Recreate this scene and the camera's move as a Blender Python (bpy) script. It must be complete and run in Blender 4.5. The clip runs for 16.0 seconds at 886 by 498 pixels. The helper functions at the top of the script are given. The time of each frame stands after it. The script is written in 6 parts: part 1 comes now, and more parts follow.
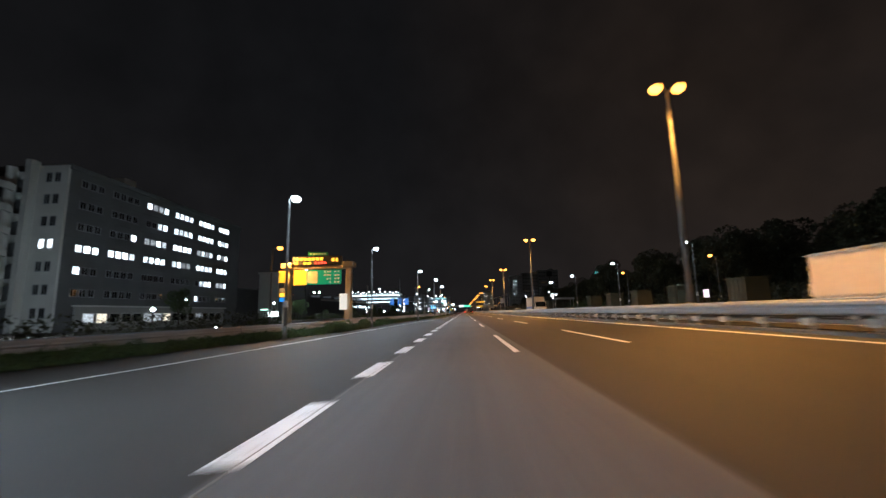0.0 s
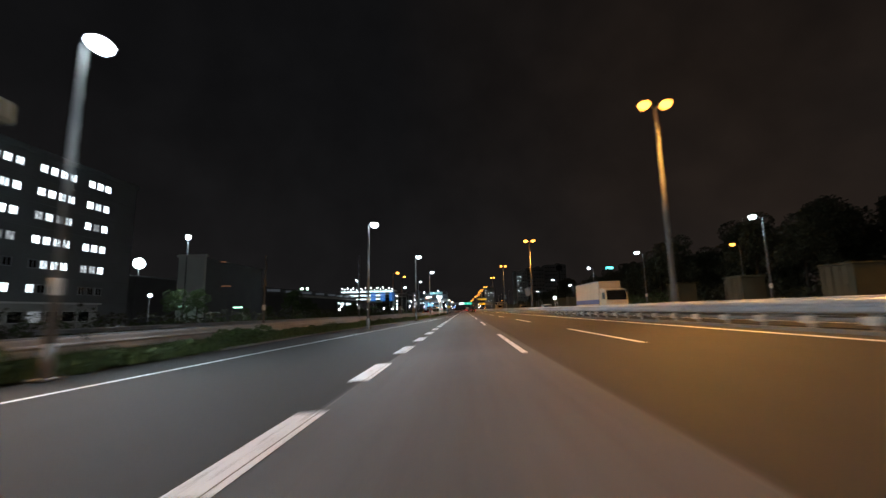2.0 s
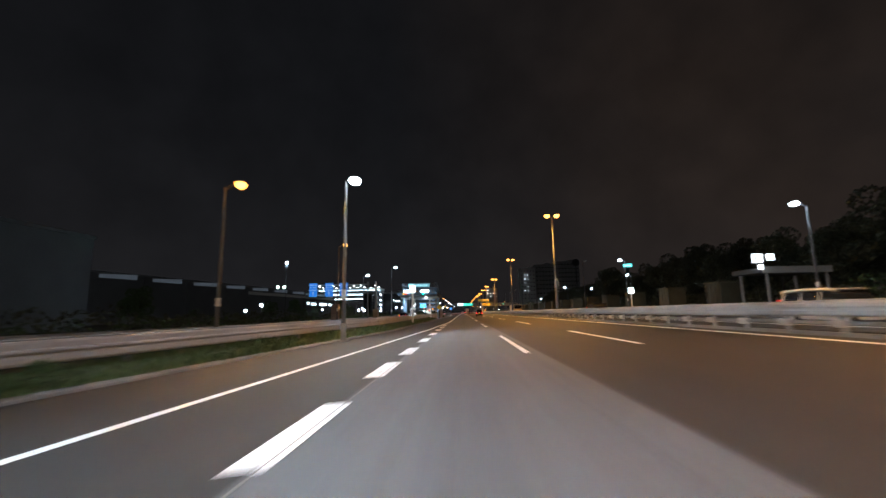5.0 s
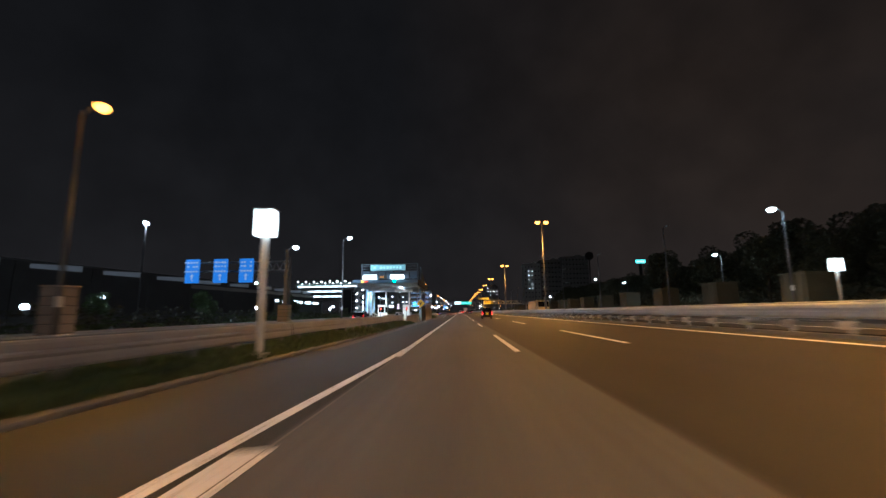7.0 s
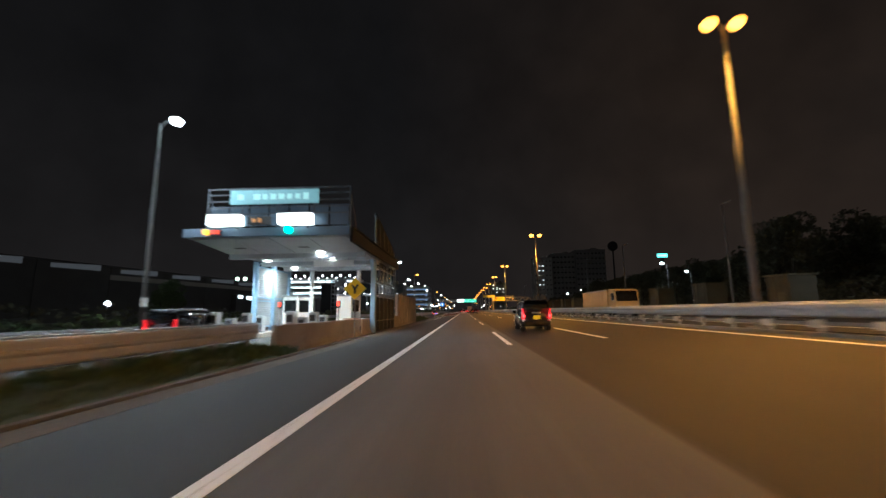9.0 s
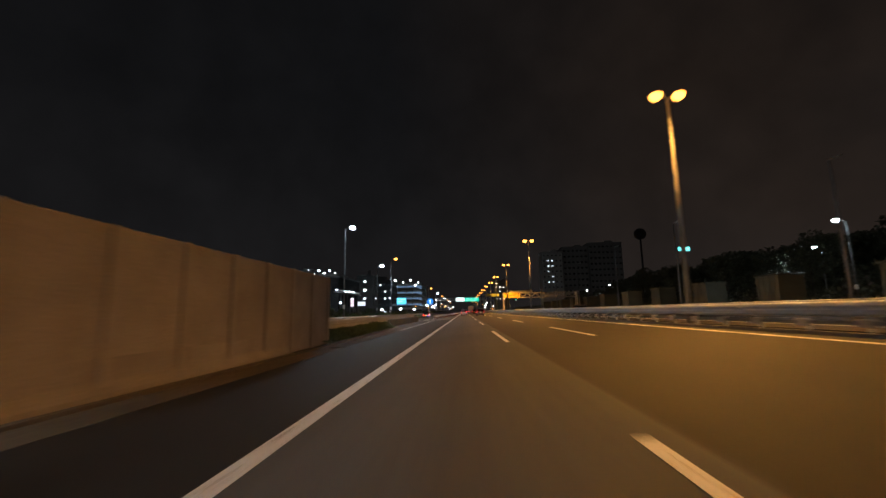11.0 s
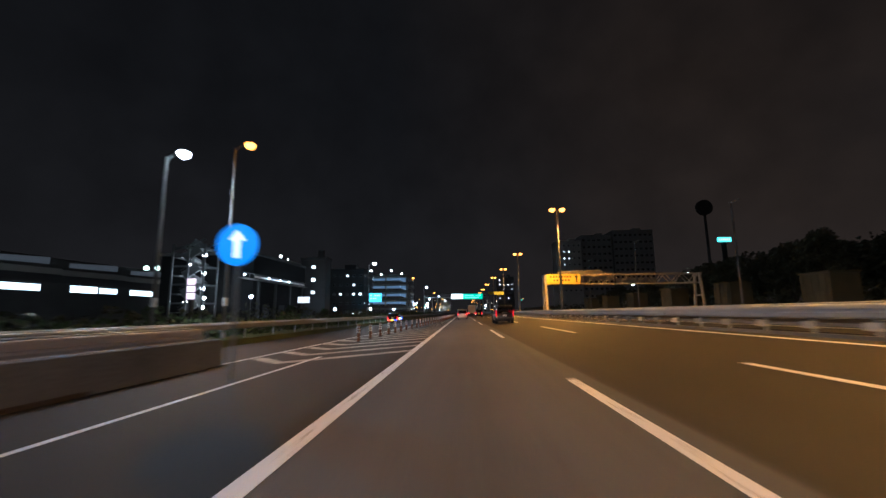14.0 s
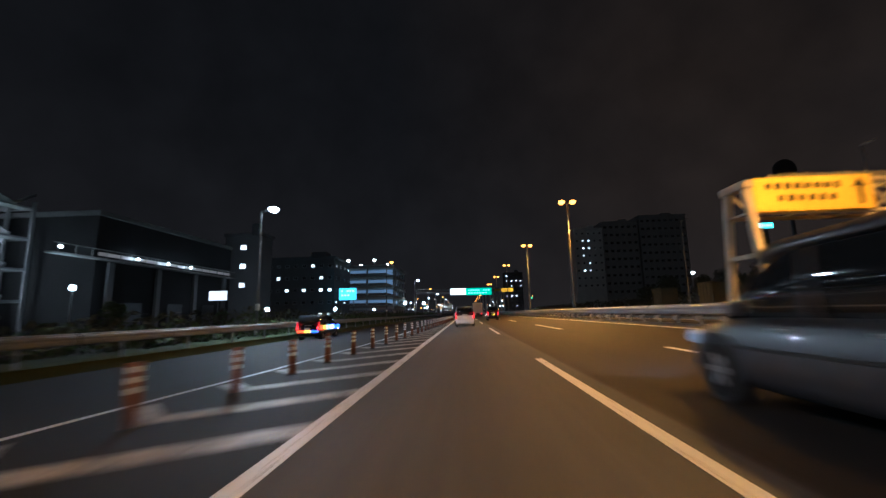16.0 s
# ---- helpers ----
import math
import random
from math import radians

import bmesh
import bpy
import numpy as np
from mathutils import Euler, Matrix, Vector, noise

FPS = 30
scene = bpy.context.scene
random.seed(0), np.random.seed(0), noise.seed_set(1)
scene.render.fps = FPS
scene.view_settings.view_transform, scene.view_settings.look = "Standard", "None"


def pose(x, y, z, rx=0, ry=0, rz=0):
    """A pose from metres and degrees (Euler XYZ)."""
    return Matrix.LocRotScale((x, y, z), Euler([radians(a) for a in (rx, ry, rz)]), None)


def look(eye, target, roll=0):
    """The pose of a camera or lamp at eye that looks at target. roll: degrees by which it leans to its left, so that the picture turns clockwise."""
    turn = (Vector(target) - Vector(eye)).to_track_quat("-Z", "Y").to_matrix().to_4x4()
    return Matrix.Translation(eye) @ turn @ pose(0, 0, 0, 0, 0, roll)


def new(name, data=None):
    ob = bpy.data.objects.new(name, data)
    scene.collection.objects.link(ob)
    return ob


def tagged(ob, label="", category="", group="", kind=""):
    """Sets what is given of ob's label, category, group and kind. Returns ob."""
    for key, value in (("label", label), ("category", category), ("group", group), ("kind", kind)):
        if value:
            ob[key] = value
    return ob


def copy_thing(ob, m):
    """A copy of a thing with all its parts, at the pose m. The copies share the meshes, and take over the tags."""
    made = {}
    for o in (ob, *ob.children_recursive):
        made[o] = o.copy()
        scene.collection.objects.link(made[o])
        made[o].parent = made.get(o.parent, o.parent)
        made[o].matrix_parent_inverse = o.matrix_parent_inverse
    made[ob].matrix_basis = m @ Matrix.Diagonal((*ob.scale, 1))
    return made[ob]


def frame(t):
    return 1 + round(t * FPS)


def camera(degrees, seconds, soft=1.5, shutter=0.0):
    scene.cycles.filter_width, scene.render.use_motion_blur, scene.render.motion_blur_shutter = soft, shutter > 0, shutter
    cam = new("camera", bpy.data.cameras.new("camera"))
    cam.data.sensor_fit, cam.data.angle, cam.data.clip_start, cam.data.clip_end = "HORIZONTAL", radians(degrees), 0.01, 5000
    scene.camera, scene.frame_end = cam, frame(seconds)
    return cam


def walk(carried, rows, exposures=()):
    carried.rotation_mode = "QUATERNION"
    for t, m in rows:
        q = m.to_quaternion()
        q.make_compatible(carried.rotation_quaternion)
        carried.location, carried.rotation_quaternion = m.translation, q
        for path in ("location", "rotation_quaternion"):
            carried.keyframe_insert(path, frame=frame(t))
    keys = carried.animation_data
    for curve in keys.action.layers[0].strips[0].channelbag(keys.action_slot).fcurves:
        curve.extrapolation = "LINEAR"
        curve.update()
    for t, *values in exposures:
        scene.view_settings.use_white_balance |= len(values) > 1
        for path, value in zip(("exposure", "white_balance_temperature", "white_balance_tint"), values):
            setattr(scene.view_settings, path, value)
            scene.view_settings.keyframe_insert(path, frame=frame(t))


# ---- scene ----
cam = camera(94.1, 16.0, shutter=0.5)
ROWS = [
    (0.0, pose(-1.50, -1.95, 1.174, 98.73, 1.24, 2.83)),
    (0.5, pose(-1.51, 8.79, 1.174, 98.72, 0.99, 2.70)),
    (1.0, pose(-1.56, 19.50, 1.172, 98.67, 1.02, 2.64)),
    (1.5, pose(-1.57, 29.80, 1.172, 98.58, 1.09, 2.69)),
    (2.0, pose(-1.60, 39.87, 1.170, 98.47, 1.20, 2.87)),
    (2.5, pose(-1.66, 50.42, 1.168, 98.55, 1.07, 3.03)),
    (3.0, pose(-1.72, 60.90, 1.165, 98.66, 0.96, 3.14)),
    (3.5, pose(-1.79, 71.06, 1.162, 98.70, 0.93, 3.03)),
    (4.0, pose(-1.87, 80.95, 1.159, 98.81, 0.95, 2.85)),
    (6.5, pose(-1.63, 131.12, 1.169, 98.66, 0.93, 2.64)),
    (7.0, pose(-1.63, 141.31, 1.169, 98.68, 0.74, 2.45)),
    (7.5, pose(-1.60, 151.19, 1.170, 98.71, 0.54, 2.57)),
    (8.0, pose(-1.53, 160.86, 1.173, 98.66, 0.53, 2.83)),
    (8.5, pose(-1.51, 170.45, 1.174, 98.55, 0.70, 2.96)),
    (9.0, pose(-1.55, 180.26, 1.172, 98.55, 0.70, 2.91)),
    (9.5, pose(-1.57, 190.13, 1.171, 98.59, 0.79, 2.92)),
    (12.0, pose(-1.69, 239.03, 1.166, 98.72, 1.00, 2.93)),
    (12.5, pose(-1.77, 248.58, 1.163, 98.81, 0.80, 2.82)),
    (13.0, pose(-1.81, 258.39, 1.161, 98.81, 0.74, 2.77)),
    (13.5, pose(-1.84, 268.20, 1.160, 98.78, 0.73, 2.70)),
    (14.0, pose(-1.86, 277.74, 1.160, 98.79, 0.68, 2.61)),
    (14.5, pose(-1.87, 287.16, 1.159, 98.71, 0.70, 2.52)),
    (15.0, pose(-1.88, 296.57, 1.159, 98.64, 0.81, 2.52)),
    (15.5, pose(-1.87, 306.00, 1.159, 98.73, 0.97, 2.64)),
    (16.0, pose(-1.77, 315.59, 1.163, 98.85, 1.31, 3.03)),
]
walk(cam, ROWS, exposures=[(0.0, 0.64, 6000, 10), (1.0, 0.44, 6150, 10), (2.0, 0.42, 6250, 10), (3.0, 0.38, 6200, 10), (3.5, 0.16, 6600, 10), (4.0, 0.60, 6250, 10), (6.5, 0.82, 5700, 10), (7.0, 0.82, 5650, 10), (7.5, 0.74, 5200, 10), (8.0, 0.46, 5450, 10), (8.5, 0.62, 5900, 10), (9.0, 0.66, 6200, 10), (9.5, 0.50, 6550, 10),
                           (12.0, 0.56, 5700, 10), (13.0, 0.70, 5450, 10), (13.5, 0.66, 5450, 10), (14.5, 0.66, 5550, 10), (16.0, 0.62, 5350, 10)])

# ---- night sky ----
world = bpy.data.worlds.new("night_sky")
scene.world = world
world.use_nodes = True
wn, wl = world.node_tree.nodes, world.node_tree.links
wbg = wn["Background"]
wtc = wn.new("ShaderNodeTexCoord")
wsep = wn.new("ShaderNodeSeparateXYZ")
wramp = wn.new("ShaderNodeValToRGB")
wl.new(wtc.outputs["Generated"], wsep.inputs[0])
wl.new(wsep.outputs["Z"], wramp.inputs[0])
wramp.color_ramp.elements[0].position, wramp.color_ramp.elements[0].color = 0.0, (0.0080, 0.0074, 0.0074, 1)
wramp.color_ramp.elements[1].position, wramp.color_ramp.elements[1].color = 0.45, (0.0040, 0.0039, 0.0041, 1)
# warm scatter of the lamps' glare, painted into the sky over the opposite carriageway
wside = wn.new("ShaderNodeMapRange")
wside.inputs["From Min"].default_value, wside.inputs["From Max"].default_value = -0.15, 0.75
wl.new(wsep.outputs["X"], wside.inputs["Value"])
whaze = wn.new("ShaderNodeTexNoise")
whaze.inputs["Scale"].default_value, whaze.inputs["Detail"].default_value = 2.2, 5
wl.new(wtc.outputs["Generated"], whaze.inputs["Vector"])
wmul = wn.new("ShaderNodeMath")
wmul.operation = "MULTIPLY"
wl.new(wside.outputs["Result"], wmul.inputs[0])
wl.new(whaze.outputs["Fac"], wmul.inputs[1])
wmix = wn.new("ShaderNodeMix")
wmix.data_type, wmix.blend_type = "RGBA", "ADD"
wmix.inputs["B"].default_value = (0.0150, 0.0072, 0.0024, 1)
wl.new(wmul.outputs[0], wmix.inputs["Factor"])
wl.new(wramp.outputs["Color"], wmix.inputs["A"])
wcloud = wn.new("ShaderNodeTexNoise")
wcloud.inputs["Scale"].default_value, wcloud.inputs["Detail"].default_value = 9.0, 8
wl.new(wtc.outputs["Generated"], wcloud.inputs["Vector"])
wcr = wn.new("ShaderNodeMapRange")
wcr.inputs["From Min"].default_value, wcr.inputs["From Max"].default_value = 0.3, 0.7
wcr.inputs["To Min"].default_value, wcr.inputs["To Max"].default_value = 0.86, 1.14
wl.new(wcloud.outputs["Fac"], wcr.inputs["Value"])
wvm = wn.new("ShaderNodeVectorMath")
wvm.operation = "SCALE"
wl.new(wmix.outputs["Result"], wvm.inputs[0])
wl.new(wcr.outputs["Result"], wvm.inputs["Scale"])
wl.new(wvm.outputs["Vector"], wbg.inputs["Color"])
wbg.inputs["Strength"].default_value = 1.0

SODIUM = (1.0, 0.42, 0.07)
MERCURY = (0.80, 0.95, 1.0)
SODIUM_W, MERCURY_W, FAR_W = 30000.0, 11000.0, 2600.0

# ---- materials ----


def nodes_of(name):
    m = bpy.data.materials.new(name)
    m.use_nodes = True
    n, l = m.node_tree.nodes, m.node_tree.links
    return m, n, l, n["Principled BSDF"]


def surface(name, base, rough=0.7, metal=0.0, var=0.25, grain=40.0, coarse=1.2, bump=0.15, vary=0.0, coat=0.0, spec=0.5):
    """A painted or mineral surface with grain and stains at two scales; vary: difference from piece to piece."""
    m, n, l, b = nodes_of(name)
    tc = n.new("ShaderNodeTexCoord")
    n1, n2 = n.new("ShaderNodeTexNoise"), n.new("ShaderNodeTexNoise")
    n1.inputs["Scale"].default_value, n1.inputs["Detail"].default_value = grain, 4
    n2.inputs["Scale"].default_value, n2.inputs["Detail"].default_value = coarse, 5
    l.new(tc.outputs["Object"], n1.inputs["Vector"])
    l.new(tc.outputs["Object"], n2.inputs["Vector"])
    add = n.new("ShaderNodeMath")
    add.operation = "ADD"
    l.new(n1.outputs["Fac"], add.inputs[0])
    l.new(n2.outputs["Fac"], add.inputs[1])
    mr = n.new("ShaderNodeMapRange")
    mr.inputs["From Min"].default_value, mr.inputs["From Max"].default_value = 0.6, 1.4
    mr.inputs["To Min"].default_value, mr.inputs["To Max"].default_value = 1 - var, 1 + var
    l.new(add.outputs[0], mr.inputs["Value"])
    fac = mr.outputs["Result"]
    if vary:
        oi = n.new("ShaderNodeObjectInfo")
        r2 = n.new("ShaderNodeMapRange")
        r2.inputs["To Min"].default_value, r2.inputs["To Max"].default_value = 1 - vary, 1 + vary
        l.new(oi.outputs["Random"], r2.inputs["Value"])
        mu = n.new("ShaderNodeMath")
        mu.operation = "MULTIPLY"
        l.new(fac, mu.inputs[0])
        l.new(r2.outputs["Result"], mu.inputs[1])
        fac = mu.outputs[0]
    vm = n.new("ShaderNodeVectorMath")
    vm.operation = "SCALE"
    vm.inputs[0].default_value = base
    l.new(fac, vm.inputs["Scale"])
    l.new(vm.outputs["Vector"], b.inputs["Base Color"])
    b.inputs["Roughness"].default_value, b.inputs["Metallic"].default_value = rough, metal
    b.inputs["Coat Weight"].default_value = coat
    b.inputs["Specular IOR Level"].default_value = spec
    if bump:
        bp = n.new("ShaderNodeBump")
        bp.inputs["Strength"].default_value, bp.inputs["Distance"].default_value = bump, 0.02
        l.new(n1.outputs["Fac"], bp.inputs["Height"])
        l.new(bp.outputs["Normal"], b.inputs["Normal"])
    return m


def glow(name, colour, strength):
    m, n, l, b = nodes_of(name)
    b.inputs["Base Color"].default_value = (*[min(1.0, v) * 0.6 for v in colour], 1)
    b.inputs["Emission Color"].default_value = (*colour, 1)
    b.inputs["Emission Strength"].default_value = strength
    b.inputs["Roughness"].default_value = 0.4
    return m


def lit_window(name, colour, strength):
    """A window of a lit room: brightness differs from room to room and falls off below the ceiling lamps."""
    m, n, l, b = nodes_of(name)
    tc = n.new("ShaderNodeTexCoord")
    oi = n.new("ShaderNodeObjectInfo")
    nz = n.new("ShaderNodeTexNoise")
    nz.inputs["Scale"].default_value = 2.3
    av = n.new("ShaderNodeVectorMath")
    av.operation = "ADD"
    l.new(tc.outputs["Object"], av.inputs[0])
    l.new(oi.outputs["Location"], av.inputs[1])
    l.new(av.outputs["Vector"], nz.inputs["Vector"])
    mr = n.new("ShaderNodeMapRange")
    mr.inputs["From Min"].default_value, mr.inputs["From Max"].default_value = 0.35, 0.65
    mr.inputs["To Min"].default_value, mr.inputs["To Max"].default_value = 0.35 * strength, 1.2 * strength
    l.new(nz.outputs["Fac"], mr.inputs["Value"])
    rr = n.new("ShaderNodeMapRange")
    rr.inputs["To Min"].default_value, rr.inputs["To Max"].default_value = 0.25, 1.3
    l.new(oi.outputs["Random"], rr.inputs["Value"])
    mu = n.new("ShaderNodeMath")
    mu.operation = "MULTIPLY"
    l.new(mr.outputs["Result"], mu.inputs[0])
    l.new(rr.outputs["Result"], mu.inputs[1])
    l.new(mu.outputs[0], b.inputs["Emission Strength"])
    b.inputs["Emission Color"].default_value = (*colour, 1)
    b.inputs["Base Color"].default_value = (0.3, 0.3, 0.3, 1)
    b.inputs["Roughness"].default_value = 0.1
    return m


def asphalt_material():
    """Worn asphalt: fine aggregate, wheel tracks along the lanes, patches and hairline joints."""
    m, n, l, b = nodes_of("asphalt")
    tc = n.new("ShaderNodeTexCoord")
    fine, mid, big = n.new("ShaderNodeTexNoise"), n.new("ShaderNodeTexNoise"), n.new("ShaderNodeTexNoise")
    for q, s, d in ((fine, 55.0, 6), (mid, 3.0, 4), (big, 0.18, 4)):
        q.inputs["Scale"].default_value, q.inputs["Detail"].default_value = s, d
    stretch = n.new("ShaderNodeMapping")
    stretch.inputs["Scale"].default_value = (1.6, 0.05, 1.0)
    l.new(tc.outputs["Object"], stretch.inputs["Vector"])
    l.new(tc.outputs["Object"], fine.inputs["Vector"])
    l.new(stretch.outputs["Vector"], mid.inputs["Vector"])
    l.new(tc.outputs["Object"], big.inputs["Vector"])
    wave = n.new("ShaderNodeTexWave")
    wave.wave_type, wave.bands_direction, wave.wave_profile = "BANDS", "X", "SIN"
    wave.inputs["Scale"].default_value = 0.18
    wave.inputs["Distortion"].default_value = 0.6
    l.new(tc.outputs["Object"], wave.inputs["Vector"])
    total = None
    for q, w in ((fine.outputs["Fac"], 0.9), (mid.outputs["Fac"], 0.38), (big.outputs["Fac"], 0.55), (wave.outputs["Fac"], 0.16)):
        mu = n.new("ShaderNodeMath")
        mu.operation = "MULTIPLY"
        mu.inputs[1].default_value = w
        l.new(q, mu.inputs[0])
        if total is None:
            total = mu.outputs[0]
        else:
            ad = n.new("ShaderNodeMath")
            ad.operation = "ADD"
            l.new(total, ad.inputs[0])
            l.new(mu.outputs[0], ad.inputs[1])
            total = ad.outputs[0]
    ramp = n.new("ShaderNodeValToRGB")
    ramp.color_ramp.elements[0].position, ramp.color_ramp.elements[0].color = 0.165, (0.022, 0.022, 0.023, 1)
    ramp.color_ramp.elements[1].position, ramp.color_ramp.elements[1].color = 0.785, (0.082, 0.080, 0.078, 1)
    half = n.new("ShaderNodeMath")
    half.operation = "MULTIPLY"
    half.inputs[1].default_value = 0.5
    l.new(total, half.inputs[0])
    l.new(half.outputs[0], ramp.inputs[0])
    # the lanes were paved at different times; headlight wash is painted in: running lane paler, bluer, outer lanes
    # darker
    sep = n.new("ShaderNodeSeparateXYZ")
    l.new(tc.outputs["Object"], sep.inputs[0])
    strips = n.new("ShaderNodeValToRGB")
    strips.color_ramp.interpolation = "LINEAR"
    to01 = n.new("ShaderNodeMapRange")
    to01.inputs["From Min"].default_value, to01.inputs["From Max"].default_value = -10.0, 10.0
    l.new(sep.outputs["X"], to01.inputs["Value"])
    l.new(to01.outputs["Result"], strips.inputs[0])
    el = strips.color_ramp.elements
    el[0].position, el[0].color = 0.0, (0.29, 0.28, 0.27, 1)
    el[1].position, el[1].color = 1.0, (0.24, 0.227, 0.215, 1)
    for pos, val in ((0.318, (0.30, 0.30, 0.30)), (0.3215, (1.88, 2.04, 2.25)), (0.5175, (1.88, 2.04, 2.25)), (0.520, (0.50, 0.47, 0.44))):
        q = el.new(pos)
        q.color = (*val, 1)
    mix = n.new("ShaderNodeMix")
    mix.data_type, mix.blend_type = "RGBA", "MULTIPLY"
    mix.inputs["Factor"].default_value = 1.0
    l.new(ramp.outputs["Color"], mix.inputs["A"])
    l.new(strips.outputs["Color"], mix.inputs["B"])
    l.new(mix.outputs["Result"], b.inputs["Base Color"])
    b.inputs["Roughness"].default_value = 0.74
    b.inputs["Specular IOR Level"].default_value = 0.35
    bp = n.new("ShaderNodeBump")
    bp.inputs["Strength"].default_value, bp.inputs["Distance"].default_value = 0.8, 0.012
    l.new(fine.outputs["Fac"], bp.inputs["Height"])
    l.new(bp.outputs["Normal"], b.inputs["Normal"])
    return m


def worn_paint(name, base, lo=0.33, hi=0.45, along=(9.0, 0.8, 1.0)):
    """Road paint worn through to the asphalt in streaks along the driving direction."""
    m, n, l, b = nodes_of(name)
    tc = n.new("ShaderNodeTexCoord")
    geo = n.new("ShaderNodeNewGeometry")
    mp = n.new("ShaderNodeMapping")
    mp.inputs["Scale"].default_value = along
    nz, fn = n.new("ShaderNodeTexNoise"), n.new("ShaderNodeTexNoise")
    nz.inputs["Scale"].default_value, nz.inputs["Detail"].default_value = 1.5, 5
    fn.inputs["Scale"].default_value, fn.inputs["Detail"].default_value = 30.0, 4
    l.new(geo.outputs["Position"], mp.inputs["Vector"])
    l.new(mp.outputs["Vector"], nz.inputs["Vector"])
    l.new(geo.outputs["Position"], fn.inputs["Vector"])
    ad = n.new("ShaderNodeMath")
    ad.operation = "ADD"
    l.new(nz.outputs["Fac"], ad.inputs[0])
    l.new(fn.outputs["Fac"], ad.inputs[1])
    ramp = n.new("ShaderNodeValToRGB")
    ramp.color_ramp.elements[0].position, ramp.color_ramp.elements[0].color = lo, (0.10, 0.098, 0.092, 1)
    ramp.color_ramp.elements[1].position, ramp.color_ramp.elements[1].color = hi, (*base, 1)
    half = n.new("ShaderNodeMath")
    half.operation = "MULTIPLY"
    half.inputs[1].default_value = 0.5
    l.new(ad.outputs[0], half.inputs[0])
    l.new(half.outputs[0], ramp.inputs[0])
    l.new(ramp.outputs["Color"], b.inputs["Base Color"])
    b.inputs["Roughness"].default_value = 0.55
    return m


def leaf_material(name, base):
    m, n, l, b = nodes_of(name)
    geo = n.new("ShaderNodeNewGeometry")
    mr = n.new("ShaderNodeMapRange")
    mr.inputs["To Min"].default_value, mr.inputs["To Max"].default_value = 0.5, 1.5
    l.new(geo.outputs["Random Per Island"], mr.inputs["Value"])
    vm = n.new("ShaderNodeVectorMath")
    vm.operation = "SCALE"
    vm.inputs[0].default_value = base
    l.new(mr.outputs["Result"], vm.inputs["Scale"])
    l.new(vm.outputs["Vector"], b.inputs["Base Color"])
    b.inputs["Roughness"].default_value = 0.6
    return m


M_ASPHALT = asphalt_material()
M_PAINT = worn_paint("road_paint", (0.82, 0.85, 0.90))
M_PAINT_WORN = worn_paint("scuffed_road_paint", (0.56, 0.55, 0.52), 0.38, 0.60, (1.6, 1.4, 1.0))
M_SOIL = surface("soil", (0.055, 0.045, 0.032), 0.95, var=0.5, grain=9, coarse=0.3, bump=0.6)
M_GRASS = leaf_material("grass", (0.065, 0.098, 0.030))
M_LEAF = leaf_material("leaves", (0.060, 0.095, 0.030))
M_LEAF_DARK = leaf_material("dark_leaves", (0.075, 0.078, 0.042))
M_BARK = surface("bark", (0.045, 0.034, 0.025), 0.9, var=0.4, grain=14, bump=0.6)
M_CONCRETE = surface("concrete", (0.36, 0.31, 0.275), 0.85, var=0.28, grain=22, coarse=0.7, bump=0.25, vary=0.08)
M_KERB = surface("kerb_concrete", (0.17, 0.17, 0.165), 0.9, var=0.35, grain=25, coarse=1.0, bump=0.3, vary=0.15)
M_STEEL = surface("galvanised_steel", (0.30, 0.325, 0.36), 0.5, metal=0.25, var=0.22, grain=18, coarse=0.9, bump=0.04, vary=0.1)
M_POLE = surface("galvanised_pole", (0.19, 0.19, 0.19), 0.9, metal=0.0, var=0.18, grain=12, coarse=1.5, bump=0.05, spec=0.12)
M_CREAM = surface("cream_painted_steel", (0.44, 0.39, 0.30), 0.5, var=0.12, grain=12, coarse=0.8, bump=0.05)
M_WALL = surface("rendered_wall", (0.32, 0.315, 0.30), 0.85, var=0.18, grain=6, coarse=0.25, bump=0.1)
M_WALL_DARK = surface("dark_rendered_wall", (0.135, 0.137, 0.14), 0.85, var=0.2, grain=5, coarse=0.2, bump=0.1)
M_WALL_PALE = surface("pale_rendered_wall", (0.62, 0.61, 0.58), 0.8, var=0.12, grain=6, coarse=0.3, bump=0.1)
M_OLIVE = surface("olive_painted_steel", (0.085, 0.083, 0.05), 0.7, var=0.25, grain=10, coarse=0.8, bump=0.1, vary=0.25)
M_WHITE = surface("white_painted_steel", (0.74, 0.74, 0.72), 0.45, var=0.08, grain=10, coarse=0.6, bump=0.03)
M_BLUE_STEEL = surface("pale_blue_painted_steel", (0.20, 0.34, 0.48), 0.45, var=0.1, grain=10, coarse=0.8, bump=0.03)
M_GREY_PANEL = surface("grey_panel", (0.30, 0.31, 0.33), 0.55, var=0.12, grain=8, coarse=0.5, bump=0.05, vary=0.06)
M_DARK = surface("dark_metal", (0.03, 0.03, 0.032), 0.5, var=0.2, grain=20, bump=0.05)
M_RUBBER = surface("tyre_rubber", (0.018, 0.018, 0.018), 0.85, var=0.2, grain=40, bump=0.2)
M_ALLOY = surface("alloy_rim", (0.5, 0.5, 0.51), 0.3, metal=0.9, var=0.08, grain=20, bump=0.0)
M_BLACK_PAINT = surface("black_car_paint", (0.010, 0.010, 0.013), 0.18, var=0.1, grain=60, bump=0.0, coat=1.0)
M_GREY_PAINT = surface("grey_car_paint", (0.060, 0.061, 0.070), 0.42, metal=0.1, var=0.12, grain=60, coarse=2.0, bump=0.0, coat=0.3)
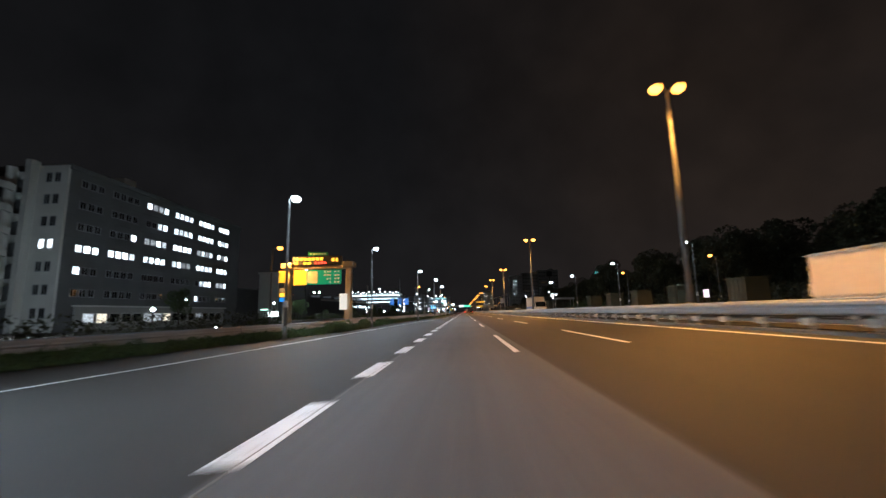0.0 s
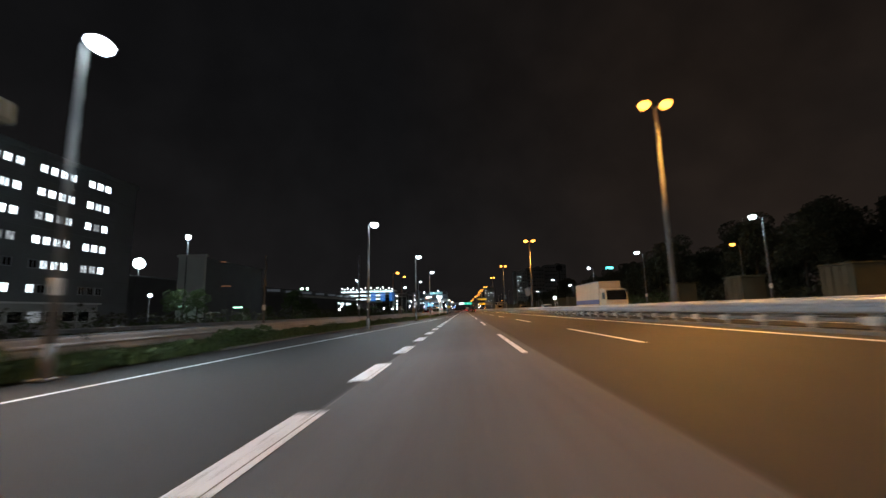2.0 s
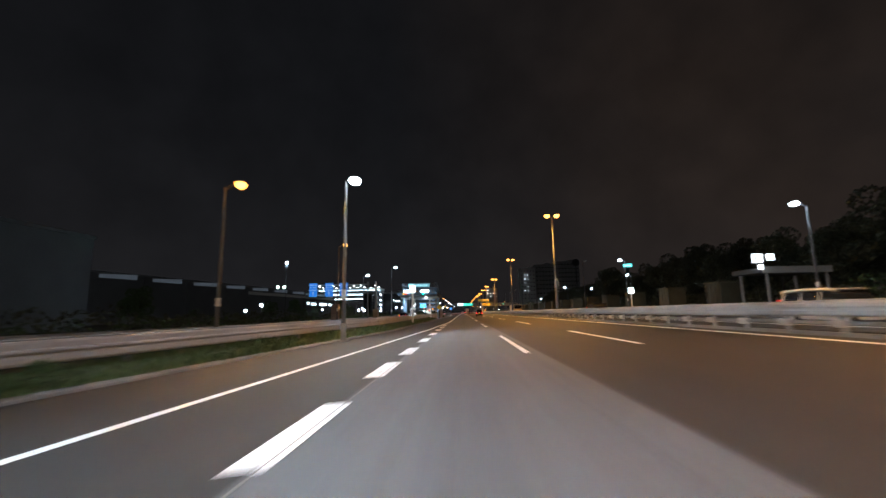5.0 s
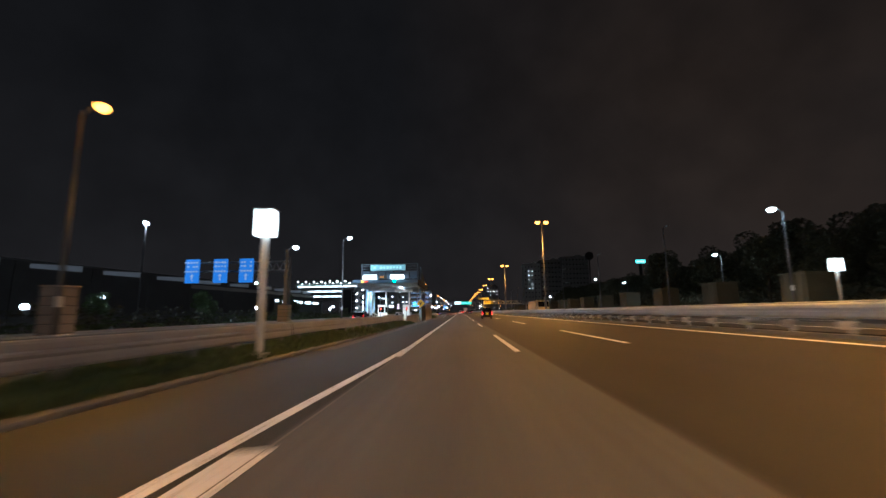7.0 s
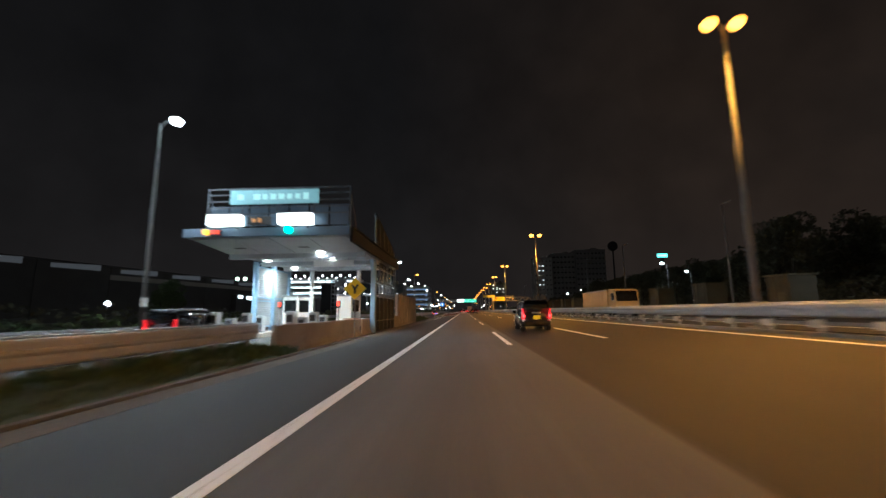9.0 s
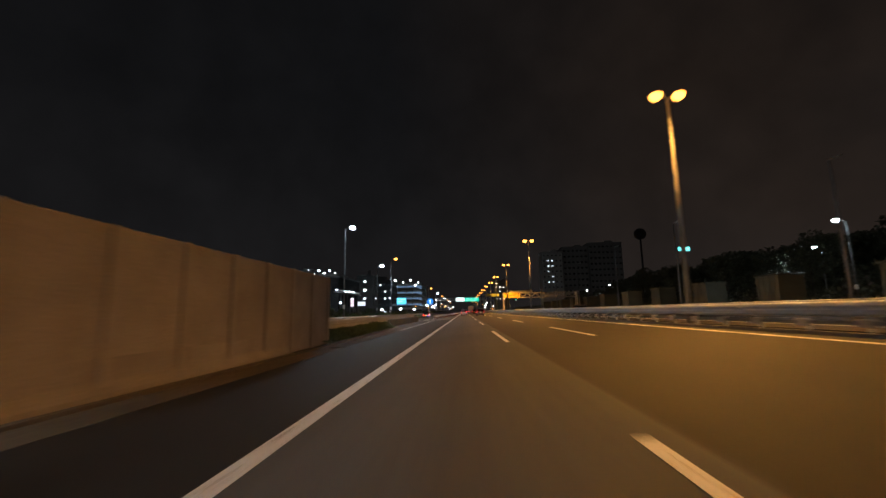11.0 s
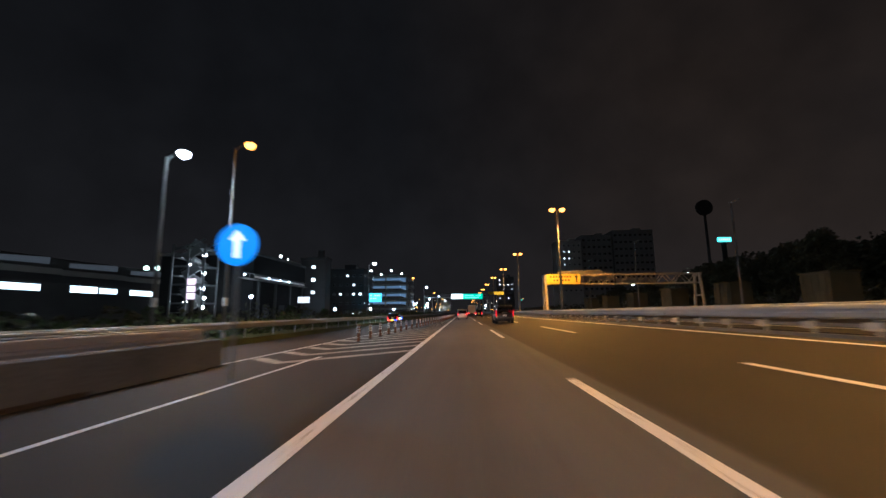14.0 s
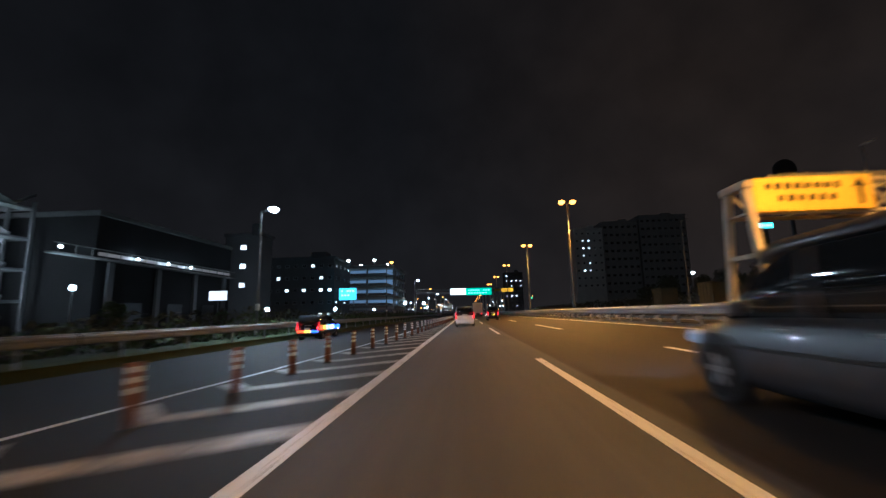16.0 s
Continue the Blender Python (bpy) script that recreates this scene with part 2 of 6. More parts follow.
M_WHITE_PAINT = surface("white_car_paint", (0.76, 0.76, 0.75), 0.2, var=0.04, grain=60, bump=0.0, coat=1.0)
M_TRUCK = surface("truck_box_panel", (0.68, 0.59, 0.44), 0.45, var=0.12, grain=5, coarse=0.4, bump=0.03)
# pale panel in an evenly muted tone
M_TRUCK_PALE = surface("muted_pale_truck_panel", (0.50, 0.44, 0.33), 0.6, var=0.2, grain=5, coarse=0.4, bump=0.03)
# cream panel toned ochre, the orange lamp light put into its colour
M_TRUCK_DULL = surface("orange_lit_truck_panel", (0.46, 0.35, 0.18), 0.6, var=0.2, grain=5, coarse=0.4, bump=0.03)
M_TRUCK_BLUE = surface("blue_truck_stripe", (0.02, 0.05, 0.26), 0.45, var=0.1, grain=8, bump=0.0)
M_GREEN_SIGN = surface("green_sign_sheet", (0.0, 0.26, 0.13), 0.4, var=0.06, grain=4, bump=0.0)
M_BLUE_SIGN = glow("lit_blue_sign", (0.02, 0.28, 0.95), 0.62)
M_SIGN_WHITE = surface("white_sign_sheet", (0.8, 0.8, 0.78), 0.4, var=0.05, grain=4, bump=0.0)
M_ORANGE_POST = surface("orange_delineator", (0.23, 0.085, 0.038), 0.5, var=0.15, grain=20, bump=0.05, vary=0.15)
M_REFLECT = surface("white_reflective_band", (0.85, 0.85, 0.85), 0.3, var=0.05, grain=30, bump=0.0)
M_YELLOW = surface("yellow_sign_sheet", (0.85, 0.58, 0.02), 0.4, var=0.06, grain=4, bump=0.0)
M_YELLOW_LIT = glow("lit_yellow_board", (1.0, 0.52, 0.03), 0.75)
M_SODIUM = glow("sodium_lens", (1.0, 0.36, 0.045), 5.0)
M_MERCURY = glow("white_lamp_lens", (0.78, 0.95, 1.0), 26.0)
M_TAIL = glow("tail_lamp_red", (1.0, 0.03, 0.03), 6.0)
M_HEAD = glow("head_lamp_white", (0.85, 0.93, 1.0), 12.0)
M_TUBE = glow("white_lit_box_sign", (0.86, 1.0, 0.95), 3.0)
M_DOWNLIGHT = glow("canopy_downlight", (0.92, 1.0, 0.98), 16.0)
M_GREEN_LAMP = glow("green_signal", (0.0, 0.9, 0.55), 4.0)
M_RED_LAMP = glow("red_led", (1.0, 0.06, 0.03), 2.0)
M_AMBER_LED = glow("amber_led", (1.0, 0.50, 0.04), 1.3)
M_GREEN_LED = glow("lit_green_sign", (0.0, 0.62, 0.38), 0.7)
M_TEAL = glow("teal_lit_sign", (0.10, 0.75, 0.72), 2.5)
M_CYAN = glow("cyan_screen", (0.10, 0.55, 0.80), 1.4)
M_WIN_WHITE = lit_window("lit_office_pane", (0.86, 0.97, 1.0), 4.0)
M_WIN_WARM = lit_window("lit_warm_pane", (1.0, 0.86, 0.62), 0.8)
M_ROW_LIGHT = glow("lit_gallery_strip", (0.76, 0.95, 1.0), 2.4)
M_PLATE = surface("yellow_plate", (0.78, 0.76, 0.03), 0.4, var=0.05, grain=10, bump=0.0)
# light on the pale shed eaves, put in as their own glow
M_EAVES_GLOW = glow("dim_eaves_glow", (0.72, 0.82, 0.92), 0.03)


def glass_material():
    m, n, l, b = nodes_of("dark_glass")
    b.inputs["Base Color"].default_value = (0.012, 0.014, 0.016, 1)
    b.inputs["Roughness"].default_value = 0.05
    b.inputs["Specular IOR Level"].default_value = 0.7
    return m


M_GLASS = glass_material()

# ---- building blocks ----
FALL = 0.041                       # cross fall of the carriageway, fitted to the camera's view


def gz(x):
    return FALL * min(max(x, -20.0), 9.5)


def smooth(ob):
    for p in ob.data.polygons:
        p.use_smooth = True
    return ob


def part(name, bm, material, parent=None, label=""):
    me = bpy.data.meshes.new(name)
    bm.to_mesh(me)
    bm.free()
    me.materials.append(material)
    ob = new(name, me)
    if parent is not None:
        ob.parent = parent
    return tagged(ob, label)


def thing(name, x, y, z, label, category, group="", kind="", turn=0.0):
    ob = new(name)
    ob.empty_display_size = 0.3
    ob.matrix_basis = pose(x, y, z, 0, 0, turn)
    return tagged(ob, label, category, group, kind)


def box(bm, cx, cy, cz, sx, sy, sz, bevel=0.0, m=None):
    """A box by its centre and size, its edges bevelled."""
    r = bmesh.ops.create_cube(bm, size=1.0)
    vs = r["verts"]
    for v in vs:
        v.co = Vector((cx + v.co.x * sx, cy + v.co.y * sy, cz + v.co.z * sz))
    if m is not None:
        for v in vs:
            v.co = m @ v.co
    if bevel:
        es = list({e for v in vs for e in v.link_edges})
        bmesh.ops.bevel(bm, geom=es, offset=bevel, segments=1, affect="EDGES")
    return bm


def tube(bm, a, b, r0, r1=None, n=10, caps=True):
    """A round or tapered bar from a to b."""
    a, b = Vector(a), Vector(b)
    r1 = r0 if r1 is None else r1
    d = (b - a).normalized()
    u = d.orthogonal().normalized()
    w = d.cross(u)
    rings = []
    for c, r in ((a, r0), (b, r1)):
        rings.append([bm.verts.new(c + (u * math.cos(k * 2 * math.pi / n) + w * math.sin(k * 2 * math.pi / n)) * r) for k in range(n)])
    for k in range(n):
        bm.faces.new((rings[0][k], rings[0][(k + 1) % n], rings[1][(k + 1) % n], rings[1][k]))
    if caps:
        bm.faces.new(rings[0][::-1])
        bm.faces.new(rings[1])
    return bm


def bar(bm, a, b, w, h):
    """A square bar from a to b."""
    a, b = Vector(a), Vector(b)
    d = b - a
    q = d.to_track_quat("Z", "Y").to_matrix().to_4x4()
    box(bm, 0, 0, d.length / 2, w, h, d.length, m=Matrix.Translation(a) @ q)
    return bm


def prism(bm, outline, axis, lo, hi):
    """An outline of 2D points drawn out along x, y or z from lo to hi."""
    def at(p, k):
        return {"x": (k, p[0], p[1]), "y": (p[0], k, p[1]), "z": (p[0], p[1], k)}[axis]
    a = [bm.verts.new(at(p, lo)) for p in outline]
    b = [bm.verts.new(at(p, hi)) for p in outline]
    n = len(outline)
    for k in range(n):
        bm.faces.new((a[k], a[(k + 1) % n], b[(k + 1) % n], b[k]))
    bm.faces.new(a[::-1])
    bm.faces.new(b)
    bmesh.ops.recalc_face_normals(bm, faces=bm.faces[:])
    return bm


def B():
    return bmesh.new()


def interp(table, y):
    ys = [q[0] for q in table]
    xs = [q[1] for q in table]
    return float(np.interp(y, ys, xs))


M_KERB_PALE = surface("dusty_gutter_concrete", (0.09, 0.076, 0.062), 0.9, var=0.35, grain=20, coarse=0.9, bump=0.3, vary=0.12)
# ---- plan ----
LANE = 3.5
X_EDGE, X_MEDIAN = 7.5, 8.75
X_SOLID = -3.58
# left edge line of the closing lane, and the edge of the asphalt, as (y, x)
LEFT_LINE = [(-60, -16.4), (8, -13.0), (13, -12.45), (58, -10.05), (77, -8.5), (84, -7.9), (134, -4.53), (140, -4.29), (152, -3.78), (158, X_SOLID)]
VERGE = [(-60, -26.0), (14, -19.6), (28, -16.2), (40, -13.7), (60, -13.5), (72, -13.5), (80, -13.1), (90, -12.2), (136, -7.65), (176, -7.5), (196, -7.5), (236, -7.9), (246, -8.0), (262, -8.3), (266, -9.3), (290, -9.3), (292, -15.4), (760, -15.4)]
NEAR_RAIL = [(-60, -27.2), (15, -21.2), (28, -17.8), (40, -15.1), (54, -14.9), (72, -15.6), (90, -14.3), (136, -9.0), (160, -9.3), (200, -9.4)]


def sheet(name, rows, z, material, label, category, up=0.0, side=0.0):
    """A strip of ground between two edges: rows of (y, x left, x right), divided across."""
    bm = B()
    prev = None
    for y, xa, xb in rows:
        line = [bm.verts.new((xa + (xb - xa) * k / 6, y, z(xa + (xb - xa) * k / 6) + up)) for k in range(7)]
        if prev:
            for k in range(6):
                bm.faces.new((prev[k], prev[k + 1], line[k + 1], line[k]))
        prev = line
    if side:
        r = bmesh.ops.extrude_face_region(bm, geom=bm.faces[:])
        for v in r["geom"]:
            if isinstance(v, bmesh.types.BMVert):
                v.co.z -= side
        bmesh.ops.recalc_face_normals(bm, faces=bm.faces[:])
    ob = part(name, bm, material)
    return tagged(ob, label, category, kind="structure")


# ---- ground, carriageways ----
gb = B()
cols = [-2500, -400, -120, -60, -34, -20, -8, 0, 5, 9.5, 20, 60, 120, 400, 2500]
prev = None
for gy in [-400, -60, 0, 100, 200, 300, 400, 600, 1000, 2000, 4000]:
    line = [gb.verts.new((gx, gy, gz(gx) - 0.05)) for gx in cols]
    if prev:
        for k in range(len(cols) - 1):
            gb.faces.new((prev[k], prev[k + 1], line[k + 1], line[k]))
    prev = line
tagged(part("ground", gb, M_SOIL), "dark bare soil and rough grass beside the motorway", "ground", kind="structure")

ys = sorted({q[0] for q in VERGE} | set(range(-60, 761, 20)))
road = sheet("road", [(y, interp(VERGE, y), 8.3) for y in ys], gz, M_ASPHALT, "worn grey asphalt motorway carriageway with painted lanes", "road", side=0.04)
far_road = sheet("road_opposite", [(y, 9.9, 24.3) for y in range(-60, 761, 40)], gz, M_ASPHALT, "asphalt of the opposite motorway carriageway", "road", side=0.03)
sheet("road_slip", [(y, x - 14.0, x) for y, x in ((-60, -27), (20, -25), (70, -20.5), (136, -10.3), (160, -10.4), (235, -10.4), (270, -11.0), (291, -14.0))], gz, M_ASPHALT,
                  "asphalt slip road leading to the toll gate", "road", side=0.03)
plaza = sheet("road_plaza", [(y, -24.0, -9.6) for y in (184, 200, 220, 240)], lambda x: gz(-9.4), M_ASPHALT, "level asphalt of the toll plaza", "road", side=0.5)


def strip(name, x, y0, y1, w, parent, up=0.004, skew=0.0):
    """One painted marking lying on the road from y0 to y1."""
    bm = B()
    v = [bm.verts.new((px, py, gz(px) + up)) for px, py in ((x - w / 2, y0), (x + w / 2, y0), (x + w / 2 + skew, y1), (x - w / 2 + skew, y1))]
    t = [bm.verts.new(q.co + Vector((0, 0, 0.003))) for q in v]
    bm.faces.new(t)
    for k in range(4):
        bm.faces.new((v[k], v[(k + 1) % 4], t[(k + 1) % 4], t[k]))
    return part(name, bm, M_PAINT, parent)


# lane dashes: 8.5 m long, every 20.5 m
for n in range(-3, 35):
    y = 10.34 + n * 20.484
    strip("lane_dash", 0.0, y, y + 8.56, 0.17, road)
    strip("lane_dash", LANE, y + 0.87, y + 9.42, 0.17, road)
for y in range(-60, 760, 41):
    strip("edge_line", X_EDGE, y, y + 41, 0.20, road)
for n in range(38):
    y = -40 + n * 20.484
    for x in (16.2, 19.7):
        strip("lane_dash", x, y, y + 8.56, 0.15, far_road)
for y in range(-60, 760, 82):
    strip("edge_line", 12.7, y, y + 82, 0.18, far_road)
    strip("edge_line", 23.2, y, y + 82, 0.18, far_road)
# solid edge line of the running lane, after the closing lane has ended
for y in range(154, 760, 40):
    strip("edge_line", X_SOLID, y, y + 40, 0.24, road)
for (ya, xa), (yb, xb) in zip(LEFT_LINE[:-1], LEFT_LINE[1:]):
    strip("edge_line", xa, ya, yb, 0.20, road, skew=xb - xa)
# broad blocks between the closing lane and the running lane
BLOCKS = [(1.85 - 5.13 * 5, 112.0, 5.13), (114.2, 147.5, 5.73)]
for ya, yb, gap in BLOCKS:
    y = ya
    while y < yb:
        bm = B()
        for xa, xb in ((-3.88, -3.575), (-3.555, -3.47)):
            v = [bm.verts.new((px, py, gz(px) + 0.005)) for px, py in ((xa, y), (xb, y + 0.06), (xb, y + 2.66), (xa, y + 2.62))]
            t = [bm.verts.new(q.co + Vector((0, 0, 0.003))) for q in v]
            bm.faces.new(t)
            for k in range(4):
                bm.faces.new((v[k], v[(k + 1) % 4], t[(k + 1) % 4], t[k]))
        part("block_dash", bm, M_PAINT, road)
        y += gap
# joint between the two paving strips
jb = B()
for y in range(-60, 160, 20):
    box(jb, -3.565, y + 10, gz(-3.565) + 0.001, 0.03, 20, 0.006)
part("paving_joint", jb, M_KERB, road)
# shoulder line before the hatched zone and hatched stripes
strip("edge_line", -6.80, 254, 292, 0.13, road, skew=0.10)
for k in range(9):
    part("gutter_slab", box(B(), -7.12, 238.5 + k * 2.0, gz(-7.12) + 0.012, 0.55, 1.97, 0.03, 0.006), M_KERB_PALE, road)
HATCH = [(290, -9.6), (304, -8.95), (308, -8.5), (314, -8.2), (322, -7.7), (327, -7.2), (335, -6.7), (380, -5.2), (420, -4.0)]
POSTS = [(298, -7.4), (307, -6.98), (313.5, -6.75), (317.4, -6.4), (319.7, -6.25), (324, -6.12), (328, -5.98), (333, -5.65), (345, -5.1), (380, -4.5), (420, -3.9)]
for (ya, xa), (yb, xb) in zip(HATCH[:-1], HATCH[1:]):
    strip("edge_line", xa, ya, yb, 0.16, road, skew=xb - xa)
y = 290.3
while y < 410:
    xl = interp(POSTS, y) - 0.12
    bm = B()
    xr = X_SOLID - 0.12
    w = 0.62
    d = (xr - xl) * 0.52
    pts = [(xl, y), (xr, y + d), (xr, y + d + w), (xl, y + w)]
    v = [bm.verts.new((px, py, gz(px) + 0.004)) for px, py in pts]
    t = [bm.verts.new(q.co + Vector((0, 0, 0.003))) for q in v]
    bm.faces.new(t)
    for k in range(4):
        bm.faces.new((v[k], v[(k + 1) % 4], t[(k + 1) % 4], t[k]))
    part("hatch_stripe", bm, M_PAINT_WORN, road)
    xh = interp(HATCH, y + 1.8) + 0.12
    if xl - xh > 0.3:
        d2 = 1.2 * (xl - xh)
        bm = B()
        v = [bm.verts.new((px, py, gz(px) + 0.0045)) for px, py in ((xl - 0.01, y), (xl - 0.01, y + w), (xh + 0.30, y + d2 + 0.25), (xh, y + d2 - 0.1))]
        t = [bm.verts.new(q.co + Vector((0, 0, 0.003))) for q in v]
        bm.faces.new(t[::-1])
        for k in range(4):
            bm.faces.new((v[(k + 1) % 4], v[k], t[k], t[(k + 1) % 4]))
        part("hatch_stripe", bm, M_PAINT_WORN, road)
    y += 2.38


# dusty shoulder strip beside the verge
M_SHOULDER = surface("dusty_shoulder", (0.085, 0.068, 0.050), 0.95, var=0.5, grain=12, coarse=0.5, bump=0.4)
shoulder = sheet("road_shoulder", [(y, interp(VERGE, y) + 0.02, -6.74) for y in range(158, 263, 8)], gz, M_SHOULDER, "dusty brown paved shoulder beside the verge", "road", up=0.005, side=0.004)


# ---- kerbs ----
def kerb_run(name, table, y0, y1, dx, label, w=0.22, h=0.13, step=2.0, mat=None):
    root = thing(name, 0, 0, 0, label, "kerb", kind="structure")
    y = y0
    k = 0
    while y < y1:
        xa, xb = interp(table, y) + dx, interp(table, y + step - 0.015) + dx
        bm = B()
        pr = [(-w / 2, -0.03), (w / 2, -0.03), (w / 2 - 0.02, h - 0.03), (w / 2 - 0.05, h), (-w / 2, h)]
        a = [bm.verts.new((xa + p, y, gz(xa) + q)) for p, q in pr]
        b = [bm.verts.new((xb + p, y + step - 0.015, gz(xb) + q)) for p, q in pr]
        for i in range(5):
            bm.faces.new((a[i], a[(i + 1) % 5], b[(i + 1) % 5], b[i]))
        bm.faces.new(a[::-1])
        bm.faces.new(b)
        part("kerb_stone", bm, mat or M_KERB, root)
        y += step
        k += 1
    return root


kerb_run("kerb_left", VERGE, 60, 164, -0.2, "weathered concrete kerb along the verge", w=0.42, h=0.09)
kerb_run("kerb_gutter", VERGE, 164, 286, -0.1, "low dusty concrete gutter edge along the verge", h=0.06, mat=M_KERB_PALE)
kerb_run("kerb_median", [(-60, 8.42), (760, 8.42)], -20, 420, 0.0, "low weathered concrete kerb below the median guard rail", h=0.10, step=4.0)


# ---- guard rails ----
M_RAIL_PALE = surface("weathered_beige_rail", (0.43, 0.405, 0.40), 0.6, metal=0.0, var=0.22, grain=14, coarse=0.7, bump=0.05, vary=0.1)
M_BLOCK = surface("pale_spacer_block", (0.40, 0.385, 0.36), 0.6, var=0.3, grain=16, coarse=1.0, bump=0.1, vary=0.3)
M_POST_DULL = surface("dull_grey_post", (0.16, 0.155, 0.15), 0.8, var=0.25, grain=14, coarse=0.9, bump=0.05)


def guard_rail(x0, y0, x1, y1, label, post_step=2.0, top=0.92, tall=0.42, face=-1, blocks=True, low=True, zbase=None, mat=None):
    """One run of steel guard rail: a broad ribbed beam on posts, with a lower beam."""
    root = thing("guard_rail", x0, y0, gz(x0) if zbase is None else zbase, label, "guard rail", "guard rails")
    L = math.hypot(x1 - x0, y1 - y0)
    ang = math.degrees(math.atan2(-(x1 - x0), y1 - y0))
    dz = (gz(x1) - gz(x0)) if zbase is None else 0.0
    root.matrix_basis = pose(x0, y0, root.location.z, math.degrees(math.atan2(dz, L)), 0, ang)
    f = face
    t, b = top, top - tall
    q = tall / 8
    prof = [(0.0, t), (0.05, t - 0.3 * q), (0.08, t - q), (0.085, t - 2.6 * q), (0.06, t - 3.3 * q), (0.06, t - 4.1 * q), (0.085, t - 4.8 * q), (0.08, t - 6.8 * q), (0.05, t - 7.6 * q), (0.0, b)]
    if mat is not None:
        prof = [(0.0, t), (0.04, t - 0.3 * q), (0.05, t - q), (0.04, t - 2.7 * q), (0.105, t - 3.1 * q), (0.11, t - 3.7 * q), (0.06, t - 4.6 * q), (0.075, t - 5.4 * q), (0.075, t - 7.0 * q), (0.05, t - 7.7 * q), (0.0, b)]
    bm = B()
    a = [bm.verts.new((f * p, 0, z)) for p, z in prof] + [bm.verts.new((f * (p - 0.012), 0, z)) for p, z in prof[::-1]]
    c = [bm.verts.new((v.co.x, L, v.co.z)) for v in a]
    n = len(a)
    for k in range(n):
        bm.faces.new((a[k], a[(k + 1) % n], c[(k + 1) % n], c[k]))
    bm.faces.new(a[::-1])
    bm.faces.new(c)
    bmesh.ops.recalc_face_normals(bm, faces=bm.faces[:])
    part("beam", bm, mat or M_STEEL, root)
    if low:
        bm = B()
        box(bm, f * 0.03, L / 2, b - 0.17, 0.06, L, 0.10, 0.012)
        part("lower_beam", bm, M_POST_DULL, root)
    bm = B()
    tube(bm, (-f * 0.06, 0, t + 0.02), (-f * 0.06, L, t + 0.02), 0.035, n=8)
    part("top_pipe", bm, M_STEEL, root)
    pm = None
    k = 0.5
    while k * post_step < L:
        if pm is None:
            bm = B()
            if mat is None:
                tube(bm, (-f * 0.08, 0, -0.05), (-f * 0.08, 0, t), 0.057, n=10)
            else:
                box(bm, -f * 0.04, 0, t / 2 - 0.06, 0.12, 0.22, t - 0.06, 0.015)
            ob = part("post", bm, M_STEEL if mat is None else M_POST_DULL, root)
            pm = ob.data
            if blocks:
                bk = part("spacer_block", box(B(), f * 0.03, 0, b - 0.19, 0.16, 0.46, 0.22, 0.015), M_BLOCK, root)
                bk.location = (0, k * post_step, 0)
        else:
            ob = new("post", pm)
            ob.parent = root
            if blocks:
                bo = new("spacer_block", bk.data)
                bo.parent = root
                bo.location = (0, k * post_step, 0)
        ob.location = (0, k * post_step, 0)
        k += 1
    return root


for k in range(16):
    guard_rail(X_MEDIAN, -20 + 40 * k, X_MEDIAN, 19.9 + 40 * k, "galvanised ribbed steel median guard rail on posts")
for k in range(8):
    guard_rail(24.9, -20 + 80 * k, 24.9, 59.9 + 80 * k, "galvanised steel guard rail on the far side of the opposite carriageway", post_step=4.0, low=False, blocks=False)
pts = NEAR_RAIL
for (ya, xa), (yb, xb) in zip(pts[:-1], pts[1:]):
    if ya < 136:
        n = max(1, round((yb - ya) / 40))
        for i in range(n):
            s, e = i / n, (i + 1) / n
            guard_rail(xa + (xb - xa) * s, ya + (yb - ya) * s, xa + (xb - xa) * e, ya + (yb - ya) * e - 0.1, "galvanised ribbed steel guard rail above a grass verge", face=1, top=1.16, tall=0.58, low=False, blocks=False, mat=M_RAIL_PALE)
guard_rail(-9.0, 136, -9.3, 159.9, "galvanised ribbed steel guard rail above a grass verge", face=1, top=1.16, tall=0.58, low=False, blocks=False, mat=M_RAIL_PALE)
guard_rail(-9.3, 160, -9.3, 195.6, "galvanised ribbed steel guard rail above a grass verge", face=1, top=1.16, tall=0.55, low=False, blocks=False, mat=M_RAIL_PALE)
guard_rail(-10.3, 241, -10.3, 291, "galvanised ribbed steel guard rail above a grass verge", face=1, top=1.16, tall=0.58, low=False, blocks=False, mat=M_RAIL_PALE)


# grass bank that rises from the kerb to the guard rail
def bank(name, y0, y1, rail, behind, rise_of):
    bm = B()
    prev = None
    y = y0
    while y <= y1 + 0.01:
        xk, xr = interp(VERGE, y) - (0.40 if y < 164 else 0.18), rail(y)
        rise = rise_of(y)
        pts_ = [(xk, 0.06), (xk - 0.25, 0.10), ((xk + xr) / 2, rise * 0.7), (xr, rise), (xr - behind * 0.6, rise * 0.9), (xr - behind, -0.1)]
        line = [bm.verts.new((px, y, gz(px) + pz + (0.05 * noise.noise(Vector((px, y * 0.4, 1.0))) if 0 < i < 5 else 0))) for i, (px, pz) in enumerate(pts_)]
        if prev:
            for k in range(5):
                bm.faces.new((prev[k], line[k], line[k + 1], prev[k + 1]))
        prev = line
        y += 2.0
    return tagged(part(name, bm, M_TURF), "low grass bank between kerb and guard rail", "verge", kind="structure")


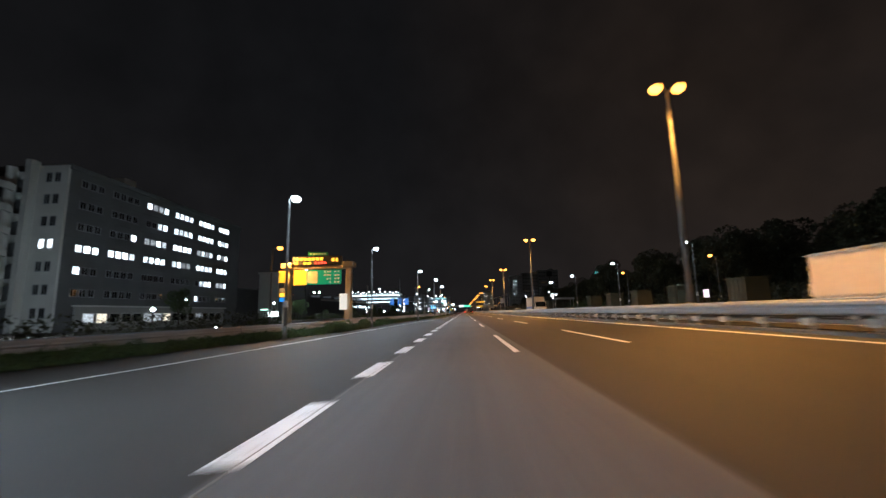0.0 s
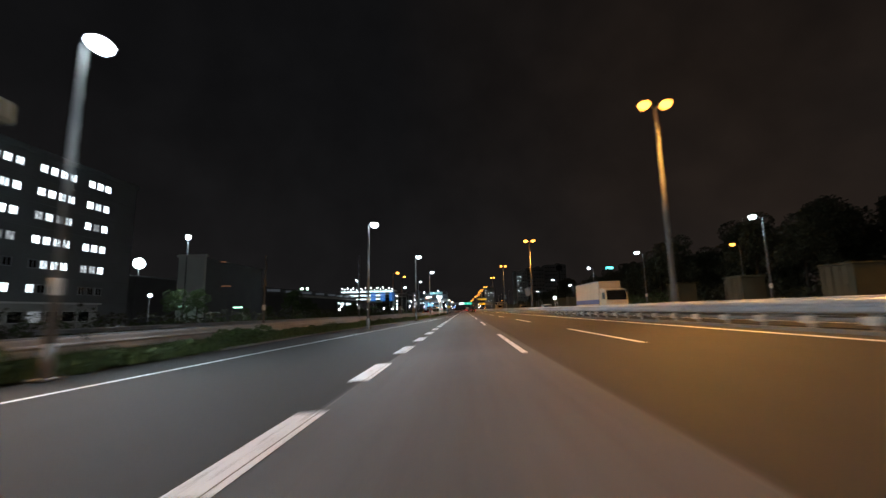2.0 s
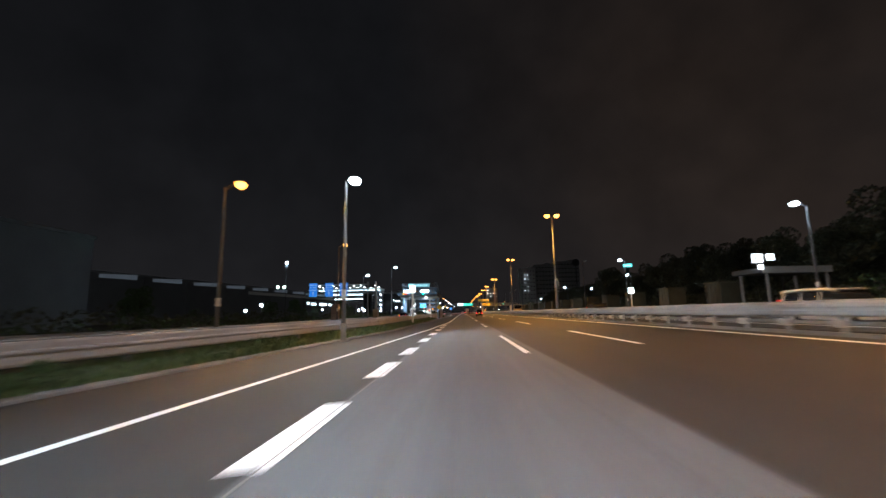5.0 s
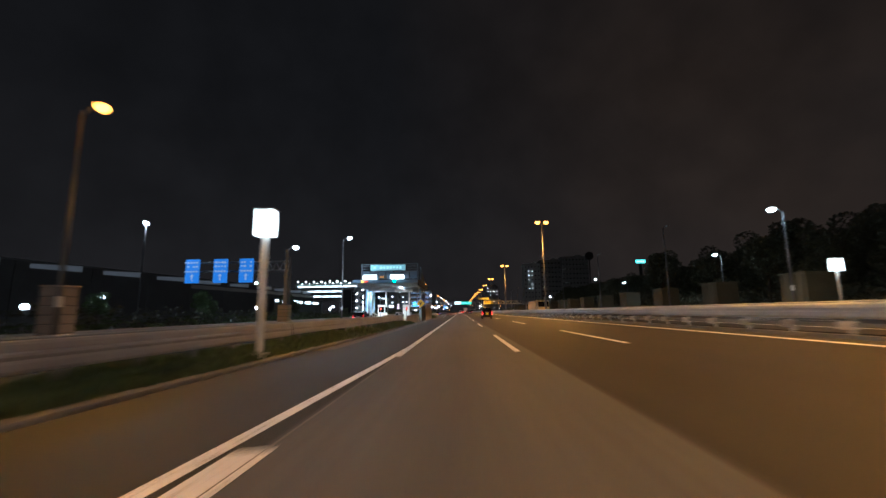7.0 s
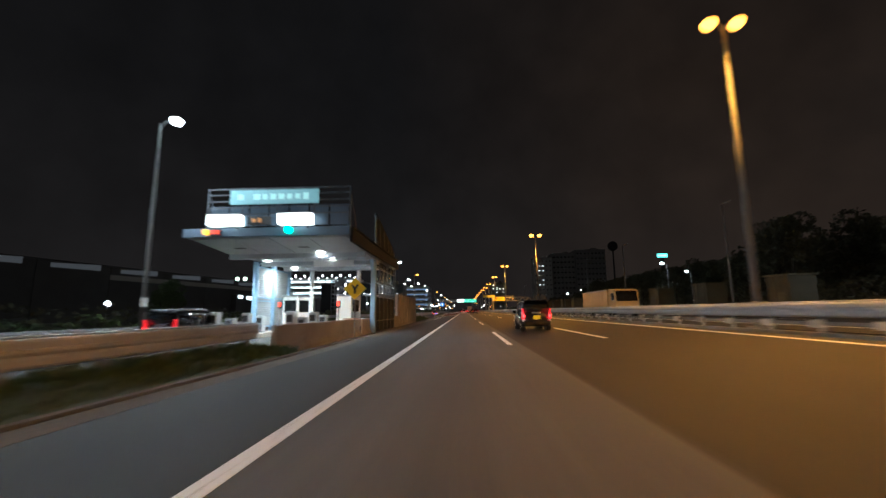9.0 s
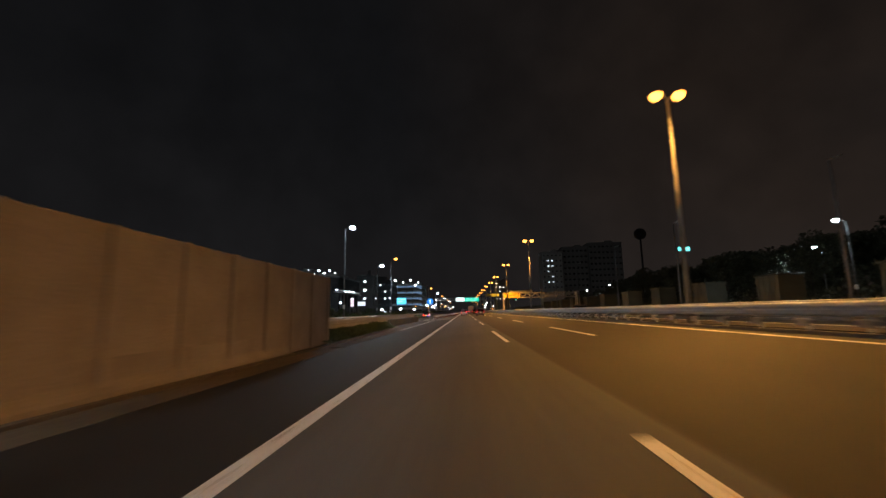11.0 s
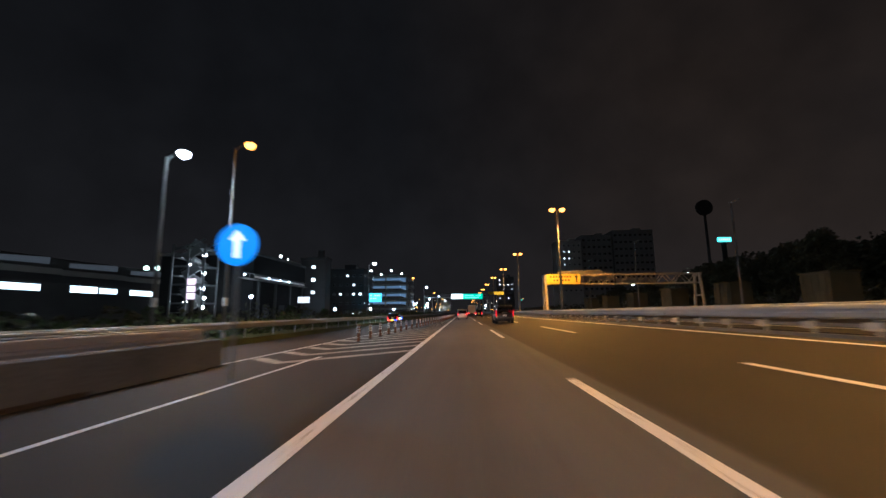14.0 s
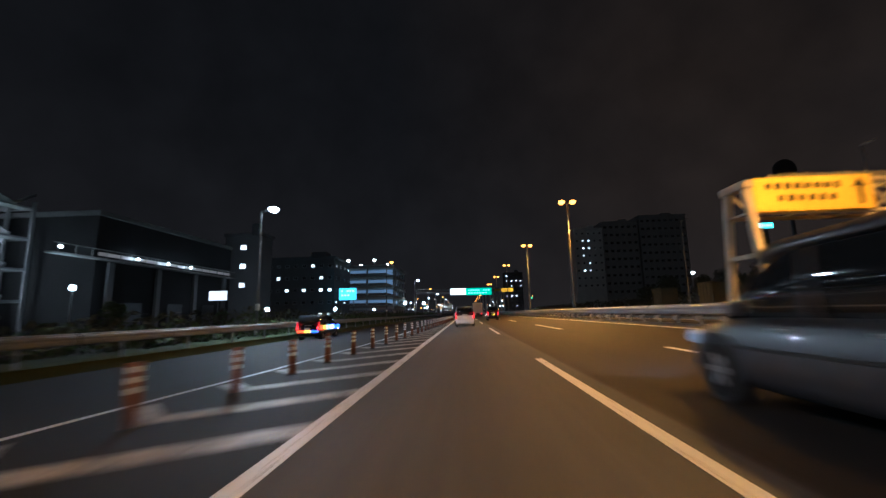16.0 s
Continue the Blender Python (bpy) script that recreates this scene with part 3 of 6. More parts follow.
M_TURF = surface("turf", (0.045, 0.065, 0.022), 0.95, var=0.5, grain=14, coarse=0.6, bump=0.6)
bank("grass_verge", -20, 194, lambda y: interp(NEAR_RAIL, y), 1.5, lambda y: float(np.interp(y, (90, 120), (0.44, 0.36))))
bank("grass_verge_2", 240, 264, lambda y: -10.3, 1.0, lambda y: 0.60)
guard_rail(-9.5, 236.2, -10.3, 240.9, "galvanised ribbed steel guard rail above a grass verge", face=1, top=1.16, tall=0.58, low=False, blocks=False, mat=M_RAIL_PALE)
FAR_LEFT = [(0, -40.0), (70, -34.0), (136, -22.5), (200, -25.0), (235, -24.5), (262, -15.8), (330, -15.6), (420, -15.6), (560, -15.6)]
for (ya, xa), (yb, xb) in zip(FAR_LEFT[1:-1], FAR_LEFT[2:]):
    guard_rail(xa, ya, xb, yb - 0.1, "weathered steel guard rail in front of shrubs", face=1, top=1.12 if yb < 262 else 0.92, tall=0.36, post_step=4.0, low=False, blocks=False, zbase=None if yb < 262 else -0.22)
fv = B()
prism(fv, [(-15.35, -0.70), (-15.5, -0.28), (-16.2, -0.20), (-18.0, -0.22), (-19.5, -0.85)], "y", 262, 560)
tagged(part("far_verge", fv, M_TURF), "low dark grass bank under the far guard rail", "verge", kind="structure")


# ---- concrete barriers beside the toll lane ----
# bluish tint puts the missing white headlight into the concrete's colour
M_CONCRETE_DARK = surface("headlit_concrete", (0.165, 0.185, 0.215), 0.9, var=0.4, grain=18, coarse=0.6, bump=0.3, vary=0.15)


def barrier(x0, y0, x1, y1, h, label, seg=6.0, w=0.5, mat=None, toe=True):
    root = thing("concrete_barrier", x0, y0, gz(x0), label, "barrier", "concrete barriers")
    L = math.hypot(x1 - x0, y1 - y0)
    root.matrix_basis = pose(x0, y0, gz(x0), 0, 0, math.degrees(math.atan2(-(x1 - x0), y1 - y0)))
    n = max(1, round(L / seg))
    d = L / n
    prof = [(-w / 2, -0.1), (w / 2, -0.1), (w / 2, 0.08), (w / 2 - 0.12, 0.30), (w / 2 - 0.17, h - 0.03), (w / 2 - 0.2, h), (-w / 2 + 0.2, h), (-w / 2 + 0.17, h - 0.03), (-w / 2 + 0.12, 0.30), (-w / 2, 0.08)]
    if not toe:
        prof = [(-w / 2, -0.3), (w / 2, -0.3), (w / 2 - 0.04, h - 0.03), (w / 2 - 0.07, h), (-w / 2 + 0.07, h), (-w / 2 + 0.04, h - 0.03)]
    bm = B()
    prism(bm, prof, "y", 0.01, d - 0.012)
    first = part("barrier_block", bm, mat or M_CONCRETE, root)
    for k in range(1, n):
        ob = new("barrier_block", first.data)
        ob.parent = root
        ob.location = (0, k * d, 0)
    return root


barrier(-8.75, 195.8, -8.75, 236, 1.08, "pale concrete safety barrier beside the toll lane")
barrier(-9.72, 264.2, -9.62, 290.8, 0.82, "dark bluish-grey concrete barrier ending before the hatched merge zone", mat=M_CONCRETE_DARK, w=0.36, toe=False)


# ---- street lamps ----
def bulb(parent, x, y, z, colour, watts, cone=150, size=0.25, tilt=0.0, aim=None):
    ld = bpy.data.lights.new("bulb", "SPOT")
    ld.energy, ld.color, ld.spot_size, ld.spot_blend, ld.shadow_soft_size = watts, colour, radians(cone), 0.95, size
    ob = new("bulb", ld)
    ob.parent = parent
    ob.matrix_basis = pose(x, y, z, 0, tilt, 0) if aim is None else look((x, y, z), (x + aim[0], y + aim[1], z + aim[2]))
    return ob


def lamp_head(parent, x0, x1, z, lens, up=0.10):
    """A cobra head from x0 to x1 with its glass bowl below."""
    s = 1 if x1 > x0 else -1
    L = abs(x1 - x0)
    bm = B()
    prev = None
    for f, w, h in ((0.0, 0.06, 0.05), (0.25, 0.15, 0.10), (0.6, 0.19, 0.14), (0.9, 0.15, 0.10), (1.0, 0.05, 0.04)):
        x = x0 + s * L * f
        zz = z + up * f
        ring = [bm.verts.new((x, w * math.cos(a), zz + max(0.0, h * math.sin(a)))) for a in [k * math.pi / 4 for k in range(8)]]
        if prev:
            for k in range(8):
                bm.faces.new((prev[k], prev[(k + 1) % 8], ring[(k + 1) % 8], ring[k]))
        prev = ring
    bmesh.ops.holes_fill(bm, edges=bm.edges[:])
    bmesh.ops.recalc_face_normals(bm, faces=bm.faces[:])
    head = part("lamp_head", bm, M_POLE, parent)
    bm = B()
    bmesh.ops.create_uvsphere(bm, u_segments=14, v_segments=8, radius=1.0)
    for v in bm.verts:
        v.co = Vector((x0 + s * L * 0.58 + v.co.x * L * 0.48, v.co.y * 0.30, z + up * 0.5 - 0.03 + v.co.z * (0.30 if v.co.z < 0 else 0.14)))
    bowl = part("glass_bowl", bm, lens, head, "glowing glass bowl")
    smooth(bowl)
    return head


def pole_mesh(h, r0, r1, base=0.28):
    bm = B()
    tube(bm, (0, 0, 0.25), (0, 0, h), r0, r1, n=12)
    tube(bm, (0, 0, 0.0), (0, 0, 1.0), r0 * 1.25, r0 * 1.18, n=12)
    box(bm, 0, 0, 0.03, base * 2, base * 2, 0.06, 0.01)
    return bm


def twin_lamp(x, y, h, lit=True):
    root = thing("street_lamp", x, y, gz(x), "tall tapered steel lamp post with two lit sodium heads", "street lamp", "median lamps")
    pole = part("pole", pole_mesh(h - 0.25, 0.15, 0.075), M_POLE, root)
    smooth(pole)
    for s in (-1, 1):
        bm = B()
        tube(bm, (0, 0, h - 0.35), (s * 0.22, 0, h - 0.08), 0.045, n=8)
        part("arm", bm, M_POLE, root)
        lamp_head(root, s * 0.16, s * 0.86, h - 0.08, M_SODIUM)
        for d in (-1, 1) if lit else ():
            bulb(root, s * 0.58, d * 0.1, h - 0.32, SODIUM, SODIUM_W * 0.27, cone=112, aim=(s * 0.18, d * 0.52, -0.72))
    return root


# (y, x, height) of the median lamps
TWIN = [(18.1, 9.15, 11.9), (61.2, 8.95, 11.6), (104.3, 8.95, 11.4), (150.0, 9.2, 12.2), (196.6, 9.55, 12.7), (239.9, 9.0, 11.6), (286.8, 9.1, 12.1), (324.0, 9.15, 12.3), (357.8, 9.15, 12.0), (386.0, 9.15, 12.0)]
first = None
for y, x, h in TWIN:
    lamp = twin_lamp(x, y, h)
    first = first or lamp
far_one = twin_lamp(9.15, 421, 12.6, lit=False)
for k in range(9):
    copy_thing(far_one, pose(9.15, 456 + 37.0 * k, gz(9.15)))
copy_thing(first, pose(9.15, -25, gz(9.15)))


def single_lamp(x, y, h, side, lens, colour, watts, label, reach=0.95, group="roadside lamps", lit=True):
    """A post with one head on a short arm; side: +1 reaches over to +x, -1 to -x."""
    root = thing("street_lamp", x - side * reach, y, gz(x), label, "street lamp", group)
    pole = part("pole", pole_mesh(h - 0.2, 0.13, 0.065), M_POLE, root)
    smooth(pole)
    bm = B()
    tube(bm, (0, 0, h - 0.35), (side * (reach - 0.5), 0, h - 0.05), 0.04, n=8)
    part("arm", bm, M_POLE, root)
    lamp_head(root, side * (reach - 0.42), side * (reach + 0.33), h - 0.03, lens)
    if lit:
        for d in (-1, 1) if watts > FAR_W else ():
            bulb(root, side * (reach + 0.1), d * 0.08, h - 0.28, colour, watts * 0.62, cone=130, aim=(side * 0.55, d * 0.5, -0.66))
        if watts <= FAR_W:
            bulb(root, side * (reach + 0.1), 0, h - 0.28, colour, watts, cone=128, tilt=-side * 42)
    bm = B()
    box(bm, 0, 0, 2.6, 0.24, 0.24, 0.5, 0.02)
    part("control_box", bm, M_WHITE, root)
    return root


W = "tall grey lamp post with one bright white head beside the carriageway"
O = "lamp post with one orange sodium head beside the slip road"
for x, y, z in ((-15.2, 4.2, 10.2), (-16.4, -19.5, 10.4), (-14.0, 27.9, 10.0), (-12.8, 51.2, 9.7), (-9.6, 76.6, 9.1), (-8.3, 102.6, 9.4), (-7.9, 123.7, 8.9)):
    single_lamp(x, y, z - gz(x), 1, M_MERCURY, MERCURY, MERCURY_W * (0.68 if x < -12 else 0.58), W, reach=0.5)
for x, y, z in ((-18.3, 202.4, 12.5), (-15.7, 271.1, 12.1)):
    single_lamp(x, y, z - gz(x), 1, M_MERCURY, MERCURY, MERCURY_W * (0.75 if y < 250 else 0.6), W)
for x, y, z in ((-17.5, 299.4, 10.3), (-16.4, 346.1, 9.5), (-23.5, 194.8, 10.0)):
    single_lamp(x, y, z - gz(x), 1, M_MERCURY, MERCURY, 7500.0 if y > 330 else 3600.0, "slim dark lamp post with a white head behind the rail")
for x, y, z in ((-24.5, 48.6, 9.7), (-15.1, 124.4, 9.1), (-18.6, 159.1, 11.1), (-15.3, 302.4, 12.0)):
    single_lamp(x, y, z - gz(x), 1, M_SODIUM, SODIUM, SODIUM_W * (0.30 if y < 100 else 0.20 if y > 280 else 0.28), O)
for k in range(6):
    single_lamp(-15.3, 392 + 44 * k, 11.5, 1, M_SODIUM if k % 2 == 0 else M_MERCURY, SODIUM if k % 2 == 0 else MERCURY, FAR_W, O if k % 2 == 0 else W)
# unlit masts behind the guard rail
for x, y, h in ((-17.5, 102.4, 10.4), (-19.9, 77.2, 7.3)):
    root = thing("mast", x, y, gz(x), "slim dark straight mast behind the guard rail", "mast", "unlit masts")
    smooth(part("pole", pole_mesh(h, 0.13, 0.08), M_WALL_DARK, root))
    part("cap", box(B(), 0, 0, h + 0.03, 0.24, 0.24, 0.08, 0.02), M_POLE, root)
    part("control_box", box(B(), 0, 0, 2.6, 0.24, 0.24, 0.5, 0.02), M_WHITE, root)
# lamps beyond the opposite carriageway
for x, y, z in ((31.0, 59.0, 10.6), (28.9, 181.9, 10.7), (43.0, 214.8, 10.5), (56.2, 289.8, 10.6), (38.4, 265.0, 10.2), (55.6, 384.9, 10.5), (29.7, 84.9, 10.5), (28.0, 110.8, 10.2), (28.0, 138.0, 10.3)):
    single_lamp(x, y, z - gz(x), -1, M_MERCURY, MERCURY, FAR_W, "lamp post with one white head beyond the opposite carriageway", group="far side lamps")
for x, y, z in ((42.1, 72.2, 10.1), (38.1, 101.8, 9.9)):
    single_lamp(x, y, z - gz(x), -1, M_SODIUM, SODIUM, FAR_W, "lamp post with one orange head on the far embankment", group="far side lamps")


def slim_mast(x, y, h):
    """A tapered unlit mast with one slim head tilted up away from the road."""
    root = thing("lamp_mast", x, y, gz(x), "slim galvanised unlit mast with a slanted lamp head", "street lamp", "far side masts")
    smooth(part("pole", pole_mesh(h - 0.1, 0.13, 0.06), M_POLE, root))
    bm = B()
    box(bm, 0, 0, 0, 0.95, 0.26, 0.10, 0.03, m=pose(0.42, 0, h + 0.12, 0, -20, 0))
    head = part("lamp_head", bm, M_WALL_PALE, root)
    part("lens", box(B(), 0, 0, -0.06, 0.6, 0.2, 0.02, m=pose(0.45, 0, h + 0.12, 0, -20, 0)), M_REFLECT, head)


for x, y, z in ((26.7, 198.9, 12.4), (25.8, 224.0, 12.0), (25.0, 249.6, 11.6), (26.1, 274.3, 12.2), (26.0, 295.5, 12.3), (25.8, 320.0, 12.0), (25.8, 344.0, 12.0), (25.8, 368.0, 12.0)):
    slim_mast(x, y, z - gz(x))


# ---- office building with lit windows ----
def facade(parent, origin, along, out, cols, rows, w, h, state, pane_w, pane_h):
    """Windows on one wall: rows and columns of framed panes. state(row, col): a pane material or None."""
    o, a, n = Vector(origin), Vector(along), Vector(out)
    m = Matrix(((a.x, n.x, 0, 0), (a.y, n.y, 0, 0), (0, 0, 1, 0), (0, 0, 0, 1)))
    fb = B()
    t = 0.09
    for cx, cz, sx, sz in ((0, pane_h / 2, pane_w + 2 * t, t), (0, -pane_h / 2, pane_w + 2 * t, t), (-pane_w / 2, 0, t, pane_h), (pane_w / 2, 0, t, pane_h), (0, 0, 0.06, pane_h)):
        box(fb, cx, 0.05, cz, sx, 0.10, sz)
    frame_me = bpy.data.meshes.new("window")
    fb.to_mesh(frame_me)
    fb.free()
    frame_me.materials.append(M_GREY_PANEL)
    pane_me = {}
    for r in range(rows):
        for c in range(cols(r) if callable(cols) else cols):
            mat = state(r, c)
            if mat is None:
                continue
            win = new("window", frame_me)
            win.parent = parent
            p = o + a * (w(c)) + Vector((0, 0, h(r)))
            win.matrix_basis = Matrix.Translation(p) @ m
            if mat.name not in pane_me:
                pb = B()
                box(pb, 0, 0.012, 0, pane_w, 0.02, pane_h)
                me = bpy.data.meshes.new("pane")
                pb.to_mesh(me)
                pb.free()
                me.materials.append(mat)
                pane_me[mat.name] = me
            pane = new("pane", pane_me[mat.name])
            pane.parent = win


def office_block():
    root = thing("office_building", -71.0, 65.8, gz(-30), "long grey seven-storey office building with rows of lit windows", "building")
    L, D, H = 56.5, 16.0, 28.9
    part("wall", box(B(), -D / 2, L / 2, H / 2, D, L, H), M_WALL_DARK, root)
    part("roof_parapet", box(B(), -D / 2, L / 2, H + 0.45, D + 0.5, L + 0.5, 0.9, 0.05), M_WALL_DARK, root)
    part("roof_hut", box(B(), -6, 17, H + 2.2, 5, 3.2, 3.0, 0.05), M_WALL_PALE, root)
    part("gable_wall", box(B(), -2.9, -0.25, H / 2 + 0.3, 5.6, 0.5, H + 0.6), M_WALL_PALE, root, "pale rendered gable")
    for r in range(1, 8):
        part("floor_band", box(B(), 0.06, L / 2, 32.9 - 4.0 * r, 0.12, L, 0.22, 0.02), M_WALL_DARK, root)
    # window groups along the wall, each with its first place and its number of windows
    groups = [(2.8, 3), (9.8, 4), (18.8, 4), (27.8, 4), (36.9, 4), (45.9, 3)]
    places = [g + 1.75 * k for g, n in groups for k in range(n)]
    lit = {1: range(7, 22), 2: range(9, 22), 3: [6, *range(7, 22)], 4: range(0, 22), 5: [0, *range(16, 22)], 6: [14, 15]}
    dim = {(3, 7), (3, 8), (3, 15), (3, 17), (3, 20), (4, 13), (4, 14), (5, 19), (5, 20), (1, 8), (1, 9)}

    def state(r, c):
        if c not in lit.get(r, ()):
            return M_GLASS
        return M_WIN_DIM if (r, c) in dim else M_WIN_WHITE
    facade(root, (0, 0, 0), (0, 1, 0), (1, 0, 0), 22, 6, lambda c: places[c], lambda r: 26.85 - 4.0 * r, lambda r, c: state(r + 1, c), 1.28, 1.35)
    facade(root, (0, -0.5, 0), (-1, 0, 0), (0, -1, 0), 2, 7, lambda c: 1.9 + c * 1.6, lambda r: 27.3 - 4.0 * r,
           lambda r, c: M_WIN_WHITE if r == 3 else M_GLASS, 1.0, 1.7)
    part("stair_wall", box(B(), -6.2, -1.1, H / 2 + 0.7, 1.0, 1.7, H + 1.4), M_WALL_PALE, root)
    for k in range(7):
        zc = 1.4 + 3.8 * k
        bm = B()
        prev = None
        for i in range(15):
            a0 = math.pi * (0.15 + 1.7 * i / 14)
            zz = zc + 3.8 * i / 14
            ring_ = []
            for rr, dz in ((1.2, 0.0), (3.2, 0.0), (3.2, 1.15), (3.08, 1.15), (3.08, 0.18), (1.2, 0.18)):
                ring_.append(bm.verts.new((-9.0 + rr * 0.75 * math.cos(a0), -2.0 - rr * 0.6 * math.sin(a0), zz + dz)))
            if prev:
                for q in range(6):
                    bm.faces.new((prev[q], prev[(q + 1) % 6], ring_[(q + 1) % 6], ring_[q]))
            prev = ring_
        part("stair_turn", bm, M_WALL_PALE, root, "pale winding escape stair")
    part("stair_core", tube(B(), (-9, -2.0, 0), (-9, -2.0, H), 0.8, n=14), M_WALL_PALE, root)
    return root


M_WIN_DIM = lit_window("dim_office_pane", (0.90, 0.97, 1.0), 0.5)
office_block()


def plain_block(x, y, w, d, h, mat, label, name="apartment_building", rows=0, cols=0, lit=0.3, seed=1, pw=1.6, ph=1.5, face="-y", storey=3.2, lamp=None, stair_lights=False):
    """A far building with its roof edge and windows in the wall that faces the road."""
    root = thing(name, x, y, gz(x), label, "building", "far buildings")
    bm = B()
    box(bm, 0, 0, h / 2, w, d, h)
    part("wall", bm, mat, root)
    bm = B()
    box(bm, 0, 0, h + 0.3, w + 0.6, d + 0.6, 0.6, 0.08)
    if rows:
        box(bm, w * 0.2, 0, h + 1.7, w * 0.2, d * 0.3, 2.2)
    part("roof", bm, mat, root)
    if rows:
        rng = random.Random(seed)

        def st(r, c):
            if stair_lights:
                return M_WIN_WHITE if c in (1, 2) and 0 < r < 6 and (r + c) % 5 else M_GLASS
            return (lamp or M_WIN_WHITE) if rng.random() < lit else M_GLASS
        if "-y" in face:
            facade(root, (-w / 2, -d / 2, 0), (1, 0, 0), (0, -1, 0), cols, rows, lambda c: w * (c + 0.5) / cols, lambda r: h - storey * (r + 0.6), st, pw, ph)
        if "+x" in face:
            cc = max(2, int(d / 4))
            facade(root, (w / 2, -d / 2, 0), (0, 1, 0), (1, 0, 0), cc, rows, lambda c: d * (c + 0.5) / cc, lambda r: h - storey * (r + 0.6), st, pw, ph)
        if "-x" in face:
            cc = max(2, int(d / 4))
            facade(root, (-w / 2, d / 2, 0), (0, -1, 0), (-1, 0, 0), cc, rows, lambda c: d * (c + 0.5) / cc, lambda r: h - storey * (r + 0.6), st, pw, ph)
    return root


# one building: lamp-lit front put in as pale colour, shaded sides as dark
plain_block(-69.4, 139.75, 6.8, 0.7, 16.6, M_WALL_PALE, "windowless gable wall coloured pale for its lamp-lit face, behind shrubs", name="storage_building")
plain_block(-69.4, 154.9, 6.4, 28.6, 15.7, M_WALL_DARK, "long windowless store behind the shrubs, coloured dark for its shaded side", name="storage_building")


# ---- sign gantry over the slip road ----
def writing(parent, x0, x1, zc, h, y, material, n, seed, name="character"):
    """Unreadable writing as bars in a row, facing -y."""
    rng = random.Random(seed)
    w = (x1 - x0) / n
    for k in range(n):
        if rng.random() < 0.92:
            ww = w * rng.uniform(0.55, 0.8)
            part(name, box(B(), x0 + w * (k + 0.5), y, zc, ww, 0.012, h * rng.uniform(0.75, 1.0)), material, parent)


def slip_gantry():
    root = thing("sign_gantry", -20.55, 50.6, gz(-20), "beige steel portal gantry with message board and green direction sign", "sign gantry")
    for sx in (-3.6, 4.4):
        for sy in (-0.55, 0.55):
            bm = B()
            prism(bm, [(sx - 0.34, sy * 1.1 - 0.16), (sx + 0.34, sy * 1.1 - 0.16), (sx + 0.34, sy * 1.1 + 0.16), (sx - 0.34, sy * 1.1 + 0.16)], "z", 0.0, 8.0)
            for v in bm.verts:
                if v.co.z > 7:
                    v.co.y *= 0.45
            part("leg", bm, M_CREAM, root)
        bm = B()
        for z in (2.2, 4.6, 6.6):
            box(bm, sx, 0, z, 0.22, 1.3, 0.25, 0.02)
        part("leg_tie", bm, M_CREAM, root)
        bm = B()
        box(bm, sx, 0, 8.35, 1.5, 1.5, 0.75, 0.12)
        part("corner_block", bm, M_CREAM, root)
    bm = B()
    box(bm, 0.4, 0, 8.15, 7.4, 0.7, 0.55, 0.06)
    part("beam", bm, M_CREAM, root)
    board = part("message_board", box(B(), 0.35, -0.35, 8.95, 6.5, 0.5, 1.15, 0.05), M_DARK, root, "black electronic message board with amber and red characters")
    writing(board, -2.5, 1.2, 9.15, 0.42, -0.615, M_AMBER_LED, 7, 3)
    writing(board, 0.0, 1.6, 8.62, 0.34, -0.615, M_RED_LAMP, 4, 4)
    writing(board, -2.6, -0.4, 8.62, 0.34, -0.615, M_AMBER_LED, 4, 5)
    writing(board, 2.2, 3.2, 9.0, 0.5, -0.615, M_AMBER_LED, 2, 6)
    name = part("name_plate", box(B(), 0.4, -0.3, 9.85, 2.6, 0.12, 0.45, 0.02), M_GREEN_SIGN, root)
    writing(name, -0.7, 1.5, 9.85, 0.22, -0.375, M_SIGN_WHITE, 6, 7)
    # the sheet glows green in place of the headlight it would throw back
    sign = part("direction_sign", box(B(), 0.35, -0.3, 6.8, 6.2, 0.12, 1.85, 0.02), M_GREEN_GLOW, root, "green direction sign, its left panel glowing yellow for orange lamplight")
    # cream panel under the orange lamp, that light given as yellow glow
    part("lamplit_panel", box(B(), -1.9, -0.37, 6.8, 1.65, 0.02, 1.9), M_YELLOW_LIT, sign)
    part("white_panel", box(B(), -0.25, -0.37, 6.8, 1.3, 0.02, 1.5), M_SIGN_WHITE, sign)
    for k in range(4):
        writing(sign, 1.2, 2.2, 7.5 - 0.45 * k, 0.25, -0.372, M_SIGN_WHITE, 3, 20 + k)
        writing(sign, 2.5, 3.3, 7.5 - 0.45 * k, 0.25, -0.372, M_SIGN_WHITE, 2, 30 + k)
    for z, mat in ((7.1, M_YELLOW_LIT), (5.4, M_SIGN_WHITE), (4.8, M_AMBER_LED), (4.2, M_BLUE_SIGN)):
        part("side_sign", box(B(), -3.8, -1.05, z - 0.2, 1.1 if z > 6 else 0.8, 0.1, 1.5 if z > 6 else 0.5, 0.02), mat, root)
    # glows by itself, as no lamp shines on its face
    part("notice_board", box(B(), 4.0, -1.05, 3.6, 0.95, 0.12, 2.0, 0.02), M_NOTICE, root, "white notice board with a dim glow")
    return root


# glow stands in for headlight on the reflective sheet
M_GREEN_GLOW = glow("headlit_green_glow", (0.0, 0.36, 0.20), 0.28)
M_NOTICE = glow("dim_glow_notice", (0.95, 0.95, 0.85), 0.45)
slip_gantry()


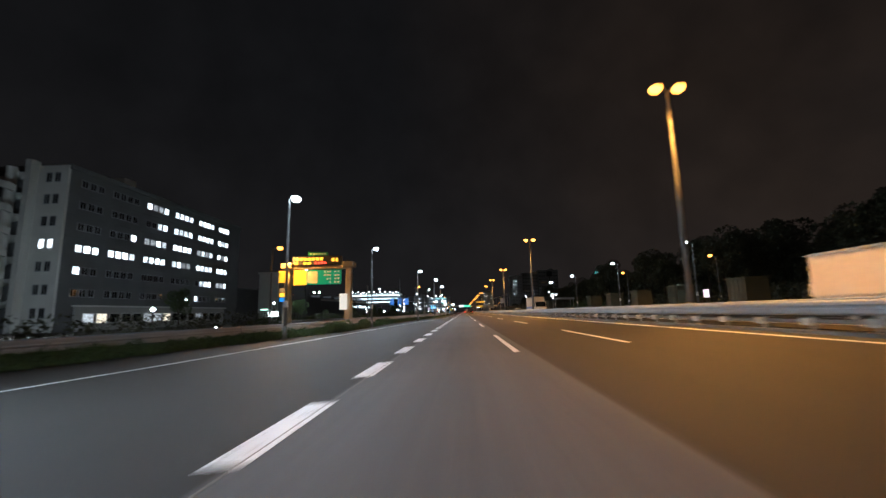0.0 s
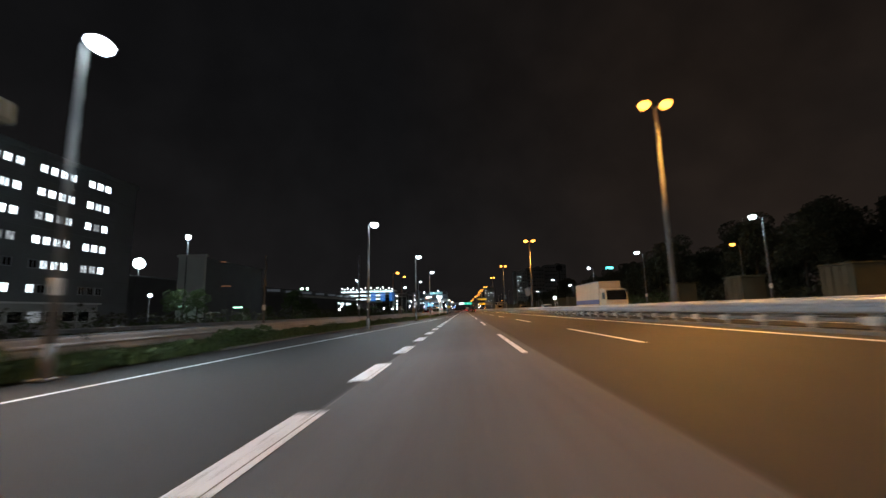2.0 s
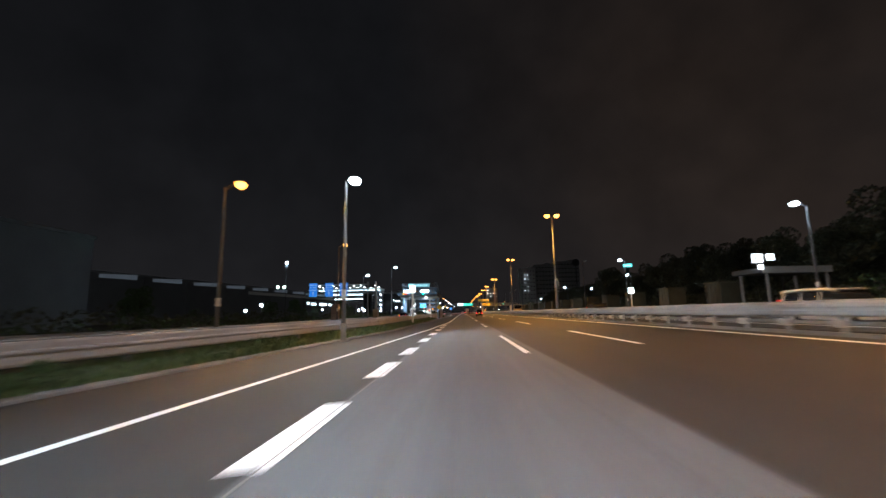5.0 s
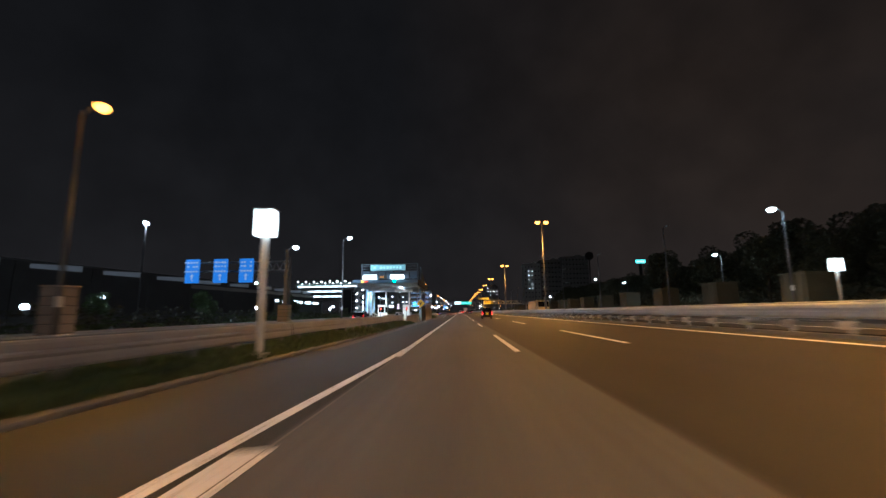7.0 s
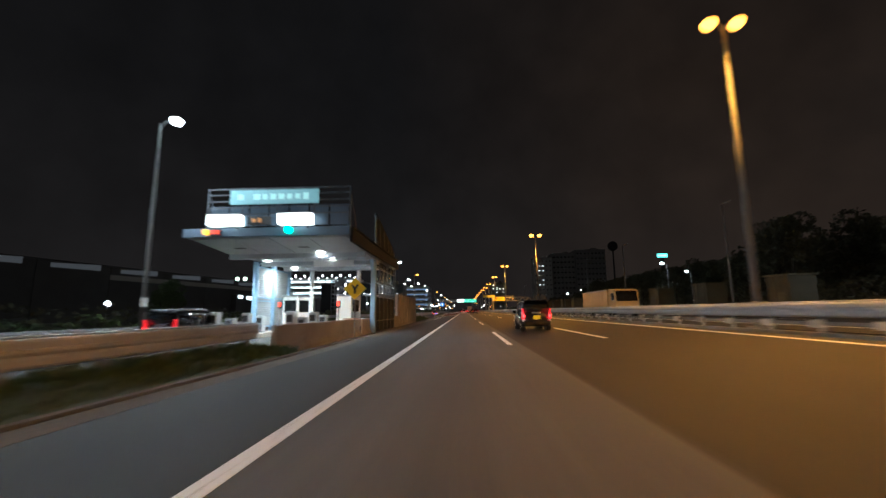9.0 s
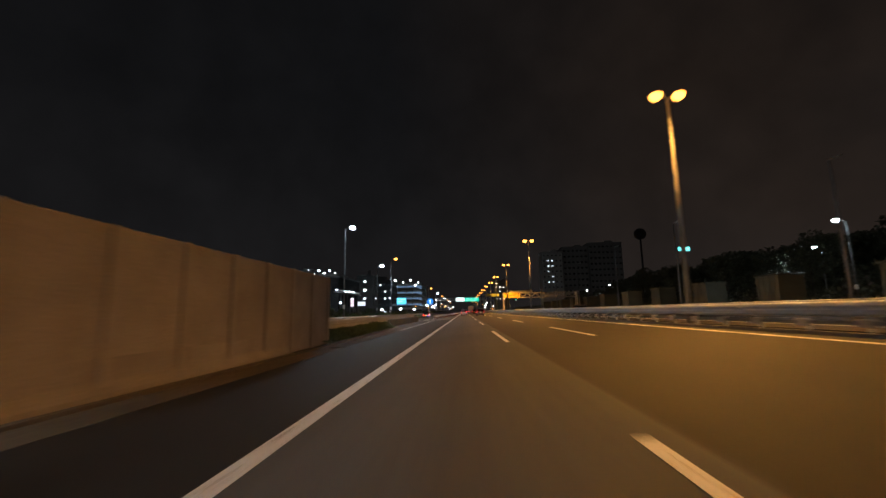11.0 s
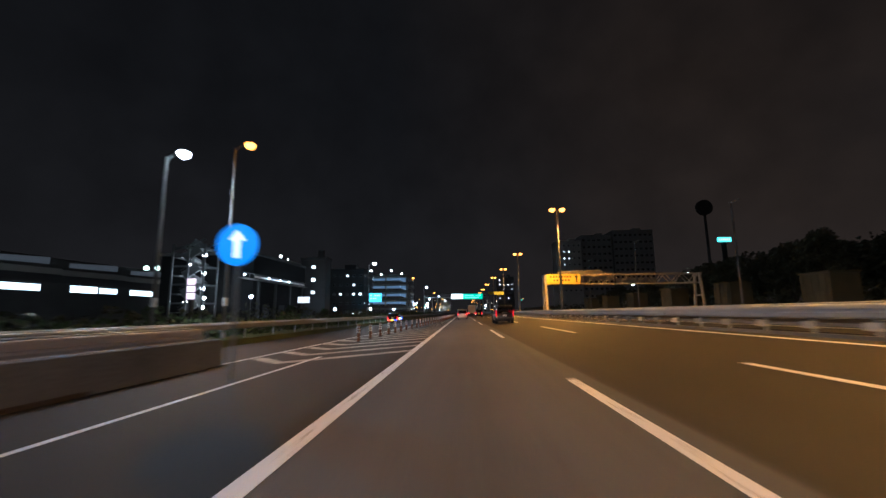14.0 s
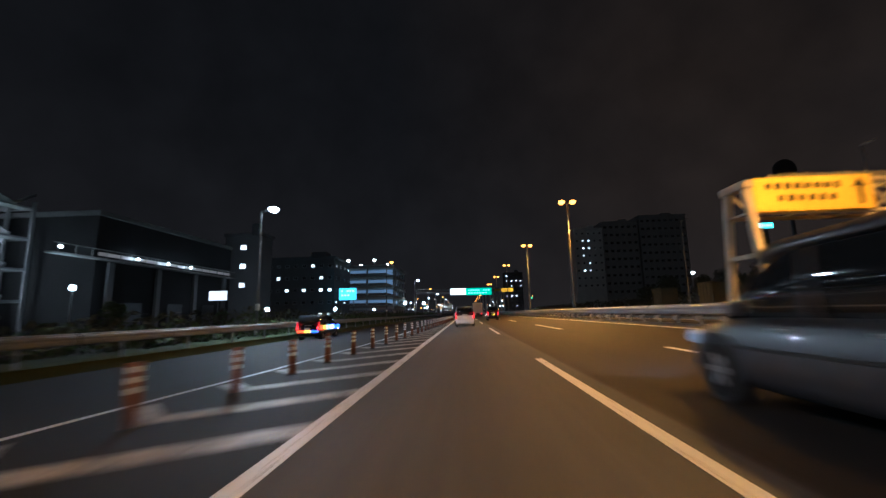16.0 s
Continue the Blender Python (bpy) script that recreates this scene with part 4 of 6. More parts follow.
# ---- lattice gantry over the opposite carriageway ----
def lattice_gantry():
    root = thing("sign_gantry", 8.8, 331.7, gz(9.5), "lattice steel sign gantry over the opposite carriageway with a yellow board", "sign gantry")
    W, zt, zb = 19.4, 5.38, 4.18
    for sx in (0.1, W):
        for sy in (-1.15, 1.15):
            bm = B()
            bar(bm, (sx, sy, 0.0), (sx, sy * 0.45, zt), 0.26, 0.26)
            part("leg", bm, M_CREAM, root)
        part("leg_cap", box(B(), sx, 0, zt - 0.1, 0.4, 1.5, 0.3, 0.03), M_CREAM, root)
        part("leg_tie", box(B(), sx, 0, 2.6, 0.16, 1.7, 0.16), M_CREAM, root)
    for sy in (-0.5, 0.5):
        for z in (zt, zb):
            bm = B()
            box(bm, W / 2, sy, z, W, 0.14, 0.14, 0.015)
            part("chord", bm, M_CREAM, root)
        n = 18
        for k in range(n):
            bm = B()
            a, b = (W * k / n, sy, zb if k % 2 else zt), (W * (k + 1) / n, sy, zt if k % 2 else zb)
            bar(bm, a, b, 0.07, 0.07)
            part("brace", bm, M_CREAM, root)
    for k in range(11):
        for z in (zt, zb):
            part("cross_tie", box(B(), W * k / 10, 0, z, 0.06, 1.0, 0.06), M_CREAM, root)
    board = part("sign_board", box(B(), 2.35, -0.68, 4.83, 4.2, 0.14, 1.3, 0.02), M_YELLOW, root, "yellow sign board with dark writing")
    writing(board, 0.6, 3.4, 5.13, 0.26, -0.756, M_DARK, 8, 41)
    writing(board, 1.0, 3.2, 4.68, 0.26, -0.756, M_DARK, 6, 42)
    bm = B()
    prism(bm, [(3.75, 5.03), (4.0, 5.38), (4.25, 5.03), (4.08, 5.03), (4.08, 4.38), (3.92, 4.38), (3.92, 5.03)], "y", -0.762, -0.752)
    part("arrow", bm, M_DARK, board)
    part("back_board", box(B(), 5.0, 0.75, 5.75, 6.1, 0.12, 0.6, 0.02), M_WALL_DARK, root, "back of a sign for the opposite carriageway")
    return root


lattice_gantry()


# ---- far green direction sign over the carriageway ----
def far_gantry(y, xs, z, w, mat, label, word, pale, legs=None):
    root = thing("sign_gantry", xs, y, gz(0), label, "sign gantry", "far gantries")
    la, lb = legs or (-w / 2 - 0.8, w / 2 + 0.8)
    for sx in (la, lb):
        bm = B()
        tube(bm, (sx, 0, 0), (sx, 0, z + 1.0), 0.22, 0.18, n=10)
        part("leg", bm, M_POLE, root)
    bm = B()
    tube(bm, (la, 0, z), (lb, 0, z), 0.16, n=10)
    tube(bm, (la, 0, z + 0.9), (lb, 0, z + 0.9), 0.12, n=10)
    part("beam", bm, M_POLE, root)
    s1 = part("direction_sign", box(B(), w * 0.19, -0.3, z + 0.2, w * 0.62, 0.12, 2.0, 0.03), mat, root)
    writing(s1, -w * 0.08, w * 0.46, z + 0.6, 0.42, -0.37, word, 9, int(y))
    writing(s1, -w * 0.08, w * 0.40, z - 0.2, 0.42, -0.37, word, 7, int(y) + 1)
    part("lane_sign", box(B(), -w * 0.31, -0.3, z + 0.3, w * 0.37, 0.12, 1.8, 0.03), pale, root, "pale lit sign panel")
    return root


M_WORD_TEAL, M_PANEL_LIT = glow("pale_teal_writing", (0.35, 0.95, 0.80), 1.1), glow("pale_lit_panel", (0.85, 1.0, 0.97), 1.5)
far_gantry(437, 0.1, 7.0, 12.0, M_GREEN_LED, "green and white lit direction signs on a portal far ahead", M_WORD_TEAL, M_PANEL_LIT, (-16.3, 8.7))
far_gantry(560, 21.3, 13.6, 10.8, M_YELLOW_LIT, "yellow board on a tall portal far ahead", M_YELLOW, M_YELLOW)


# ---- toll gate ----
def toll_gate():
    root = thing("toll_gate", -13.0, 203.5, gz(-9), "pale blue toll gate canopy with lit box signs over the lanes", "toll gate")
    X0, X1, D = -4.9, 4.9, 17.0
    bm = B()
    prism(bm, [(0.0, 6.02), (4.4, 5.65), (D, 5.65), (D, 6.31), (0.0, 6.40)], "x", X0, X1)
    part("canopy", bm, M_GREY_PANEL, root, "blue-grey panelled canopy roof with a rising front bay")
    # soffit panels with recessed joints, and cross beams
    nx, rows = 4, ((0.25, 4.3), (4.75, 8.8), (9.25, 13.0), (13.4, 16.8))
    for ya, yb in rows:
        for k in range(nx):
            w = (X1 - X0 - 0.4) / nx
            pn = part("soffit_panel", box(B(), X0 + 0.2 + w * (k + 0.5), 0, 0, w - 0.05, yb - ya, 0.09, 0.012), M_SOFFIT, root)
            pn.matrix_basis = pose(0, (ya + yb) / 2, 5.80 if ya < 1 else 5.615, -4.8 if ya < 1 else 0)
    for y in (4.52, 9.02, 13.2):
        part("cross_beam", box(B(), (X0 + X1) / 2, y, 5.46, X1 - X0 - 0.3, 0.30, 0.40, 0.02), M_SOFFIT, root)
    for x in (-3.0, 1.2):
        part("soffit_vent", box(B(), x, 2.6, 5.725, 0.7, 0.35, 0.03, 0.01), M_DARK, root)
    part("fascia", box(B(), (X0 + X1) / 2, -0.14, 6.22, X1 - X0 + 0.15, 0.22, 0.52, 0.03), M_FASCIA, root, "dark blue front fascia")
    part("side_fascia", box(B(), X1 + 0.09, D / 2, 5.98, 0.16, D, 0.80, 0.03), M_BROWN_PANEL, root)
    part("gutter", tube(B(), (X1 + 0.20, 0.0, 6.42), (X1 + 0.20, D, 6.42), 0.07, n=8), M_BROWN_PANEL, root)
    # sign frame on the roof edge
    for sx in (-3.6, -1.5, 0.6, 2.8, 4.95):
        bm = B()
        box(bm, sx, -0.1, 7.62, 0.08, 0.08, 2.46)
        bar(bm, (sx, -0.1, 8.6), (sx, 1.4, 6.35), 0.06, 0.06)
        part("frame_post", bm, M_POLE_BLUE, root)
    for z in (7.3, 7.7, 8.1, 8.5, 8.84):
        part("frame_rail", box(B(), 0.68, -0.16, z, 8.6, 0.05, 0.06), M_POLE_BLUE, root)
    for k in range(7):
        part("frame_panel", box(B(), -2.9 + k * 1.2, -0.10, 7.2, 1.1, 0.04, 1.2, 0.008), M_FASCIA, root)
    board = part("name_board", box(B(), 0.45, -0.26, 8.3, 5.3, 0.10, 0.85, 0.02), M_TOLL_TEAL, root, "pale teal lit name board")
    writing(board, -1.8, 2.6, 8.3, 0.4, -0.317, M_TOLL_WORD, 9, 71)
    for xc in (-2.25, 1.9):
        sign = part("lane_sign", box(B(), xc, -0.55, 6.85, 2.0, 0.5, 0.62, 0.06), M_TUBE, root, "white lit box sign")
        part("sign_cap", box(B(), xc, -0.55, 7.19, 2.06, 0.54, 0.05), M_GREY_PANEL, sign)
        for s in (-0.8, 0.8):
            part("sign_bracket", box(B(), xc + s * 0.8, -0.3, 6.48, 0.06, 0.3, 0.2), M_POLE_BLUE, sign)
    sb = part("small_board", box(B(), -0.25, -0.4, 6.85, 1.25, 0.2, 0.5, 0.03), M_DARK, root, "dark board with dim orange writing")
    writing(sb, -0.75, 0.25, 6.85, 0.26, -0.506, M_DULL_AMBER, 3, 74)
    bm = B()
    bmesh.ops.create_cone(bm, cap_ends=True, segments=20, radius1=0.2, radius2=0.2, depth=0.24, matrix=pose(1.45, -0.45, 6.27, 90))
    part("green_signal", bm, M_GREEN_LAMP, root, "round green signal lamp")
    led = part("led_panel", box(B(), -2.85, -0.45, 6.20, 0.66, 0.2, 0.36, 0.02), M_DARK, root, "dark signal box with red crossed lamps")
    for c in (-3.0, -2.7):
        for q in (-1, 1):
            bm = B()
            bar(bm, (c - 0.11, -0.56, 6.20 - 0.10 * q), (c + 0.11, -0.56, 6.20 + 0.10 * q), 0.04, 0.05)
            part("cross_bar", bm, M_RED_LAMP, led)
    bm = B()
    bmesh.ops.create_cone(bm, cap_ends=True, segments=20, radius1=0.17, radius2=0.17, depth=0.24, matrix=pose(-3.42, -0.45, 6.22, 90))
    part("amber_signal", bm, M_AMBER_LED, root, "round amber signal lamp")
    # downlights in two rows
    for x, y0, n in ((-3.7, 5.3, 4), (1.8, 4.0, 5)):
        for k in range(n):
            y = y0 + 2.55 * k
            bm = B()
            bmesh.ops.create_uvsphere(bm, u_segments=14, v_segments=6, radius=1.0)
            for v in bm.verts:
                v.co = Vector((x + v.co.x * 0.27, y + v.co.y * 0.20, 5.545 + v.co.z * 0.06))
            part("downlight", bm, M_DOWNLIGHT, root)
            if k % 2 == 0:
                bulb(root, x, y, 5.40, (0.86, 1.0, 0.98), 1700.0, cone=165, size=0.3)
    # louvred screen wall between pale blue columns on the far side of the lanes
    for y in (7.9, 10.9, 13.9):
        part("column", box(B(), -4.6, y, 2.75, 0.34, 0.34, 5.5, 0.03), M_BLUE_STEEL, root)
    for ya, yb in ((8.1, 10.7), (11.1, 13.7)):
        wall = part("louvre_frame", box(B(), -4.72, (ya + yb) / 2, 2.85, 0.06, yb - ya, 4.7), M_GREY_PANEL, root, "grey louvred screen panel")
        for k in range(29):
            z = 0.75 + k * 0.152
            if abs(z - 2.62) < 0.2:
                continue
            bm = B()
            prism(bm, [(-4.68, z + 0.05), (-4.6, z - 0.05), (-4.585, z - 0.04), (-4.665, z + 0.06)], "y", ya, yb)
            part("louvre", bm, M_SOFFIT, wall)
        for z in (0.5, 2.5, 2.74, 5.15):
            part("screen_rail", box(B(), -4.6, (ya + yb) / 2, z, 0.16, yb - ya, 0.10, 0.01), M_BLUE_STEEL, wall)
    # lane islands with machines and cabins
    for x in (-2.3, 2.0):
        bm = B()
        prism(bm, [(x - 0.7, -1.4), (x, -2.6), (x + 0.7, -1.4), (x + 0.7, 16.0), (x - 0.7, 16.0)], "z", -0.1, 0.28)
        part("island", bm, M_CONCRETE, root)
        for y, h in ((-0.8, 1.35), (0.8, 1.0), (2.6, 1.3), (4.4, 1.1)):
            m_ = part("machine", box(B(), x, y, 0.28 + h / 2, 0.46, 0.55, h, 0.04), M_SOFFIT, root, "pale grey lane machine")
            part("machine_face", box(B(), x, y - 0.285, 0.28 + h * 0.72, 0.34, 0.02, h * 0.3, 0.005), M_DARK, m_)
        cab = part("toll_cabin", box(B(), x, 10.4, 1.55, 1.2, 2.6, 2.55, 0.06), M_WHITE, root, "white toll cabin with dark windows")
        for s in (-1, 1):
            part("cabin_window", box(B(), x + s * 0.605, 10.4, 2.05, 0.02, 2.0, 0.95, 0.005), M_GLASS, cab)
        if x < 0:
            part("cabin_window", box(B(), x, 9.09, 2.05, 0.95, 0.02, 0.95, 0.005), M_GLASS, cab)
        part("cabin_roof", box(B(), x, 10.4, 2.88, 1.35, 2.8, 0.10, 0.02), M_GREY_PANEL, cab)
        part("support_post", box(B(), x, 13.6, 2.75, 0.30, 0.30, 5.5, 0.03), M_WHITE, root)
        post = part("signal_post", tube(B(), (x + 0.4, 6.4, 0.28), (x + 0.4, 6.4, 2.0), 0.05, n=8), M_POLE, root)
        part("signal_head", box(B(), x + 0.4, 6.36, 2.1, 0.26, 0.16, 0.5, 0.03), M_DARK, post)
        part("red_light", box(B(), x + 0.4, 6.27, 2.15, 0.18, 0.02, 0.3, 0.005), M_RED_LAMP, post)
        for z in (0.8, 1.05):
            part("gate_arm", box(B(), x + 1.1, 7.4, z, 1.3, 0.05, 0.07, 0.01), M_ORANGE_POST, root)
    for x, y in ((-4.9, 2.5), (0.9, 13.0)):
        bm = B()
        tube(bm, (x, y, 0), (x, y, 1.0), 0.05, n=8)
        box(bm, x, y, 1.0, 0.5, 0.08, 0.5, 0.02)
        part("warning_board", bm, M_YELLOW, root)
    hb = part("hanging_board", box(B(), 1.9, 6.6, 5.12, 3.0, 0.14, 0.48, 0.02), M_WHITE, root, "white hanging board")
    for s in (0.8, 3.0):
        part("hanger", box(B(), s, 6.6, 5.45, 0.05, 0.05, 0.3), M_POLE, hb)
    # side screen beside the carriageway: panelled wall that rises above the roof to a slanted top
    part("column", box(B(), 4.55, 8.1, 2.75, 0.36, 0.36, 5.5, 0.03), M_BLUE_STEEL, root)
    bm = B()
    prism(bm, [(-0.95, 5.45), (-0.18, 5.45), (-0.18, 4.3), (-0.28, 4.75), (-0.5, 5.15)], "x", 4.40, 4.70)
    bm.verts.ensure_lookup_table()
    for v in bm.verts:
        v.co.y += 8.1
    part("haunch", bm, M_BLUE_STEEL, root, "curved blue bracket at the column head")
    bm = B()
    prism(bm, [(8.3, 0.0), (17.0, 0.0), (17.0, 2.75), (8.3, 2.75)], "x", 4.44, 4.56)
    screen = part("side_screen", bm, M_BROWN_PANEL, root, "tall dark panelled side screen with a row of open bays")
    bm = B()
    prism(bm, [(9.0, 5.2), (17.0, 5.2), (17.0, 7.6), (9.0, 9.4)], "x", 4.44, 4.56)
    part("upper_screen", bm, M_BROWN_PANEL, screen, "dark screen rising above the roof to a slanted top")
    for k in range(6):
        y = 8.4 + k * 1.72
        top = 9.1 - k * 0.36
        part("screen_post", box(B(), 4.60, y, top / 2, 0.12, 0.12, top, 0.01), M_POLE_BLUE, screen)
    for k in range(5):
        y = 8.4 + (k + 0.5) * 1.72
        part("screen_panel", box(B(), 4.585, y, 1.75, 0.05, 1.52, 1.6, 0.015), M_BROWN_PANEL, screen)
        pane = part("pane", box(B(), 4.50, y, 3.95, 0.012, 1.50, 1.7), M_CLEAR, screen)
        pane.visible_shadow = False
    for z in (0.85, 2.72, 2.95, 3.9, 5.0):
        part("screen_rail", box(B(), 4.63, 12.7, z, 0.07, 8.7, 0.07, 0.01), M_POLE_BLUE, screen)
    return root


def clear_glass():
    """Thin clear glazing that lets the lit gate behind it show."""
    m, n, l, b = nodes_of("clear_glazing")
    b.inputs["Base Color"].default_value = (0.55, 0.6, 0.62, 1)
    b.inputs["Roughness"].default_value = 0.08
    b.inputs["Transmission Weight"].default_value = 1.0
    b.inputs["IOR"].default_value = 1.1
    return m


M_CLEAR = clear_glass()
M_SOFFIT = surface("pale_grey_soffit", (0.36, 0.39, 0.41), 0.6, var=0.12, grain=8, coarse=0.6, bump=0.03, vary=0.08)
M_FASCIA = surface("dark_blue_fascia", (0.075, 0.125, 0.19), 0.45, var=0.15, grain=8, coarse=0.6, bump=0.03)
M_BROWN_PANEL = surface("dark_grey_panel", (0.022, 0.025, 0.030), 0.75, var=0.2, grain=8, coarse=0.6, bump=0.05, vary=0.08, spec=0.2)
M_POLE_BLUE = surface("blue_grey_frame", (0.07, 0.085, 0.105), 0.5, var=0.12, grain=10, bump=0.03)
M_DULL_AMBER = glow("dim_amber_led", (1.0, 0.42, 0.12), 0.18)
M_TOLL_WORD = glow("bright_teal_word", (0.55, 0.95, 0.95), 0.42)
M_TOLL_TEAL = glow("pale_teal_board", (0.30, 0.66, 0.74), 0.24)
toll_gate()
bm = B()
box(bm, 0, 0, 1.7, 0.3, 16.5, 3.4, 0.03)
nw = thing("boundary_wall", -8.8, 233.0, gz(-9), "concrete screen wall after the toll gate", "wall")
part("wall", bm, M_CONCRETE, nw)
for k in range(8):
    part("wall_pier", box(B(), 0.18, -7.6 + k * 2.2, 1.7, 0.10, 0.22, 3.4, 0.01), M_CONCRETE, nw)


# white marker plates on the barrier face
for y in (208.2, 216.4):
    mk = thing("marker_plate", -8.47, y, gz(-8.5), "slim white reflective marker plate on the barrier", "marker", "barrier markers")
    part("plate", box(B(), 0, 0, 0.62, 0.03, 0.16, 1.05, 0.01), M_REFLECT, mk)
    part("bracket", box(B(), -0.06, 0, 0.3, 0.14, 0.08, 0.6), M_STEEL, mk)


def diamond_sign():
    root = thing("warning_sign", -7.6, 203.1, gz(-7.6), "yellow diamond warning sign on a post beside the barrier", "road sign")
    bm = B()
    tube(bm, (0, 0, 0), (0, 0, 3.2), 0.04, n=8)
    part("post", bm, M_POLE, root)
    bm = B()
    r = 0.62
    prism(bm, [(0, 2.78 - r), (r, 2.78), (0, 2.78 + r), (-r, 2.78)], "y", -0.08, -0.05)
    plate = part("plate", bm, M_YELLOW, root, "yellow diamond plate")
    bm = B()
    prism(bm, [(-0.06, 2.5), (0.06, 2.5), (0.06, 2.75), (0.22, 2.98), (0.12, 3.02), (0.0, 2.85), (-0.12, 3.0), (-0.2, 2.95), (-0.06, 2.75)], "y", -0.09, -0.081)
    part("symbol", bm, M_DARK, plate)
    return root



diamond_sign()


def arrow_sign():
    root = thing("road_sign", -7.13, 287.2, gz(-7.1), "round blue road sign with white arrow on a post", "road sign")
    bm = B()
    tube(bm, (0, 0, 0), (0, 0, 3.3), 0.045, n=8)
    part("post", bm, M_POLE, root)
    bm = B()
    bmesh.ops.create_cone(bm, cap_ends=True, segments=32, radius1=0.5, radius2=0.5, depth=0.03, matrix=pose(0, -0.07, 3.1, 90))
    disc = part("disc", bm, M_BLUE_SIGN, root)
    bm = B()
    prism(bm, [(0.0, 3.45), (0.2, 3.2), (0.07, 3.2), (0.07, 2.78), (-0.07, 2.78), (-0.07, 3.2), (-0.2, 3.2)], "y", -0.10, -0.088)
    part("arrow", bm, M_SIGN_LIT, disc)
    return root


M_SIGN_LIT = glow("lit_white_symbol", (0.9, 0.95, 1.0), 0.8)
arrow_sign()


def white_pylon(x, y, h, w, th, mat, label, tw=0.13):
    root = thing("pylon_sign", x, y, gz(x), label, "sign", "lit box signs")
    bm = B()
    tube(bm, (0, 0, 0), (0, 0, h - th), tw, n=12)
    box(bm, 0, 0, 0.12, 0.5, 0.5, 0.24, 0.02)
    smooth(part("pole", bm, M_WHITE, root))
    body = part("light_box", box(B(), 0, 0, h - th / 2, w, 0.35, th, 0.04), mat, root, "glowing white box")
    part("box_rim", box(B(), 0, 0, h + 0.02, w + 0.06, 0.39, 0.05), M_GREY_PANEL, body)
    return root


white_pylon(-8.35, 155.1, 5.10, 0.68, 0.92, M_TUBE, "white lit box sign on a round white pole")
white_pylon(27.6, 174.5, 4.5, 0.9, 0.95, M_TUBE, "white lit box sign beyond the opposite carriageway", 0.09)


M_SIGN_FAINT = glow("faint_white_writing", (0.60, 0.75, 1.0), 0.22)


M_BLUE_DIM = glow("dim_lit_blue_board", (0.03, 0.19, 0.62), 0.55)


def blue_boards():
    root = thing("direction_sign", -31.5, 191.0, gz(-20), "three blue lit direction boards on a portal over the slip road", "direction sign")
    for k, x in enumerate((-3.2, 0.35, 3.6)):
        b = part("board", box(B(), x, -0.2, 7.35, 1.75, 0.14, 2.95, 0.03), M_BLUE_DIM, root, "blue lit board with white writing")
        for i, z in enumerate((8.4, 7.9, 7.3)):
            writing(b, x - 0.75, x + 0.75, z, 0.24, -0.277, M_SIGN_FAINT, 4, 100 + 7 * k + i)
        bm = B()
        prism(bm, [(x, 7.0), (x + 0.25, 6.7), (x + 0.08, 6.7), (x + 0.08, 6.15), (x - 0.08, 6.15), (x - 0.08, 6.7), (x - 0.25, 6.7)], "y", -0.285, -0.272)
        part("arrow", bm, M_SIGN_FAINT, b)
    for x in (9.0,):
        part("leg", tube(B(), (x, 0, 0), (x, 0, 9.0), 0.2, 0.16, n=10), M_POLE, root)
    for z in (7.3, 8.4):
        bm = B()
        tube(bm, (-4.4, 0, z), (9.0, 0, z), 0.11, n=8)
        part("beam", bm, M_GREY_PANEL, root)
    for k in range(10):
        bm = B()
        bar(bm, (4.6 + 0.44 * k, 0, 7.3 if k % 2 else 8.4), (5.04 + 0.44 * k, 0, 8.4 if k % 2 else 7.3), 0.08, 0.08)
        part("brace", bm, M_GREY_PANEL, root)
    return root


blue_boards()


# concrete pedestals by the slip road
for x, y, h in ((-19.7, 158.3, 3.3), (-18.4, 179.7, 2.7)):
    p = thing("concrete_pedestal", x, y, gz(x), "weathered pinkish concrete pedestal beside the slip road", "pedestal", "pedestals")
    for k in range(8):
        part("course", box(B(), -0.25, 1.2, h * (k + 0.5) / 8, 0.95, 0.95, h / 8 - 0.03, 0.025), M_CONCRETE, p)
    part("core", box(B(), -0.25, 1.2, h / 2, 0.88, 0.88, h), M_KERB, p)
    part("cap", box(B(), -0.25, 1.2, h + 0.05, 1.02, 1.02, 0.10, 0.03), M_CONCRETE, p)


ml = thing("lamp_mast", -18.65, 180.9, gz(-18.4) + 2.8, "stout grey post standing on a concrete pedestal", "mast")
part("pole", tube(B(), (0, 0, 0), (0, 0, 5.4), 0.17, 0.15, n=10), M_WALL, ml)
part("flange", tube(B(), (0, 0, 0), (0, 0, 0.06), 0.28, n=12), M_POLE, ml)


# ---- delineator posts ----
def delineator(x, y):
    root = thing("delineator_post", x, y, gz(x), "orange flexible delineator post with three white reflective bands", "delineator post", "delineator posts")
    bm = B()
    tube(bm, (0, 0, 0), (0, 0, 0.04), 0.13, 0.11, n=12)
    part("base", bm, M_DARK, root)
    bm = B()
    tube(bm, (0, 0, 0.03), (0, 0, 0.86), 0.072, 0.068, n=12)
    body = part("tube", bm, M_ORANGE_POST, root)
    smooth(body)
    for z in (0.50, 0.635, 0.77):
        bm = B()
        tube(bm, (0, 0, z - 0.036), (0, 0, z + 0.036), 0.077, n=12)
        part("band", bm, M_REFLECT, body)
    return root



d0 = delineator(-7.32, 299.66)
y = 302.04
while y < 400:
    x = interp(POSTS, y)
    copy_thing(d0, pose(x, y, gz(x)))
    y += 2.38


